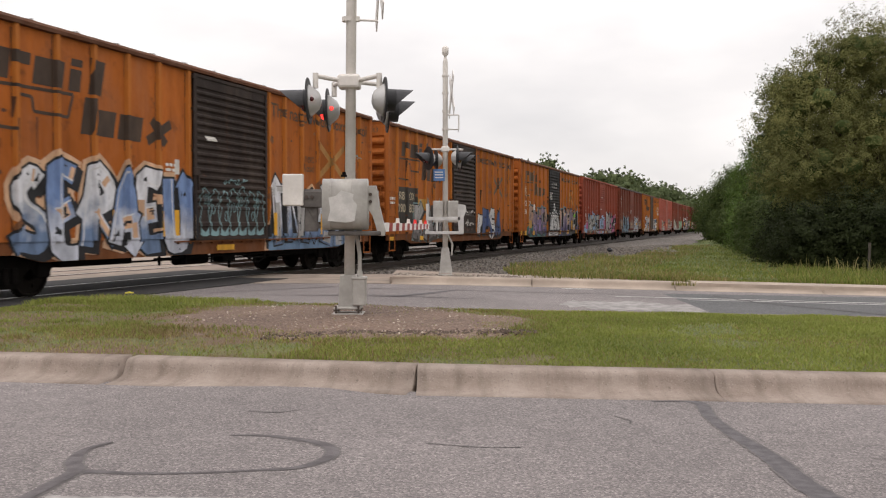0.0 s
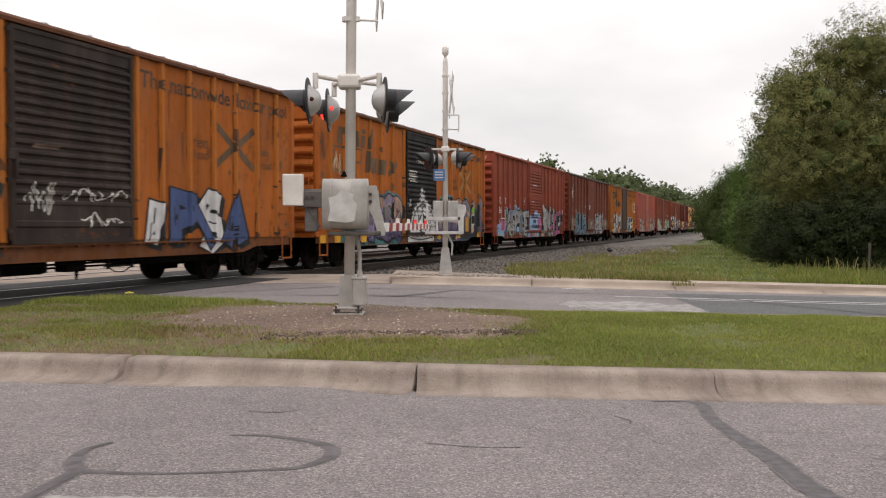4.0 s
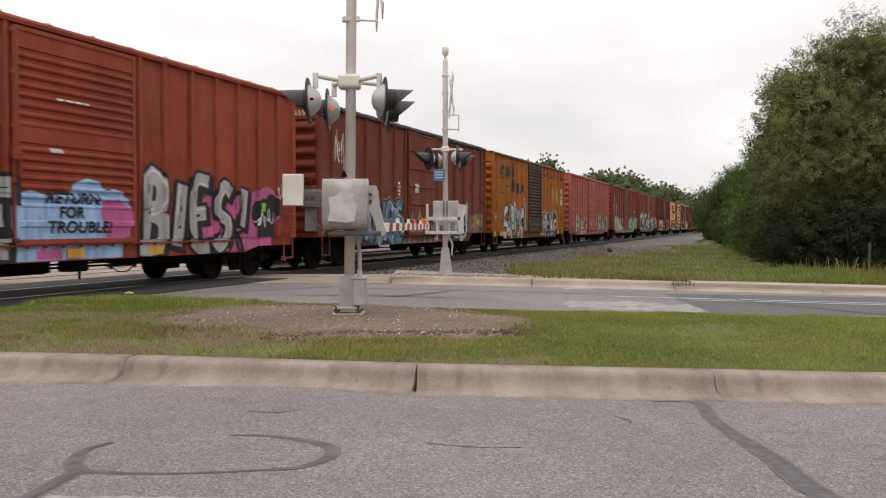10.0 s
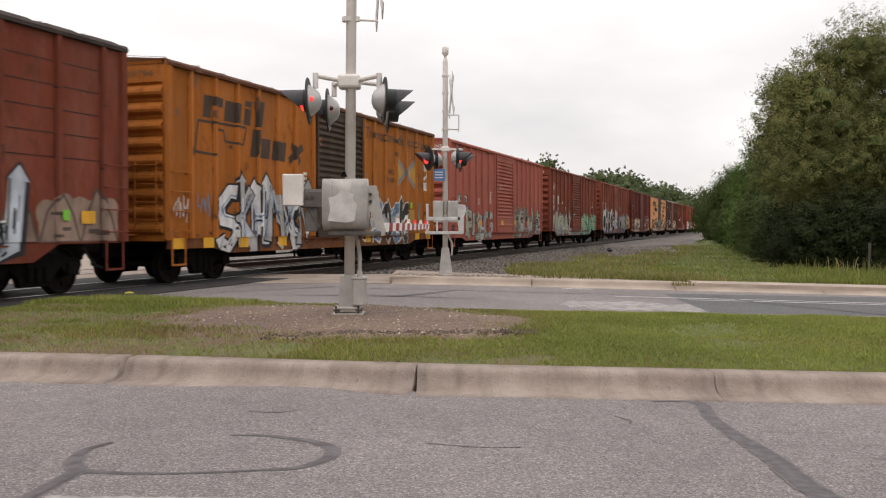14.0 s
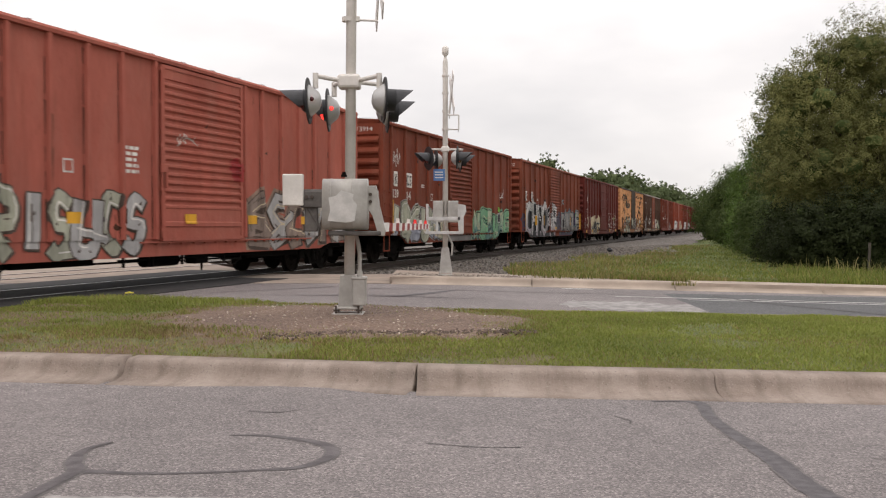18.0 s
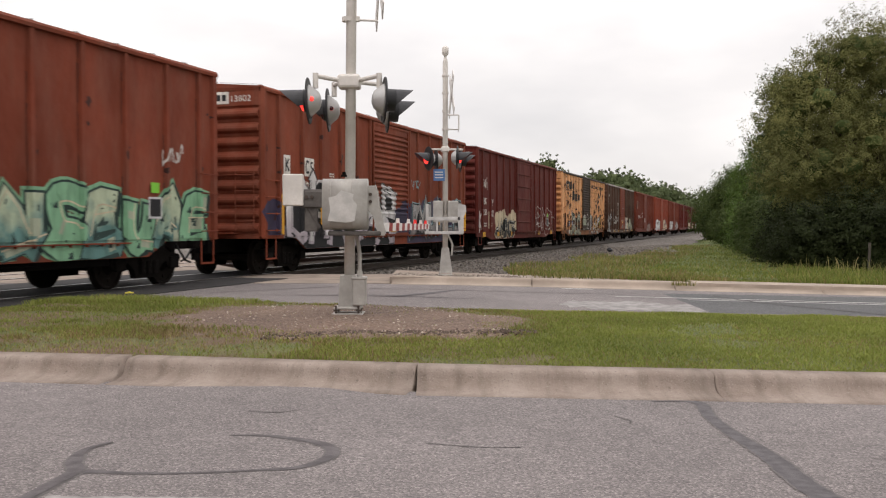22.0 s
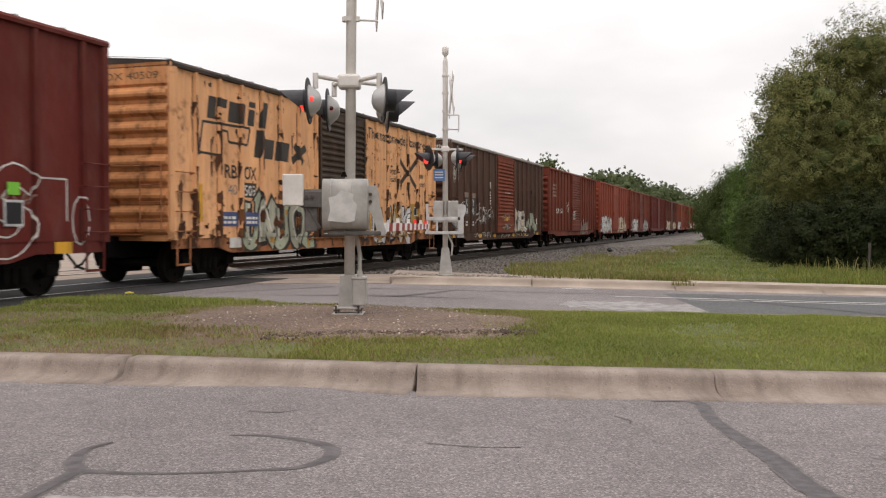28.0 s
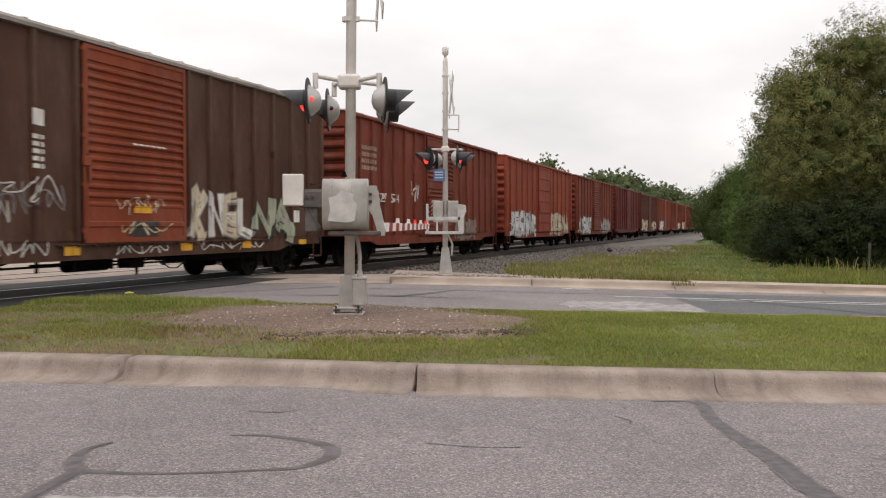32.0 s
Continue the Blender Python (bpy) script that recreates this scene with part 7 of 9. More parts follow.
    letter(c, "522", 2.18, 2.66, 1.62, 0.27, S_STENCIL, bold=0.01)
    bars(c, 1.15, 1.6, 1.18, 1.38, 2, S_STENCIL, 11)
    bars(c, 2.1, 2.5, 1.18, 1.38, 2, S_ROSE, 12)
    scribble(c, S_STENCIL, 0.85, 1.6, 2.75, 3.35, 111, 0.03, 7)
    decal(c, "graffiti_base", S_CREAM, cloud(3.0, 6.4, 0.95, 1.95, 112, 6) + rect(1.85, 1.97, 1.1, 1.85), 0.004, "cream sprayed ground")
    throwup(c, "AMBUS", 3.0, 6.5, 0.63, 1.6, S_BLACK, S_CREAM, 113, None, S_WHITE, 0.40, lift=0.008)
    decal(c, "graffiti_star", S_STENCIL, stroke([(0.25, 1.1), (0.65, 1.7)], 0.12) + stroke([(0.25, 1.7), (0.65, 1.1)], 0.12) + stroke([(0.45, 0.95), (0.45, 1.8)], 0.10), 0.006)
    hollow_letters(c, "PAS", 11.0, 14.4, 0.66, 2.28, S_STENCIL, 151)
    decal(c, "tag_line", S_STENCIL, stroke([(14.45, 2.0), (15.1, 2.0), (15.1, 1.3)], 0.03) + stroke([(15.45 + 0.22 * math.cos(a * 0.6), 1.3 + 0.42 * math.sin(a * 0.6)) for a in range(11)], 0.03), 0.006)
    scribble(c, S_STENCIL, 11.2, 12.4, 1.1, 1.45, 152, 0.03, 9)
    scribble(c, S_ROSE, 13.6, 14.3, 1.5, 1.8, 153, 0.03, 5)
    yard_label(c, 13.65, 1.20)
    reflectors(c, [0.95, 3.3, 5.6, 11.6, 14.8], 0.74, 0.42, 0.20)
    # L: pale yellow
    c = car_l
    rail_emblem(c, S_PANEL)
    letter(c, "RB", 2.00, 2.50, 2.27, 0.29, S_PANEL, bold=0.014)
    letter(c, "OX", 2.84, 3.36, 2.27, 0.29, S_PANEL, bold=0.014)
    letter(c, "40", 2.14, 2.52, 1.90, 0.24, S_GREY)
    letter(c, "509", 2.84, 3.34, 1.90, 0.24, S_STENCIL, 0.009)
    plate(c, 2.80, 3.38, 1.86, 2.20, S_PANEL, "patch", 0.006)
    plate(c, 1.82, 2.56, 1.20, 1.52, S_NAVY, "placard")
    plate(c, 2.80, 3.45, 1.20, 1.52, S_NAVY, "placard", 0.03)
    bars(c, 1.95, 2.45, 1.26, 1.46, 2, S_STENCIL, 21, 0.012)
    bars(c, 2.88, 3.38, 1.26, 1.46, 2, S_STENCIL, 22, 0.034)
    throwup(c, "UNUOL", 2.75, 6.50, 0.62, 1.92, S_GREEN, S_PANEL, 121, None, S_STENCIL, 0.34, second=S_SAGE, tint=S_OCHRE, wild=0.5, curve=True, edge=0.12)
    plate(c, 2.2, 2.7, 0.72, 0.95, S_STENCIL, "placard", 0.02)
    wedge = [(6.85, 1.25), (8.2, 1.25), (8.15, 1.5), (7.85, 1.85), (7.45, 1.95), (7.05, 1.75), (6.9, 1.5)]
    decal(c, "graffiti_base", S_GREEN, blob(wedge), 0.004, "grey-green sprayed shape on the door")
    decal(c, "tag_line", S_STENCIL, stroke(wedge[2:] + wedge[:1], 0.045) + stroke([(6.9, 1.0), (8.0, 0.98), (8.4, 1.15)], 0.03), 0.008, "pale sprayed outline")
    decal(c, "tag_line", S_STENCIL, stroke([(8.82 + 0.42 * math.cos(a * 0.45), 1.62 + 0.38 * math.sin(a * 0.45)) for a in range(15)], 0.04) + stroke([(8.65, 1.7), (8.78, 1.62)], 0.05) + stroke([(8.9, 1.65), (9.05, 1.72)], 0.05) + stroke([(8.65, 1.4), (8.85, 1.33), (9.05, 1.44)], 0.04) + stroke([(8.4, 1.3), (8.5, 1.05), (9.2, 1.0)], 0.03), 0.008, "pale sprayed round")
    pool_motto(c, S_PANEL, S_BROWN)
    throwup(c, "NIAMK", 9.80, 13.6, 0.64, 1.98, S_WHITE, S_BLACK, 123, None, None, 0.33, second=S_CREAM, tint=S_OCHRE, wild=0.6, cuts=3)
    plate(c, 13.6, 14.5, 1.0, 1.95, S_OCHRE, "patch", 0.006)
    plate(c, 14.0, 14.3, 1.55, 1.85, S_WHITE, "yard_label", 0.010)
    plate(c, 14.03, 14.27, 1.58, 1.82, S_BLACK, "label_field", 0.013)
    plate(c, 14.05, 14.25, 1.28, 1.45, S_LIME, "lime_label", 0.010)
    plate(c, 0.95, 1.10, 1.30, 2.10, S_AMBER, "reflector", 0.02)
    # M: dark brown, orange-red door
    c = car_m
    plate(c, 1.72, 2.4, 1.60, 2.35, S_PANEL, "number_panel", 0.004)
    plate(c, 2.72, 3.4, 1.60, 2.35, S_PANEL, "number_panel", 0.004)
    letter(c, "BK", 1.84, 2.26, 2.02, 0.26, S_STENCIL, bold=0.01)
    letter(c, "TY", 2.76, 3.16, 2.02, 0.26, S_STENCIL, bold=0.01)
    letter(c, "154", 1.82, 2.30, 1.68, 0.26, S_STENCIL, bold=0.01)
    letter(c, "076", 2.70, 3.20, 1.68, 0.26, S_STENCIL, bold=0.01)
    plate(c, 1.72, 2.4, 2.36, 2.56, S_ROSE, "patch", 0.004)
    plate(c, 2.72, 3.4, 2.36, 2.56, S_ROSE, "patch", 0.004)
    bars(c, 1.8, 2.3, 1.22, 1.45, 2, S_STENCIL, 13)
    bars(c, 2.75, 3.2, 1.22, 1.45, 2, S_STENCIL, 14)
    throwup(c, "SE", 0.10, 1.75, 0.64, 2.12, S_SILVER, S_PANEL, 131, S_STENCIL, S_WHITE, 0.30, wild=0.5, cuts=4, halo=0.16)
    scribble(c, S_STENCIL, 3.5, 5.0, 1.2, 1.7, 145, 0.05, 9)
    scribble(c, S_GREY, 4.4, 6.3, 1.3, 2.0, 146, 0.05, 10)
    scribble(c, S_STENCIL, 0.35, 0.8, 2.75, 3.75, 132, 0.045, 6)
    scribble(c, S_STENCIL, 3.5, 6.0, 1.5, 2.2, 133, 0.05, 7)
    scribble(c, S_STENCIL, 3.4, 5.9, 0.65, 1.0, 134, 0.04, 14)
    plate(c, 5.45, 5.75, 2.85, 3.12, S_STENCIL, "placard", 0.008, "white paper placard")
    bars(c, 5.45, 5.75, 2.15, 2.75, 5, S_STENCIL, 15)
    bars(c, 8.0, 9.0, 2.72, 2.78, 1, S_STENCIL, 16)
    scribble(c, S_CREAM, 7.6, 9.0, 1.4, 1.85, 135, 0.04, 7)
    scribble(c, S_CREAM, 7.7, 9.1, 1.0, 1.3, 136, 0.035, 5)
    plate(c, 8.0, 8.55, 1.45, 1.58, S_AMBER, "reflector", 0.02)
    plate(c, 7.95, 8.75, 1.0, 1.3, S_PANEL, "placard", 0.004)
    throwup(c, "KNEL", 9.92, 12.4, 0.90, 1.98, S_CREAM, S_GREY, 137, None, S_WHITE, 0.34, second=S_STENCIL, wild=0.5, edge=0.05, depth=0.04)
    throwup(c, "NA", 12.5, 14.35, 0.90, 2.0, S_GREEN, S_PANEL, 138, None, None, 0.34, wild=0.5, tint=S_SAGE)
    scribble(c, S_STENCIL, 7.6, 9.2, 0.66, 0.85, 139, 0.04, 10)
    scribble(c, S_STENCIL, 10.5, 13.0, 0.66, 0.90, 140, 0.04, 10)
    plate(c, 14.5, 14.8, 1.3, 1.6, S_STENCIL, "yard_label", 0.02)
    reflectors(c, [0.15, 3.9, 6.2, 9.6, 12.0, 14.8], 0.70, 0.40, 0.16)
    # N and O, and the farther cars: less to tell
    c = car_n
    letter(c, "527", 2.2, 3.0, 1.95, 0.28, S_STENCIL, bold=0.01)
    letter(c, "574", 3.4, 4.1, 1.95, 0.28, S_STENCIL, bold=0.01)
    bars(c, 1.0, 2.2, 2.9, 3.7, 4, S_ROSE, 17)
    bars(c, 7.2, 8.0, 1.6, 2.2, 4, S_STENCIL, 18)
    scribble(c, S_STENCIL, 5.3, 6.0, 2.0, 2.9, 141, 0.04, 6)
    throwup(c, "AESK", 9.95, 13.0, 0.7, 1.6, S_ROSE, S_GREY, 142)
    throwup(car_o, "BESMAR", 0.8, 6.2, 0.65, 2.0, S_WHITE, S_GREY, 143, None, None, 0.34, wild=0.5)
    throwup(car_o, "DESMA", 10.0, 15.2, 0.65, 2.0, S_CREAM, S_GREY, 144, None, None, 0.34)
    for k, (c, s) in enumerate(CARS[14:20]):
        if k % 3 != 1:
            throwup(c, "MISAKE"[k % 3:], 0.9, 5.9, 0.66, 1.9, (S_WHITE, S_SILVER, S_CREAM)[k % 3], S_GREY, 150 + k, None, None, 0.34)
        if k % 2 == 0:
            throwup(c, "NOKA", 10.1, 14.6, 0.66, 1.8, (S_SILVER, S_WHITE, S_CREAM)[k % 3], S_GREY, 170 + k, None, None, 0.34)


def paint_ends():
    for c, words, y0, colour in ((car_b, "RBOX 39083", 0.2, S_GHOST), (car_e, "BKTY 156407", 0.1, S_STENCIL), (car_f, "SOU 530351", 0.2, S_STENCIL), (car_g, "RBOX 39794", 0.3, S_GHOST), (car_h, "BKTY 150048", 0.0, S_STENCIL), (car_k, "BKTY 150522", 0.0, S_STENCIL), (car_l, "RBOX 40509", 0.5, S_GHOST), (car_m, "BKTY 154076", 0.0, S_STENCIL), (car_i, "13914", -0.62, S_STENCIL), (car_j, "13802", -0.62, S_STENCIL)):
        end_letter(c, words, y0, -1.15, colour)
    for c in (car_i, car_j):
        bm = bmesh.new()
        box(bm, (-0.012, -0.55, 4.13), (-0.002, 0.02, 4.42))
        part("initial_plate", bm, S_STENCIL, c, "white initials plate")
        bm = bmesh.new()
        for k in range(3):
            box(bm, (-0.016, -0.48 + 0.16 * k, 4.20), (-0.012, -0.37 + 0.16 * k, 4.35))
        part("initial_block", bm, S_BLACK, c)


S_RED_SMEAR = spray("red_smear", (0.32, 0.03, 0.03), 0.3)
paint_cars()
paint_ends()


# ---- crossing signals ----
def glow_mat(name, colour, strength):
    m, t, b = mat_nodes(name)
    b.inputs["Base Color"].default_value = (*colour, 1)
    b.inputs["Emission Color"].default_value = (*colour, 1)
    b.inputs["Emission Strength"].default_value = strength
    b.inputs["Roughness"].default_value = 0.25
    return m


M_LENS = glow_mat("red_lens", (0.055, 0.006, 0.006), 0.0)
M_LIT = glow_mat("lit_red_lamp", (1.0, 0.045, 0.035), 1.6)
M_GATE = glow_mat("gate_lamp_red", (0.50, 0.025, 0.022), 0.5)
M_HOUSING = plain("lamp_housing_grey", (0.46, 0.45, 0.44), 0.4, 0.3, vary=0.12, scale=6, relief=0.05)


def disc_mesh():
    bm = bmesh.new()
    lathe(bm, [(0.0, 0.0), (0.20, 0.0), (0.25, -0.005), (0.26, 0.0), (0.262, 0.012), (0.25, 0.014), (0.0, 0.012)], 36)
    return mesh_of(bm, "background_disc")


def housing_mesh():
    bm = bmesh.new()
    lathe(bm, [(0.0, -0.135), (0.05, -0.132), (0.10, -0.11), (0.175, -0.02), (0.185, 0.0), (0.0, 0.0)], 28)
    return mesh_of(bm, "lamp_housing", True)


def hood_mesh():
    """A scoop-shaped visor: long above, cut away below, narrowing to its lip."""
    bm = bmesh.new()
    n, r0, steps = 22, 0.128, 5
    shells = []
    for r in (r0, r0 - 0.006):
        rows = []
        for j in range(steps + 1):
            row = []
            for i in range(n + 1):
                a = radians(-30 + 240 * i / n)
                reach = 0.03 + 0.29 * max(0.0, 0.5 + 0.5 * math.sin(a)) ** 0.9
                t = reach * j / steps
                k = 1 - 0.06 * (t / 0.34)
                row.append(bm.verts.new((math.cos(a) * r * k, math.sin(a) * r + 0.01 * t, 0.01 + t)))
            rows.append(row)
        for j in range(steps):
            for i in range(n):
                bm.faces.new((rows[j][i], rows[j][i + 1], rows[j + 1][i + 1], rows[j + 1][i]))
        shells.append(rows[-1])
    for i in range(n):
        bm.faces.new((shells[0][i], shells[0][i + 1], shells[1][i + 1], shells[1][i]))
    return mesh_of(bm, "hood")


def lens_mesh(deep):
    bm = bmesh.new()
    lathe(bm, [(0.128, 0.0), (0.130, deep), (0.120, deep + 0.002), (0.118, 0.0)], 28)
    return mesh_of(bm, "lens", True)


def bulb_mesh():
    """A round lamp glass, lit red on one face, dark red on the other; flipping it stands in for flashing."""
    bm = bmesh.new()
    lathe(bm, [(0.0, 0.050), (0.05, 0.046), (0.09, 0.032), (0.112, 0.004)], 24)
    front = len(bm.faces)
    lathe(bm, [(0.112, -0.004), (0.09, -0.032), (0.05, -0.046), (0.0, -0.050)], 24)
    me = mesh_of(bm, "flip_glass", True)
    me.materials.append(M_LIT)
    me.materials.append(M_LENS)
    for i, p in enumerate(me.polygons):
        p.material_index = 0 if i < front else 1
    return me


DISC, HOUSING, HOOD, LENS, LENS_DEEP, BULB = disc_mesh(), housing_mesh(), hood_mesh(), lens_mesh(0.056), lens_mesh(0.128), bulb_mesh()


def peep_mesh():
    """A small two-faced side light: lit on one face, dark on the other; flipping it stands in for flashing."""
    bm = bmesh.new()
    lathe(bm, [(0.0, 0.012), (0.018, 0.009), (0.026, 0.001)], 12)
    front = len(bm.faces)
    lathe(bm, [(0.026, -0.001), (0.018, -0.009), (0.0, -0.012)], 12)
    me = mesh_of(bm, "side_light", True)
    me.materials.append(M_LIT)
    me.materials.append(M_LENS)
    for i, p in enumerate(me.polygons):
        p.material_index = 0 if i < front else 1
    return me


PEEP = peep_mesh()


GLASSES, PEEPS = [], []


def signal_lamp(parent, x, y, z, yaw, pitch=-2, deep=False):
    """One flasher; its face looks along yaw (0 is +x, counter-clockwise)."""
    face = pose(x, y, z) @ Matrix.Rotation(radians(yaw), 4, "Z") @ Matrix.Rotation(radians(90 - pitch), 4, "Y") @ Matrix.Rotation(radians(90), 4, "Z")
    disc = part("signal_lamp", DISC, M_BLACK, parent, "black round backplate with a red lamp", at=face)
    part("lamp_housing", HOUSING, M_HOUSING, disc, "light grey cast housing")
    part("hood", HOOD, M_HOOD, disc)
    part("lens_rim", LENS_DEEP if deep else LENS, M_BLACK, disc)
    glass = part("flip_glass", BULB, M_LIT, disc, "red lamp glass with one glowing face, flipped to stand in for flashing", at=pose(0, -0.01, 0.055))
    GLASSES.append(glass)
    return disc


M_PALE = plain("weathered_white_paint", (0.50, 0.485, 0.465), 0.6, vary=0.25, scale=5, grain=30)
M_TORN = plain("torn_sticker", (0.52, 0.50, 0.475), 0.6, vary=0.2, scale=9)


def near_signal():
    sig = thing("crossing_signal", "tall grey crossing signal mast with a lowered gate mechanism", "railway signal", at=pose(-1.12, 10.98, 0.185))
    bm = bmesh.new()
    box(bm, (-0.17, -0.17, 0.0), (0.19, 0.19, 0.03), 0.006)
    part("base_plate", bm, M_CASE, sig)
    for x in (-0.12, 0.14):
        for y in (-0.13, 0.14):
            bm = bmesh.new()
            tube(bm, (x, y, 0.02), (x, y, 0.12), 0.014, 8)
            tube(bm, (x, y, 0.055), (x, y, 0.075), 0.03, 6)
            part("anchor_bolt", bm, M_RAIL, sig)
    bm = bmesh.new()
    box(bm, (-0.15, -0.14, 0.075), (0.17, 0.16, 0.105), 0.008)
    pts = [(-0.10, 0.10), (-0.075, 0.47), (0.11, 0.47), (0.13, 0.10)]
    extrude_outline(bm, pts, lambda u, v, w: (u, w - 0.10, v), 0.21)
    part("base_casting", bm, M_CASE, sig)
    bm = bmesh.new()
    box(bm, (0.07, -0.16, 0.12), (0.225, 0.02, 0.44), 0.015, 2)
    box(bm, (0.06, -0.17, 0.42), (0.235, 0.03, 0.455), 0.008)
    part("junction_box", bm, M_CASE, sig)
    bm = bmesh.new()
    lathe(bm, [(0.0, 0.40), (0.061, 0.40), (0.060, 5.35), (0.05, 5.38), (0.0, 5.38)], 28)
    part("pole", bm, M_MAST, sig, at=pose(0.02, 0, 0, 0, 0.55, 0), smooth=True)
    bm = bmesh.new()
    pts = [Vector((0.15, -0.07, 0.44)), Vector((0.15, -0.07, 0.72)), Vector((0.13, -0.07, 0.86)), Vector((0.10, -0.1, 0.98))]
    for a, b in zip(pts, pts[1:]):
        tube(bm, a, b, 0.024, 10)
    tube(bm, (0.15, -0.07, 0.44), (0.15, -0.07, 0.52), 0.034, 10)
    part("conduit", bm, M_CASE, sig)
    bm = bmesh.new()
    pts = []
    for i in range(24):
        a = 2 * math.pi * i / 24
        c, s = math.cos(a), math.sin(a)
        pts.append((math.copysign(abs(c) ** 0.55, c) * 0.185 - 0.30, math.copysign(abs(s) ** 0.55, s) * 0.290 + 1.29))
    extrude_outline(bm, pts, lambda u, v, w: (w - 0.235, u, v), 0.50)
    bmesh.ops.bevel(bm, geom=[e for e in bm.edges if len(e.link_faces) == 2 and abs(e.link_faces[0].normal.x - e.link_faces[1].normal.x) > 0.5], offset=0.11, segments=5, affect="EDGES")
    case = part("mechanism_case", bm, M_CASE, sig, "rounded light grey gate mechanism case", smooth=True)
    for x in (-0.145, 0.095):
        bm = bmesh.new()
        grown = [((u + 0.30) * 1.012 - 0.30, (v - 1.30) * 1.012 + 1.30) for u, v in pts]
        extrude_outline(bm, grown, lambda u, v, w: (x + w, u, v), 0.012)
        part("seam_band", bm, M_CASE, case)
    bm = bmesh.new()
    tube(bm, (0.0, -0.34, 1.60), (0.0, -0.34, 1.655), 0.02, 8)
    box(bm, (-0.03, -0.37, 1.60), (0.03, -0.31, 1.625))
    part("latch", bm, M_TRUCK, case)
    bm = bmesh.new()
    extrude_outline(bm, [(-0.21, 1.10), (0.0, 1.08), (0.09, 1.10), (0.12, 1.28), (0.07, 1.34), (0.08, 1.40), (-0.06, 1.44), (-0.12, 1.38), (-0.20, 1.36), (-0.18, 1.22)], lambda u, v, w: (u + 0.04, w - 0.4885, v), 0.004)
    part("label_plate", bm, M_TORN, case, "torn pale sticker on the case")
    bm = bmesh.new()
    box(bm, (-0.18, -0.40, 0.935), (0.42, 0.05, 0.985), 0.012)
    part("tray", bm, M_IRON, sig)
    bm = bmesh.new()
    extrude_outline(bm, [(0.22, 1.50), (0.37, 1.50), (0.395, 1.28), (0.47, 0.99), (0.46, 0.93), (0.385, 0.93), (0.33, 1.16), (0.29, 1.22), (0.23, 1.22)], lambda u, v, w: (u, w - 0.36, v), 0.05)
    bmesh.ops.bevel(bm, geom=list(bm.edges), offset=0.008, segments=1, affect="EDGES")
    part("gate_bracket", bm, M_CASE, sig, "pale grey cast arm bracket")
    bm = bmesh.new()
    extrude_outline(bm, [(0.25, 1.46), (0.36, 1.46), (0.38, 1.28), (0.45, 0.99), (0.40, 0.95), (0.33, 1.16)], lambda u, v, w: (u, w + 0.02, v), 0.05)
    part("gate_bracket", bm, M_CASE, sig)
    for z in (1.40, 1.32):
        bm = bmesh.new()
        tube(bm, (0.30, -0.38, z), (0.30, 0.08, z), 0.02, 8)
        part("bolt", bm, M_RAIL, sig)
    bm = bmesh.new()
    tube(bm, (-0.45, -0.2, 1.34), (0.33, -0.2, 1.34), 0.035, 10)
    part("shaft", bm, M_IRON, sig)
    bm = bmesh.new()
    box(bm, (-0.49, -0.37, 1.25), (-0.24, -0.33, 1.44), 0.01)
    box(bm, (-0.47, -0.35, 1.30), (-0.24, -0.05, 1.46), 0.015)
    part("counterweight_arm", bm, M_IRON, sig, "grey counterweight arm")
    bm = bmesh.new()
    box(bm, (-0.69, -0.40, 1.27), (-0.455, -0.33, 1.63), 0.012)
    part("counterweight", bm, M_MAST, sig, "pale grey counterweight plate")
    bm = bmesh.new()
    box(bm, (-0.54, 0.02, 1.26), (-0.30, 0.09, 1.46), 0.012)
    part("counterweight", bm, M_CASE, sig)
    bm = bmesh.new()
    box(bm, (-0.45, -0.34, 0.98), (-0.30, -0.28, 1.30), 0.01)
    tube(bm, (-0.44, -0.33, 1.30), (-0.28, -0.33, 1.02), 0.02, 8)
    part("linkage", bm, M_IRON, sig)
    for x in (-0.42, -0.36):
        bm = bmesh.new()
        tube(bm, (x, -0.39, 1.37), (x, -0.36, 1.37), 0.022, 6)
        part("bolt", bm, M_RAIL, sig)
    # lamp arms
    bm = bmesh.new()
    box(bm, (-0.10, -0.12, 2.64), (0.16, 0.12, 2.80), 0.03, 2)
    part("arm_hub", bm, M_MAST, sig)
    for x1, y1 in ((-0.32, -0.34), (-0.19, 0.36), (0.40, -0.34), (0.39, 0.36)):
        bm = bmesh.new()
        sx = -0.08 if x1 < 0 else 0.14
        tube(bm, (sx, y1 * 0.2, 2.73), (x1, y1, 2.74), 0.026, 10)
        tube(bm, (x1, y1, 2.77), (x1, y1, 2.60), 0.032, 10)
        part("lamp_arm", bm, M_MAST, sig)
    lamps = [signal_lamp(sig, -0.39, -0.35, 2.455, 180), signal_lamp(sig, -0.26, 0.37, 2.44, 181), signal_lamp(sig, 0.45, -0.35, 2.465, 11, -2, True), signal_lamp(sig, 0.45, 0.37, 2.43, 9, -2, True)]
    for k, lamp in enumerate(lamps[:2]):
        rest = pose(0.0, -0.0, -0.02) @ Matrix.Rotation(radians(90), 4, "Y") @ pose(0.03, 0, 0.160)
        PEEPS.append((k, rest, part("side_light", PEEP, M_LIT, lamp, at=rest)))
    # crossbuck, seen edge on
    bm = bmesh.new()
    lathe(bm, [(0.067, 3.42), (0.076, 3.42), (0.076, 3.47), (0.067, 3.47)], 20, Matrix.Translation((0.02, 0, 0)))
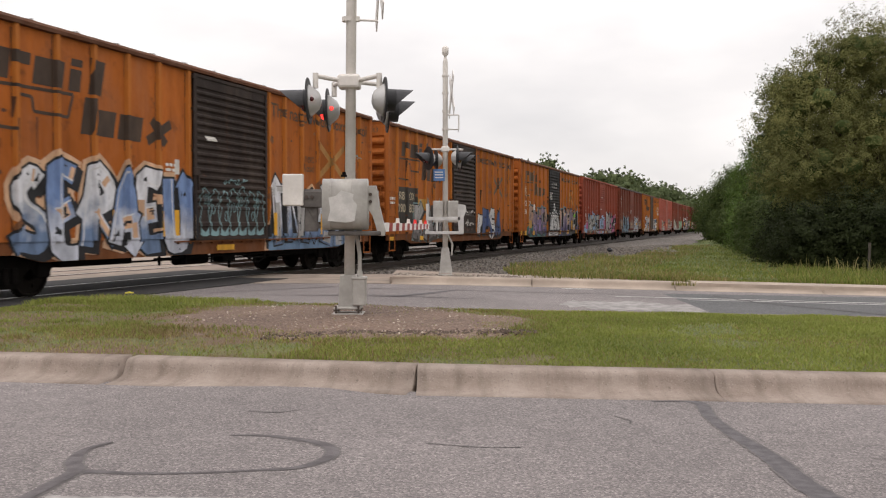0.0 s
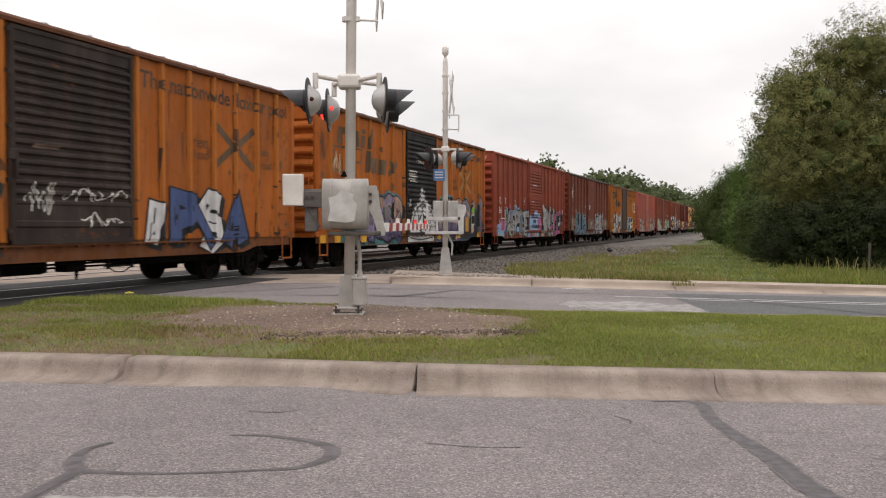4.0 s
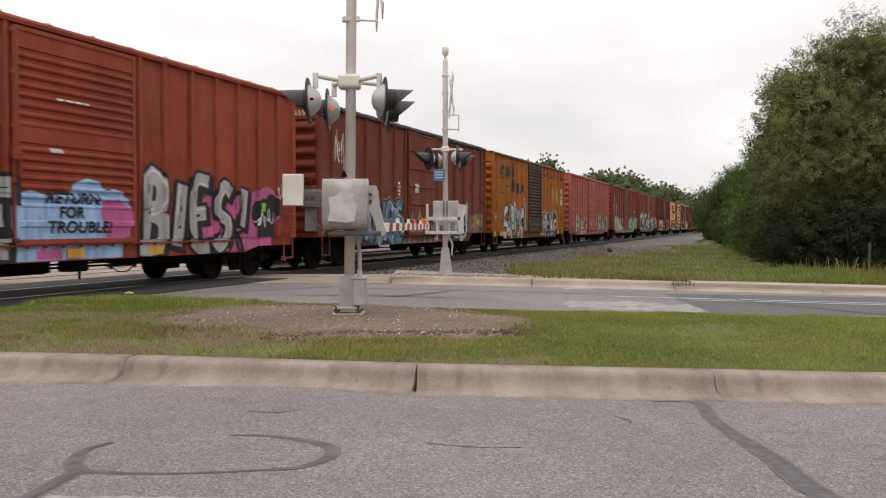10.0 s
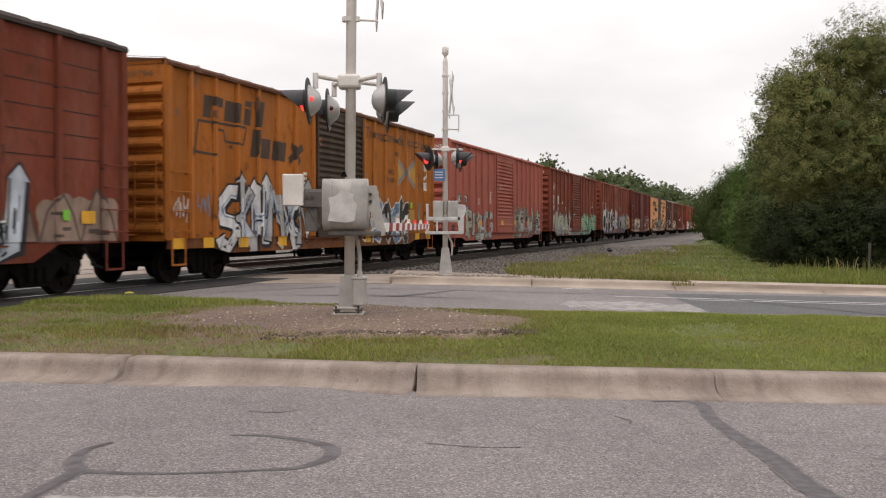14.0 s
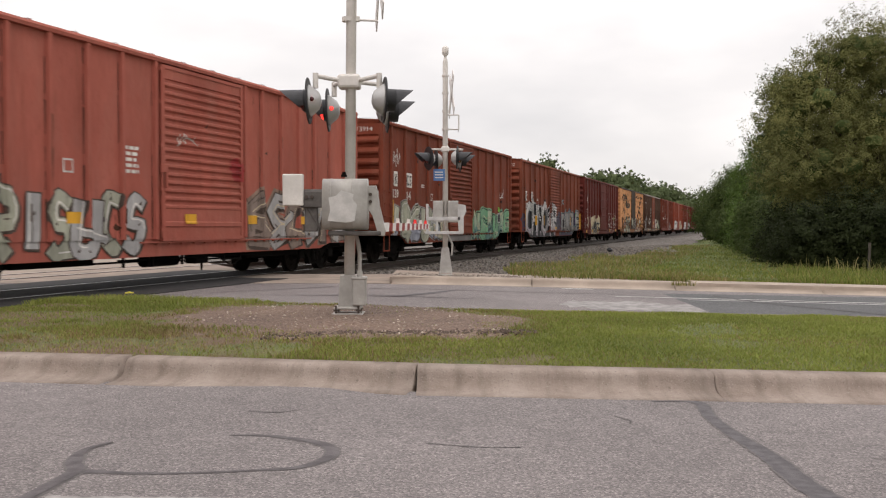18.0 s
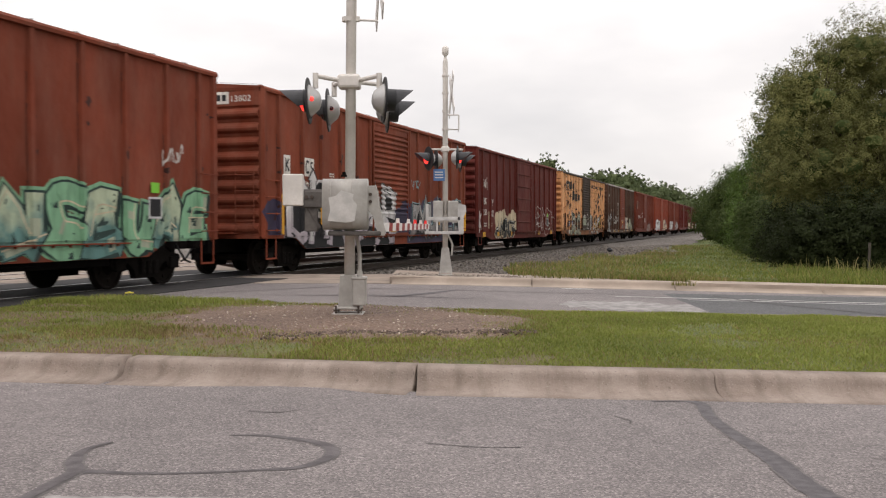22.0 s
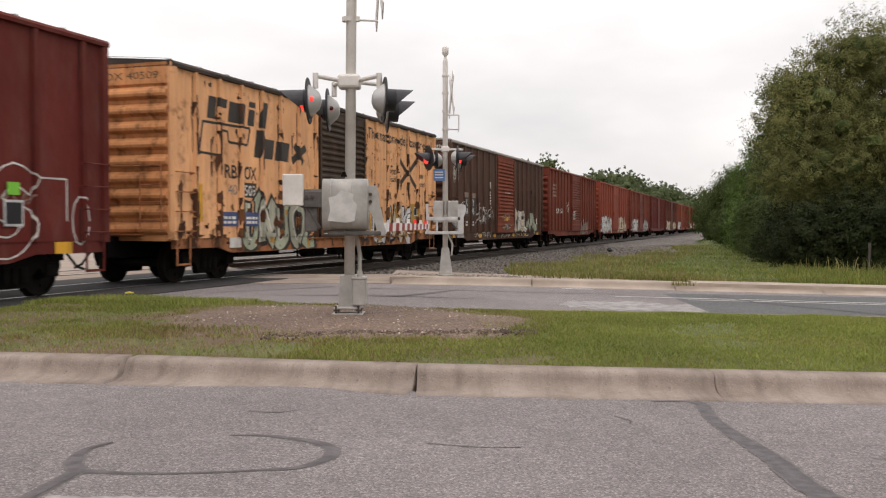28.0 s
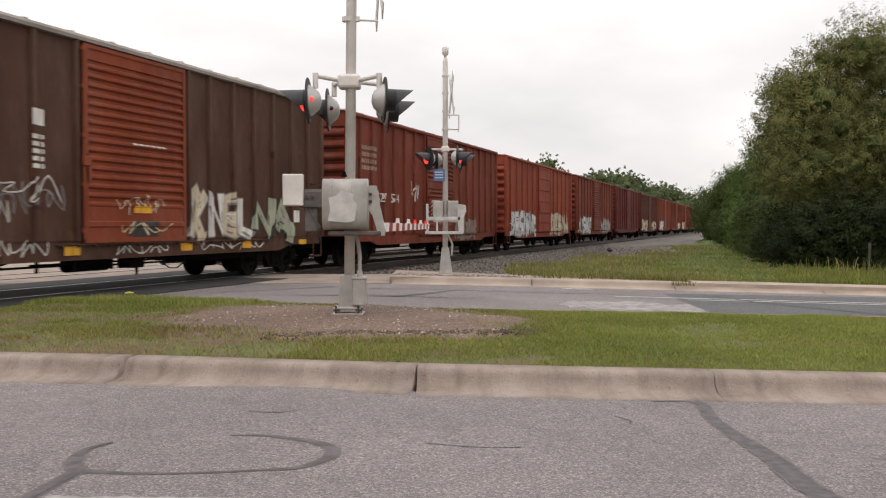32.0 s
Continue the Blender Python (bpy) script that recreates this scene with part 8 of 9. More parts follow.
    tube(bm, (0.08, 0, 3.44), (0.36, 0.0, 3.43), 0.012, 8)
    box(bm, (0.09, -0.03, 3.42), (0.15, 0.03, 3.48), 0.006)
    part("sign_bracket", bm, M_MAST, sig)
    for turn in (45, -45):
        bm = bmesh.new()
        box(bm, (-0.008, -0.60, -0.115), (0.008, 0.60, 0.115), 0.003)
        part("crossbuck_board", bm, M_WHITE, sig, "white crossbuck board", at=pose(0.37 + (0.018 if turn > 0 else 0), 0.02, 4.08 - 0.2, turn, 0, 8))
    return lamps


def gate_arm():
    arm = thing("crossing_gate_arm", "lowered red and white striped crossing gate arm", "gate arm", at=pose(-0.68, 10.75, 1.215, 0, 0, -2.9))
    n, w = 19, 0.4064
    red, white = None, None
    for i in range(n):
        bm = bmesh.new()
        t = 0.052 - 0.006 * i / n
        extrude_outline(bm, [(i * w - 0.03, -t), (i * w + w - 0.03, -t), (i * w + w + 0.03, t), (i * w + 0.03, t)], lambda u, v, k: (k - 0.02, u, v), 0.04)
        part("stripe", bm, M_RED if i % 2 else M_WHITE, arm)
    for i in (4, 8, 11, 14, 17):
        bm = bmesh.new()
        box(bm, (-0.03, i * w - 0.035, 0.045), (0.03, i * w + 0.035, 0.065), 0.006)
        tube(bm, (0, i * w, 0.065), (0, i * w, 0.115), 0.026, 12, 0.022)
        lamp = part("gate_lamp", bm, M_GATE if i in (11, 17) else M_MAST, arm, "small red gate lamp" if i in (11, 17) else "small unlit gate lamp")
    return arm


def far_signal():
    sig = thing("crossing_signal", "grey crossing signal mast with a white counterweight frame", "railway signal", at=pose(0.05, 20.85, 0.125))
    bm = bmesh.new()
    box(bm, (-0.16, -0.16, 0.0), (0.16, 0.16, 0.03), 0.006)
    for x in (-0.12, 0.12):
        for y in (-0.12, 0.12):
            tube(bm, (x, y, 0.0), (x, y, 0.10), 0.02, 8)
    part("base_plate", bm, M_CASE, sig)
    bm = bmesh.new()
    a = [bm.verts.new(p) for p in ((-0.13, -0.13, 0.06), (0.16, -0.13, 0.06), (0.16, 0.13, 0.06), (-0.13, 0.13, 0.06))]
    b = [bm.verts.new(p) for p in ((-0.08, -0.08, 0.62), (0.08, -0.08, 0.62), (0.08, 0.08, 0.62), (-0.08, 0.08, 0.62))]
    for i in range(4):
        bm.faces.new((a[i], a[(i + 1) % 4], b[(i + 1) % 4], b[i]))
    bm.faces.new(a[::-1])
    bm.faces.new(b)
    part("base_casting", bm, M_CASE, sig)
    bm = bmesh.new()
    lathe(bm, [(0.0, 0.5), (0.060, 0.5), (0.058, 4.72), (0.05, 4.76), (0.03, 4.82), (0.03, 4.86), (0.07, 4.90), (0.075, 5.04), (0.05, 5.07), (0.0, 5.07)], 24)
    part("pole", bm, M_MAST, sig, smooth=True)
    bm = bmesh.new()
    pts = [Vector((0.14, -0.05, 0.45)), Vector((0.16, -0.05, 0.7)), Vector((0.02, -0.08, 0.98)), Vector((-0.02, -0.08, 1.2))]
    for p, q in zip(pts, pts[1:]):
        tube(bm, p, q, 0.022, 8)
    part("conduit", bm, M_CASE, sig)
    for x0, x1 in ((-0.27, -0.05), (0.05, 0.29)):
        bm = bmesh.new()
        box(bm, (x0, -0.12, 1.18), (x1, 0.16, 1.66), 0.02, 2)
        part("mechanism_case", bm, M_CASE, sig)
    bm = bmesh.new()
    box(bm, (-0.42, -0.42, 1.22), (0.33, -0.36, 1.30), 0.008)
    box(bm, (-0.44, -0.40, 0.92), (0.40, -0.34, 0.985), 0.008)
    box(bm, (-0.42, -0.41, 0.94), (-0.365, -0.36, 1.58), 0.008)
    box(bm, (-0.20, -0.41, 0.96), (-0.16, -0.37, 1.26), 0.006)
    box(bm, (0.30, -0.41, 0.94), (0.36, -0.36, 1.34), 0.008)
    part("counterweight_frame", bm, M_PALE, sig, "white welded counterweight frame")
    bm = bmesh.new()
    extrude_outline(bm, [(0.28, 1.58), (0.44, 1.56), (0.46, 1.42), (0.40, 1.30), (0.40, 0.95), (0.30, 0.92), (0.27, 1.25)], lambda u, v, w: (u, w - 0.42, v), 0.08)
    part("counterweight", bm, M_PALE, sig)
    bm = bmesh.new()
    box(bm, (-0.26, -0.086, 2.10), (-0.01, -0.076, 2.36), 0.003)
    part("emergency_sign", bm, M_BLUE, sig, "small blue notice plate")
    bm = bmesh.new()
    for z in (2.16, 2.22, 2.28):
        box(bm, (-0.23, -0.089, z), (-0.05, -0.086, z + 0.022))
    part("sign_writing", bm, M_WHITE, sig)
    bm = bmesh.new()
    tube(bm, (-0.42, 0.0, 2.80), (0.40, 0.05, 2.80), 0.022, 10)
    box(bm, (-0.09, -0.09, 2.74), (0.09, 0.09, 2.86), 0.02)
    part("lamp_arm", bm, M_MAST, sig)
    lamps = [signal_lamp(sig, -0.36, -0.25, 2.58, 205), signal_lamp(sig, -0.20, 0.3, 2.58, 190, -2, True), signal_lamp(sig, 0.26, -0.25, 2.60, -6, -2, False), signal_lamp(sig, 0.34, 0.3, 2.58, 8, -2, True)]
    for turn in (45, -45):
        bm = bmesh.new()
        box(bm, (-0.008, -0.60, -0.115), (0.008, 0.60, 0.115), 0.003)
        part("crossbuck_board", bm, M_WHITE, sig, "white crossbuck board", at=pose(0.13 + (0.018 if turn > 0 else 0), 0.02, 4.02, turn, 0, 6))
    bm = bmesh.new()
    for z in (4.40, 4.02, 3.62, 3.22):
        lathe(bm, [(0.066, z), (0.074, z), (0.074, z + 0.04), (0.066, z + 0.04)], 16)
    tube(bm, (0.06, 0, 3.24), (0.30, 0, 3.24), 0.014, 8)
    tube(bm, (0.06, 0, 3.56), (0.30, 0, 3.56), 0.014, 8)
    tube(bm, (0.30, 0, 3.24), (0.30, 0, 3.56), 0.014, 8)
    part("sign_bracket", bm, M_MAST, sig)
    bm = bmesh.new()
    box(bm, (0.285, -0.2, 3.20), (0.298, 0.2, 3.52), 0.003)
    part("track_count_sign", bm, M_WHITE, sig, "small white plate under the crossbuck")
    return lamps


NEAR_LAMPS = near_signal()
FAR_LAMPS = far_signal()
gate_arm()


# ---- trees ----
def leaf_cloud(blobs, count, size, rng, twig=8.0):
    """Small bent leaves spread through ellipsoid clumps: (centre, radii) each; returns vertices and faces."""
    weights = np.array([b[1][0] * b[1][1] * b[1][2] for b in blobs]) ** 0.72
    weights = weights / weights.sum()
    sprigs = max(20, count // 26)
    pick = rng.choice(len(blobs), sprigs, p=weights)
    c = np.array([b[0] for b in blobs])[pick]
    r = np.array([b[1] for b in blobs])[pick]
    v = rng.normal(size=(sprigs, 3))
    v /= np.linalg.norm(v, axis=1)[:, None]
    rad = np.clip(rng.normal(0.80, 0.24, size=sprigs), 0.15, 1.45)
    heart = c + r * v * rad[:, None]
    # each sprig: leaves along a short twig that reaches outward and droops a little
    own = rng.integers(0, sprigs, count)
    way = v[own] + np.array([0, 0, 0.15]) + 0.7 * rng.normal(size=(sprigs, 3))[own]
    way /= np.linalg.norm(way, axis=1)[:, None]
    p = heart[own] + way * (rng.random(count) * size * twig)[:, None] + rng.normal(size=(count, 3)) * size * 0.21 * twig
    p[:, 2] = np.maximum(p[:, 2], 0.05)
    face = v[own] + np.array([0, 0, 0.5]) + 0.42 * rng.normal(size=(count, 3))
    a = np.cross(face, rng.normal(size=(count, 3)))
    a /= np.linalg.norm(a, axis=1)[:, None]
    b = np.cross(face, a)
    b /= np.linalg.norm(b, axis=1)[:, None]
    s = size * (0.6 + 0.8 * rng.random(count))[:, None]
    q = np.stack([p - a * s, p + b * s * 0.45, p + a * s, p - b * s * 0.45], axis=1).reshape(-1, 3)
    f = np.arange(count * 4).reshape(-1, 4)
    return q, f


def tree(x, y, z, blobs, count, size, material, label, seed, trunk=0.2, lean=(0, 0), limbs=True):
    """A tapered trunk with limbs that reach into its clumps, and a crown of leaves."""
    rng = np.random.default_rng(seed)
    t = thing("tree", label, "tree", at=pose(x, y, z))
    bm = bmesh.new()
    top = max(b[0][2] for b in blobs)
    fork = Vector((lean[0], lean[1], top * 0.22))
    tube(bm, (0, 0, -0.3), fork, trunk, 9, trunk * 0.6)
    part("trunk", bm, M_BARK, t)
    if limbs:
        for c, r in blobs[::3]:
            bm = bmesh.new()
            c = Vector(c)
            mid = fork.lerp(c, 0.5) + Vector((rng.normal() * 0.2, rng.normal() * 0.2, 0.2))
            tube(bm, fork, mid, trunk * 0.45, 6, trunk * 0.3)
            tube(bm, mid, c, trunk * 0.3, 6, trunk * 0.1)
            for k in range(5):
                v = Vector(rng.normal(size=3)).normalized()
                tube(bm, c, c + Vector((v.x * r[0], v.y * r[1], abs(v.z) * r[2])) * (1.4 if k < 2 else 1.1), trunk * 0.07, 4, 0.006)
            part("branch", bm, M_BARK, t)
    q, f = leaf_cloud(blobs, count, size, rng, 8.0 if limbs else 2.0)
    me = bpy.data.meshes.new("crown")
    me.vertices.add(len(q))
    me.vertices.foreach_set("co", q.astype(np.float32).ravel())
    me.loops.add(f.size)
    me.loops.foreach_set("vertex_index", f.astype(np.int32).ravel())
    me.polygons.add(len(f))
    me.polygons.foreach_set("loop_start", (np.arange(len(f)) * 4).astype(np.int32))
    me.update(calc_edges=True)
    crown = part("crown", me, material, t)
    # solid core added to close gaps; elm leaf colour puts inner shade into oaks
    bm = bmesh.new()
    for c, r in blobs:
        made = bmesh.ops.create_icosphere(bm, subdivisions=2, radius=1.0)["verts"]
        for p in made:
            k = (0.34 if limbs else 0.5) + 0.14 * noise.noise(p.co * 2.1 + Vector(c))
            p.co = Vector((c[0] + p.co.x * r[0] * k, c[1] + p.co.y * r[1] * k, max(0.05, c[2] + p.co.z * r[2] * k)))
    part("core_filler", bm, M_LEAF_B if limbs else material, t)
    return t


def clumps(seed, n, rx, ry, h0, h1, r):
    rng = np.random.default_rng(seed)
    out = []
    for i in range(n):
        a, k = rng.random() * 2 * math.pi, math.sqrt(rng.random())
        z = h0 + (h1 - h0) * rng.random()
        shrink = math.sqrt(max(0.15, 1 - ((z - h0) / (h1 - h0) - 0.35) ** 2 * 1.6))
        rr = r * (0.7 + 0.6 * rng.random())
        out.append(((math.cos(a) * rx * k * shrink, math.sin(a) * ry * k * shrink, z), (rr, rr, rr * 0.8)))
    return out


def crown_clumps(seed, n, centre, radii, r):
    """Clumps over an ellipsoid's skin and a few inside it."""
    rng = np.random.default_rng(seed)
    out = []
    for i in range(n):
        # spread evenly over the skin, with some unevenness
        up, turn = 1 - 2 * (i + 0.5) / n, i * 2.39996
        flat = math.sqrt(max(0.0, 1 - up * up))
        v = np.array((math.cos(turn) * flat, math.sin(turn) * flat, up)) + rng.normal(size=3) * 0.16
        v /= np.linalg.norm(v)
        k = 0.82 if i % 4 else 0.45
        rr = r * (0.65 + 0.7 * rng.random())
        p = [centre[a] + v[a] * max(0.1, radii[a] - rr * 0.8) * k / 0.82 for a in range(3)]
        p[2] = max(p[2], 0.35)
        out.append((tuple(p), (rr, rr, rr * 0.85)))
    return out


BUSH = "low dark bush under the wood's edge"
OAK, ELM, SHRUB = "dense olive-green oak with low hanging branches", "dark green elm at the wood's edge", "bright green young shrub"
# x, y, crown centre height, radii, clumps, clump size, leaves, leaf size, material, label
WOOD = [
    (16.5, 36.0, 4.75, (4.4, 3.6, 4.85), 90, 1.2, 360000, 0.039, M_LEAF_A, OAK),
    (22.5, 34.5, 5.4, (4.2, 3.8, 5.6), 55, 1.3, 80000, 0.060, M_LEAF_A, OAK),
    (17.5, 48.0, 5.0, (1.8, 1.8, 4.7), 34, 0.9, 50000, 0.06, M_LEAF_B, ELM),
    (20.5, 46.5, 4.6, (2.6, 2.4, 4.2), 28, 1.1, 50000, 0.065, M_LEAF_B, ELM),
    (20.8, 60.0, 3.7, (2.3, 2.2, 3.7), 30, 1.0, 52000, 0.07, M_LEAF_C, "fresh green tree at the wood's edge"),
    (23.6, 64.0, 3.9, (2.2, 2.2, 3.9), 26, 1.1, 36000, 0.08, M_LEAF_A, OAK),
    (24.2, 78.0, 3.2, (2.3, 2.2, 3.2), 28, 1.0, 36000, 0.09, M_LEAF_B, ELM),
    (26.6, 92.0, 2.5, (1.9, 2.0, 2.6), 22, 0.9, 22000, 0.11, M_LEAF_B, ELM),
]
THICKET = [
    (18.7, 58.0, 1.7, (1.1, 1.0, 1.6), 12, 0.55, 14000, 0.06, M_LEAF_C, SHRUB),
    (15.4, 44.5, 1.2, (1.6, 1.4, 2.2), 18, 0.75, 28000, 0.06, M_LEAF_B, BUSH),
    # the M_LEAF_D bushes carry the dark of the oak's shaded foot in their leaf colour
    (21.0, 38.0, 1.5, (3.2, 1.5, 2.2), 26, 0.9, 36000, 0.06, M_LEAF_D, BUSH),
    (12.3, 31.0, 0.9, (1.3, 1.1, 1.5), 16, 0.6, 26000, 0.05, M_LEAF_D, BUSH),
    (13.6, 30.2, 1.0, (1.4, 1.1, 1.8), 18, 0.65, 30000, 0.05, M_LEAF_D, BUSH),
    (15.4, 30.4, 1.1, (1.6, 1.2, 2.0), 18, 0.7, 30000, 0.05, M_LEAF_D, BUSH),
]
EDGE_BUSHES = [
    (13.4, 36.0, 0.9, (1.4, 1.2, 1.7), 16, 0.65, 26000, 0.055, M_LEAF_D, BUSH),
    (14.6, 40.0, 1.0, (1.5, 1.3, 1.9), 16, 0.7, 26000, 0.06, M_LEAF_B, BUSH),
    (16.6, 49.0, 1.2, (1.7, 1.4, 2.0), 16, 0.75, 26000, 0.065, M_LEAF_C, BUSH),
    (18.4, 55.0, 1.1, (1.6, 1.4, 2.0), 16, 0.75, 24000, 0.07, M_LEAF_C, SHRUB),
    (22.6, 71.0, 1.2, (1.9, 1.6, 2.0), 16, 0.8, 22000, 0.09, M_LEAF_B, BUSH),
]
for k, (x, y, cz, radii, n_, r, leaves, size, mat_, label) in enumerate(WOOD + THICKET + EDGE_BUSHES):
    clumps_ = crown_clumps(300 + k, n_, (0, 0, cz), radii, r)
    if k == 0:
        # the big oak's shoulder
        clumps_ += [((-2.5, 0.0, 7.0), (1.3, 1.3, 1.1)), ((-1.6, 0.0, 7.7), (1.2, 1.2, 0.9)), ((-3.1, -0.3, 5.8), (1.2, 1.2, 1.0))]
    tree(x, y, g(x) + 0.05, clumps_, leaves, size, mat_, label, 300 + k, 0.2 if cz > 2 else 0.06)

BACK_TREES = [(925, 276), (945, 268), (968, 272), (990, 290), (1040, 303), (1062, 299), (1085, 300), (1108, 304), (1132, 308), (1158, 322), (1184, 332), (1208, 346), (1228, 358), (1244, 366)]
for k, (px_, py_) in enumerate(BACK_TREES):
    a_ = (px_ - 784) / 1660
    far = 20 / (0.3175 - 0.948 * a_)
    top = 1.23 + (400 - py_) / 1660 * far
    wide = 0.022 * far
    tree(a_ * far, far, -0.2, clumps(40 + k, 16, wide, wide * 0.8, 2.0, top - 0.9, 0.0115 * far), 13000, 0.0011 * far, M_LEAF_E, "leafy green tree in the distant wood", 40 + k, 0.2, limbs=False)


# ---- grass, stones and litter ----
def blades(name, spots, heights, width, material, label, lean=0.5, seed=0):
    """Single grass blades, each a bent strip, as one object."""
    rng = np.random.default_rng(seed)
    p = np.asarray(spots, dtype=float)
    n = len(p)
    h = np.asarray(heights)[:, None]
    a = rng.random(n) * 2 * math.pi
    side = np.stack([np.cos(a), np.sin(a), np.zeros(n)], 1) * width * (0.6 + 0.8 * rng.random(n))[:, None]
    tip = np.stack([rng.normal(size=n) * lean, rng.normal(size=n) * lean, np.ones(n)], 1) * h
    mid = tip * np.array([0.35, 0.35, 0.62])
    v = np.stack([p - side, p + side, p + mid + side * 0.7, p + mid - side * 0.7, p + tip], 1).reshape(-1, 3)
    i = np.arange(n)[:, None] * 5
    quads = (i + np.array([0, 1, 2, 3]))
    tris = (i + np.array([3, 2, 4]))
    me = bpy.data.meshes.new(name)
    me.vertices.add(len(v))
    me.vertices.foreach_set("co", v.astype(np.float32).ravel())
    loops = np.concatenate([quads.ravel(), tris.ravel()]).astype(np.int32)
    me.loops.add(len(loops))
    me.loops.foreach_set("vertex_index", loops)
    me.polygons.add(2 * n)
    me.polygons.foreach_set("loop_start", np.concatenate([np.arange(n) * 4, 4 * n + np.arange(n) * 3]).astype(np.int32))
    me.update(calc_edges=True)
    return tagged(part(name, me, material), label, "grass", kind="stuff")


M_BLADE = leaf_mat("grass_blade", (0.152, 0.186, 0.042), (0.200, 0.234, 0.056), (0.270, 0.290, 0.088))
M_DRY = leaf_mat("dry_grass", (0.17, 0.122, 0.056), (0.24, 0.18, 0.088), (0.34, 0.265, 0.14))


def grow_median():
    rng = random.Random(5)
    green, gh, dry, dh = [], [], [], []
    while len(green) < 105000:
        x = rng.uniform(-5.9, 7.6)
        y = rng.uniform(7.42, 14.6)
        if y > median_back(x) - 0.05 or y < median_front(x) + 0.02 or x > 0.55 * y + 1.2:
            continue
        bare = in_dirt(x, y, 0.06)
        patch = noise.noise((x * 0.55, y * 0.8, 11)) + 0.5 * noise.noise((x * 2.2, y * 2.2, 4))
        dryness = 0.5 * noise.noise((x * 0.4 + 9, y * 0.9, 2)) + (0.20 if x < -2.4 and y < 12.0 else 0.0) + (0.25 if x < 0.2 and y < 9.3 else 0) + (0.40 if -0.20 < dirt_rim(x, y) else 0)
        if bare and rng.random() > (0.25 if y > 12.6 else 0.02 if in_dirt(x, y, -0.18) else 0.28):
            continue
        if patch < (0.16 if x < -0.6 and y < 9.4 else 0.04 if x < -0.3 else -0.1 if y < 8.3 and x < 1 else -0.5) and rng.random() < 0.76:
            continue
        z = median_z(x, y)
        tall = 0.012 + 0.024 * rng.random() + (0.05 * max(0, patch) if x < 0 else 0.02 * max(0, patch)) + (0.05 if x < -2.6 and y > 12.5 else 0)
        if rng.random() < 0.06 + max(0, dryness) * 0.9:
            dry.append((x, y, z))
            dh.append(tall * 0.9)
        else:
            green.append((x, y, z))
            gh.append(tall)
    blades("median_grass", green, gh, 0.0042, M_BLADE, "short green grass on the median", 0.55, 1)
    blades("median_dry_grass", dry, dh, 0.0042, M_DRY, "straw-coloured dry grass on the median", 0.7, 2)


def grow_meadow():
    rng = random.Random(6)
    green, gh, dry, dh = [], [], [], []
    for _ in range(95000):
        y = 20.7 + 45 * rng.random() ** 1.7
        x = rng.uniform(-1.0, 26.0)
        d = x * TN.x + y * TN.y
        if d > (6.6 if x < 7 else 5.3) + 1.2 * noise.noise((x * 0.3, y * 0.3, 8)) or x > 0.52 * y + 2 or x < 1.6 or (x < 5.5 and y < 22.9 - 0.42 * max(0, x + 1.1)):
            continue
        z = g(x) + 0.09 + 0.05 * noise.noise((x * 0.13, y * 0.13, 0))
        wild = 0.5 + 0.5 * noise.noise((x * 0.35, y * 0.35, 3))
        edge = d > 3.0 or (x < 6.5 and y < 25.5)
        tall = 0.05 + (0.05 if edge else 0) + 0.22 * wild * wild * rng.random() + (0.16 * rng.random() if x > 0.36 * y else 0)
        if rng.random() < (0.5 if edge else 0.05 + 0.08 * (noise.noise((x * 0.25, y * 0.25, 5)) > 0.15)):
            dry.append((x, y, z))
            dh.append(tall)
        else:
            green.append((x, y, z))
            gh.append(tall)
    blades("meadow_grass", green, gh, 0.010, leaf_mat("meadow_blade", (0.105, 0.136, 0.030), (0.152, 0.182, 0.042), (0.22, 0.23, 0.066)), "rough mown grass beside the railway", 0.4, 3)
    blades("meadow_dry_grass", dry, dh, 0.008, M_DRY, "dry tan grass along the ballast's edge", 0.5, 4)


def stones(name, spots, sizes, material, label, category, seed=0):
    """Loose angular stones as one object."""
    rng = np.random.default_rng(seed)
    base = np.array([(1, 0, 0), (-1, 0, 0), (0, 1, 0), (0, -1, 0), (0, 0, 1), (0, 0, -1)], float)
    faces = np.array([(0, 2, 4), (2, 1, 4), (1, 3, 4), (3, 0, 4), (2, 0, 5), (1, 2, 5), (3, 1, 5), (0, 3, 5)])
    n = len(spots)
    k = base[None] * (0.6 + 0.8 * rng.random((n, 6, 1))) + rng.normal(scale=0.25, size=(n, 6, 3))
    k = k * np.asarray(sizes)[:, None, None] * np.array([1, 1, 0.7]) + np.asarray(spots, float)[:, None, :]
    f = (np.arange(n)[:, None, None] * 6 + faces[None]).reshape(-1, 3)
    me = sheet_mesh(name, [tuple(v) for v in k.reshape(-1, 3)], [tuple(int(i) for i in q) for q in f])
    return tagged(part(name, me, material), label, category, kind="stuff")


def island_stone(name, tones):
    m, t, b = mat_nodes(name)
    geo = t.nodes.new("ShaderNodeNewGeometry")
    rp = t.nodes.new("ShaderNodeValToRGB")
    rp.color_ramp.elements[0].color, rp.color_ramp.elements[1].color = (*tones[0], 1), (*tones[1], 1)
    t.links.new(geo.outputs["Random Per Island"], rp.inputs["Fac"])
    t.links.new(mix_rgb(t, rp.outputs["Color"], mix_rgb(t, (0.7, 0.7, 0.7), (1.2, 1.2, 1.2), noise_fac(t, 40, 4, 0.3, 0.7)), 1.0, "MULTIPLY"), b.inputs["Base Color"])
    b.inputs["Roughness"].default_value = 0.9
    return m


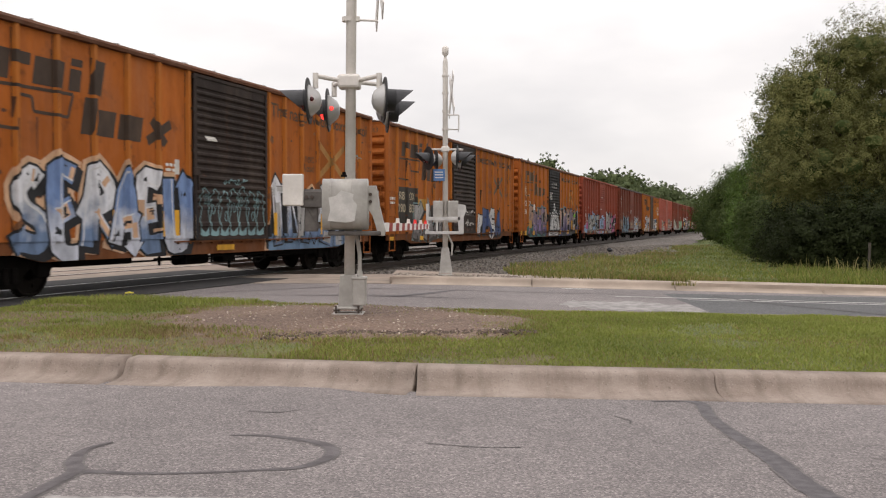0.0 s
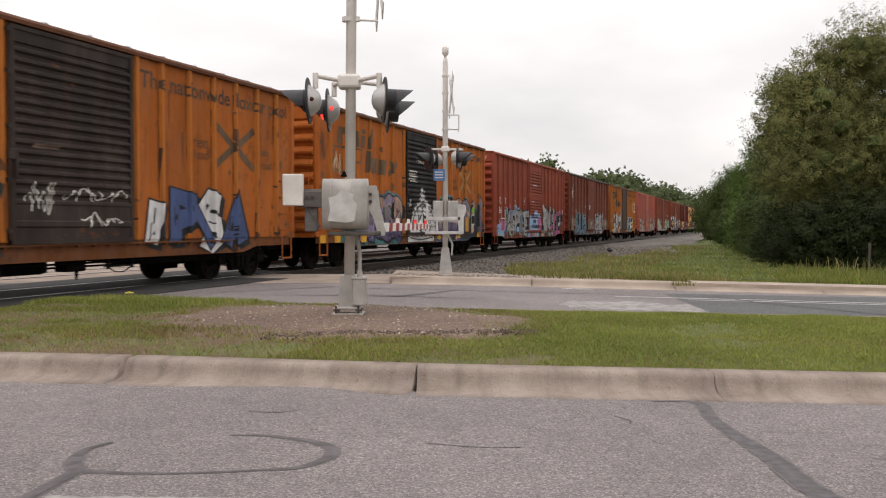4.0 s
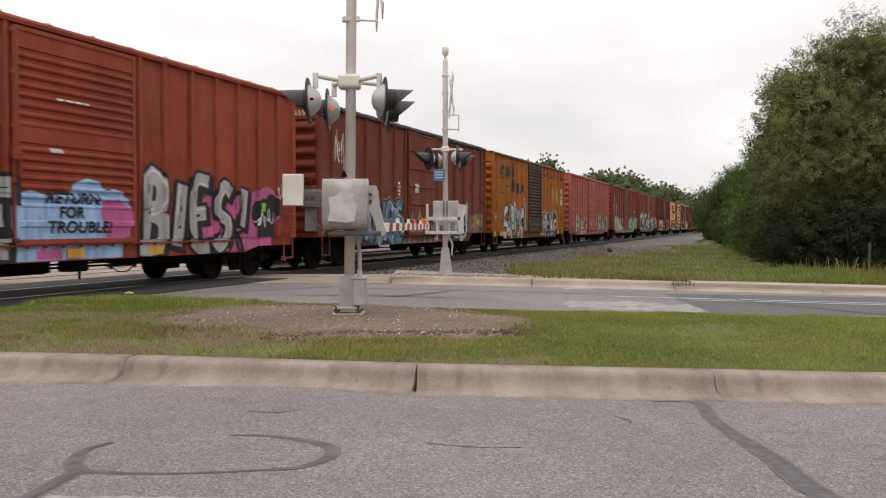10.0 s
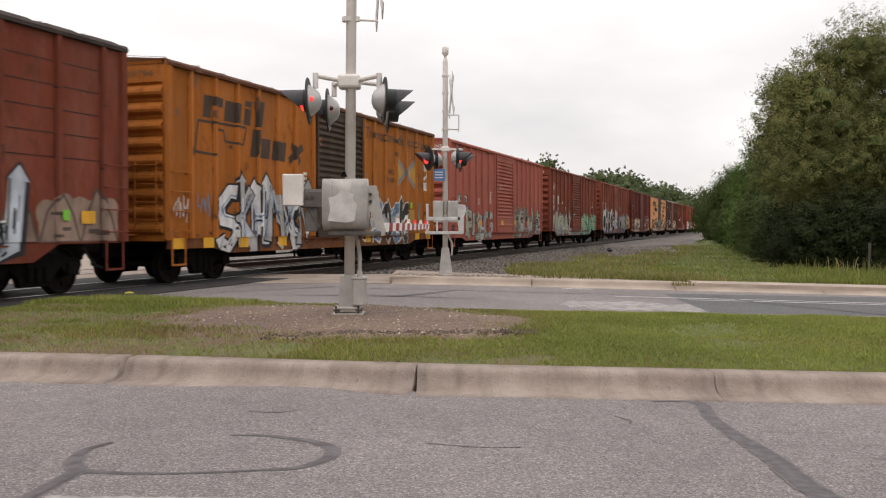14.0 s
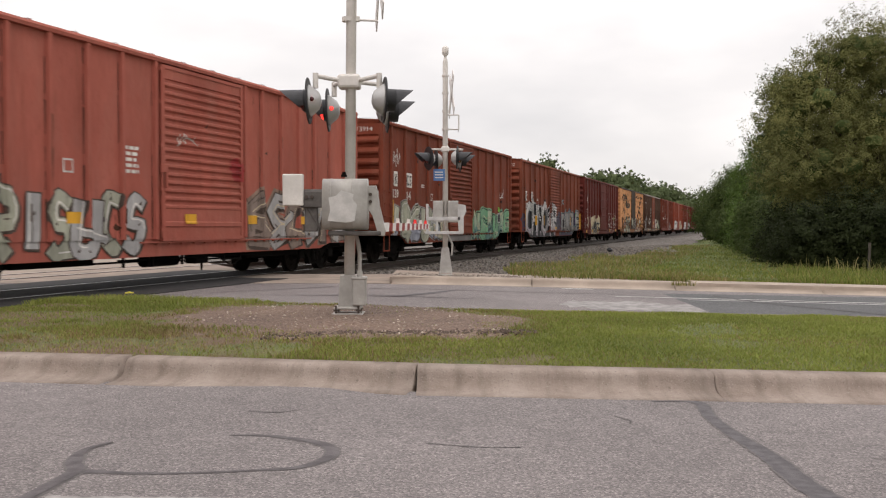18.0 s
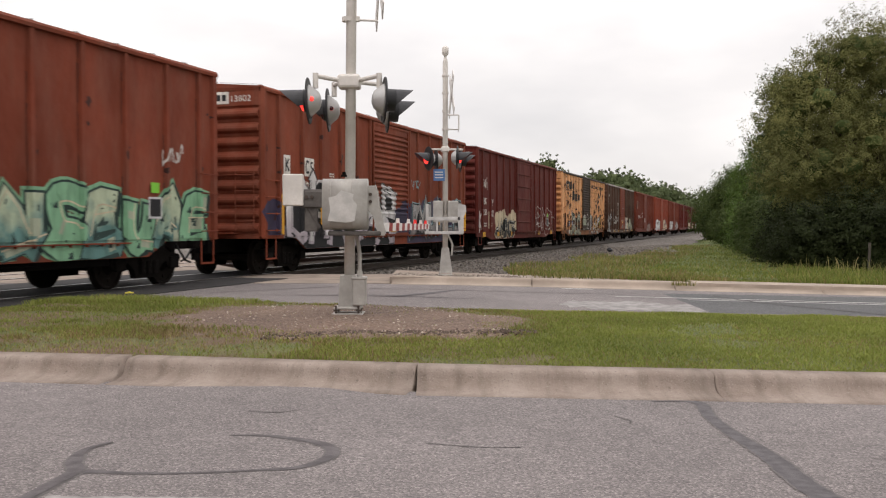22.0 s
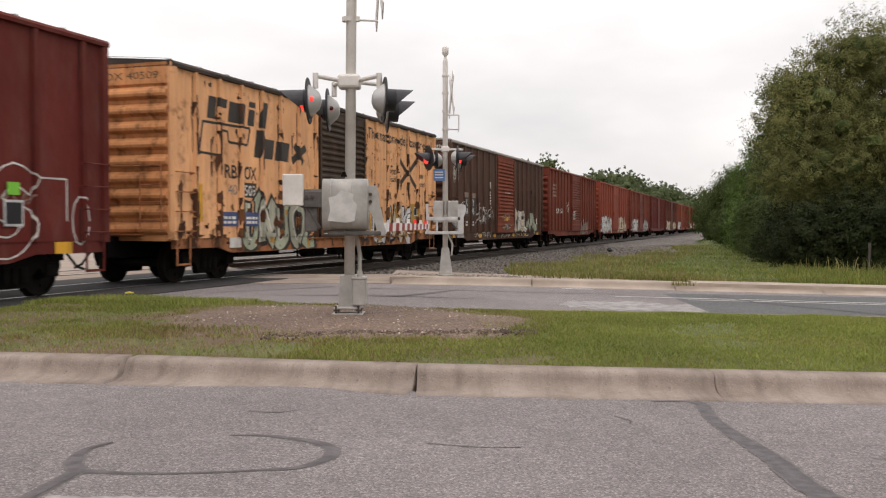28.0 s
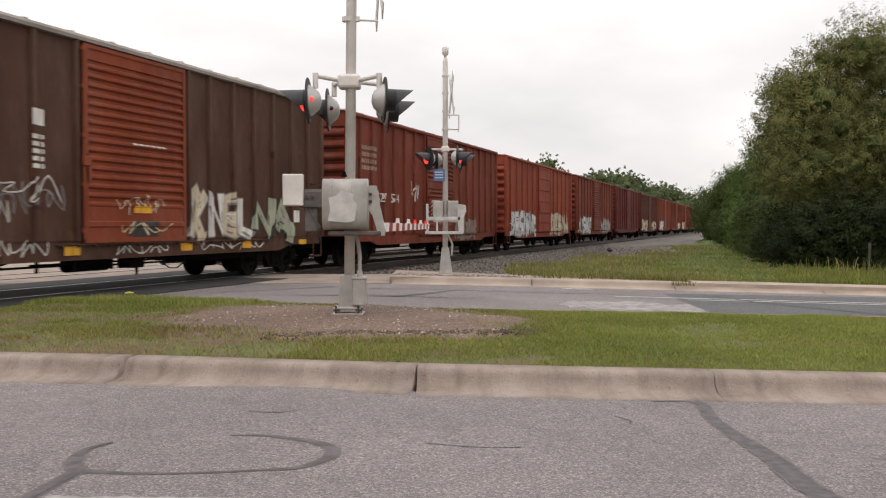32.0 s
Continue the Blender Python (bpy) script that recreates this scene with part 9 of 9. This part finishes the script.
def scatter_stones():
    rng = random.Random(8)
    spots, sizes = [], []
    while len(spots) < 9000:
        s = 19 + 50 * rng.random() ** 1.5
        d = rng.uniform(-7.0, -1.4)
        p = on_track(s, d)
        z = float(np.interp(-d, [1.5, 1.9, 2.6, 3.6, 4.8, 6.0, 7.4], [-0.19, -0.22, -0.36, -0.31, -0.24, -0.17, -0.13]))
        if p.y < 21.6:
            continue
        spots.append((p.x, p.y, z + 0.02))
        sizes.append(rng.uniform(0.025, 0.055))
    stones("ballast_stones", spots, sizes, island_stone("loose_ballast", ((0.062, 0.052, 0.045), (0.215, 0.188, 0.162))), "loose grey ballast stones", "stones", 1)
    spots, sizes = [], []
    while len(spots) < 460:
        x, y = rng.uniform(-3.2, 0.9), rng.uniform(8.4, 13.2)
        if not in_dirt(x, y, -0.05) or rng.random() > 0.35 + 0.65 * max(0, noise.noise((x * 1.1, y * 1.1, 21)) + 0.3):
            continue
        spots.append((x, y, median_z(x, y) + 0.018))
        sizes.append(rng.choice((0.006, 0.008, 0.009, 0.011, 0.016)))
    stones("pebbles", spots, sizes, island_stone("pale_pebbles", ((0.20, 0.15, 0.115), (0.56, 0.49, 0.40))), "pale pebbles on the bare dirt", "pebbles", 2)
    spots, sizes = [], []
    for _ in range(700):
        x, y = rng.uniform(-1.05, 1.75), rng.uniform(20.45, 21.05)
        spots.append((x, y, g(x) + 0.15))
        sizes.append(rng.uniform(0.015, 0.042))
    stones("island_stones", spots, sizes, island_stone("island_rubble", ((0.12, 0.095, 0.075), (0.36, 0.31, 0.26))), "broken stones round the far mast's foot", "stones", 3)
    # turned-up soil clods along the front of the bare patch
    spots, sizes = [], []
    for _ in range(620):
        x = rng.uniform(-1.7, 0.95)
        y = 9.25 + 0.22 * x + rng.gauss(0, 0.10)
        spots.append((x, y, median_z(x, y) + 0.015))
        sizes.append(rng.uniform(0.008, 0.022))
    stones("soil_clods", spots, sizes, island_stone("damp_soil", ((0.055, 0.037, 0.028), (0.125, 0.088, 0.066))), "dark damp soil clods", "soil", 4)


grow_median()
grow_meadow()
scatter_stones()


def small_things():
    bm = bmesh.new()
    box(bm, (-0.035, -0.025, -0.1), (0.035, 0.025, 0.95), 0.006)
    post = tagged(part("marker_post", bm, M_TIE, at=pose(12.9, 28.4, g(12.9) + 0.05, 0, 1.5, 0)), "short weathered wooden stake in tall grass", "post")
    bm = bmesh.new()
    bmesh.ops.create_icosphere(bm, subdivisions=2, radius=0.16)
    for v in bm.verts:
        v.co = v.co * (1 + 0.4 * noise.noise(v.co * 7)) * 1.0
        v.co.z *= 0.75
    tagged(part("rubber_scrap", bm, M_BLACK, at=pose(9.0, 50.6, -0.06)), "crumpled black rubber scrap on the ballast", "litter")
    m_yellow = plain("yellow_plastic", (0.75, 0.65, 0.08), 0.4, vary=0.1)
    bm = bmesh.new()
    for k in range(3):
        box(bm, (-0.07 + 0.05 * k, -0.03, 0.0), (-0.02 + 0.05 * k, 0.03, 0.03 + 0.015 * (k % 2)), 0.008)
    tagged(part("plastic_scrap", bm, m_yellow, at=pose(-5.65, 16.85, 0.006, 0, 0, 20)), "crushed yellow plastic scrap on the road", "litter")


small_things()


def weeds():
    rng = random.Random(12)
    spots, tall = [], []
    for cx, cy, n, wide, high in ((5.0, 19.62, 50, 0.12, 0.10), (9.3, 18.9, 30, 0.10, 0.07), (2.6, 20.9, 90, 0.4, 0.14), (3.6, 21.3, 140, 0.6, 0.18), (12.2, 28.0, 60, 0.9, 0.42), (13.4, 27.6, 60, 0.9, 0.40), (10.6, 28.4, 50, 0.9, 0.30)):
        for _ in range(n):
            x, y = rng.gauss(cx, wide), rng.gauss(cy, wide * 0.5)
            spots.append((x, y, g(x) + 0.10))
            tall.append(high * rng.uniform(0.5, 1.3))
    blades("weeds", spots, tall, 0.012, leaf_mat("weed_leaf", (0.10, 0.115, 0.035), (0.17, 0.165, 0.06), (0.30, 0.25, 0.12)), "tufts of tall weeds at the kerb and the wood's edge", 0.35, 9)


weeds()


# ---- what moves ----
def rolled(t):
    """How far the train has rolled by t seconds: it gathers speed slowly."""
    return 5.541 * t + 0.02148 * t * t


def motions():
    seconds = [float(k) for k in range(33)]
    for car, s in CARS:
        rows = []
        for t in seconds:
            p = on_track(s - rolled(t), 0.0, RAIL_Z)
            rows.append((t, pose(p.x, p.y, p.z, 0, 0, TRACK_ANGLE)))
        walk(car, rows)
    # the lamps wink in pairs: flipping the added two-faced glass stands in for switching
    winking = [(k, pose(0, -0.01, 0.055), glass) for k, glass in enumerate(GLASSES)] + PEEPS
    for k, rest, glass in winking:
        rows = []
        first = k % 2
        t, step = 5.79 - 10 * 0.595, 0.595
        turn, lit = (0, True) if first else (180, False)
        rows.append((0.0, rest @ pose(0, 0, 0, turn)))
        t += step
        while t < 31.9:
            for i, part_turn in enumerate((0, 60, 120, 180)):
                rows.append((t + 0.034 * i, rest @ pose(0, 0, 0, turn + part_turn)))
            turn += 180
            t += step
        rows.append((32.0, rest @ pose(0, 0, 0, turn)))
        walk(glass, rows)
    # all wheelsets of one kind roll alike: the first is keyed, the rest follow the same keys
    for sets, x in ((FRONT_SETS, -0.87), (REAR_SETS, 0.87)):
        rows, t = [], 0.0
        while t < 32.0:
            rows.append((t, pose(x, 0, 0.415) @ Matrix.Rotation(-rolled(t) / 0.415, 4, "Y")))
            t += 0.0667
        rows.append((32.0, pose(x, 0, 0.415) @ Matrix.Rotation(-rolled(32.0) / 0.415, 4, "Y")))
        walk(sets[0], rows)
        for ws in sets[1:]:
            ws.rotation_mode = "QUATERNION"
            ws.animation_data_create()
            ws.animation_data.action = sets[0].animation_data.action
            ws.animation_data.action_slot = sets[0].animation_data.action_slot


motions()
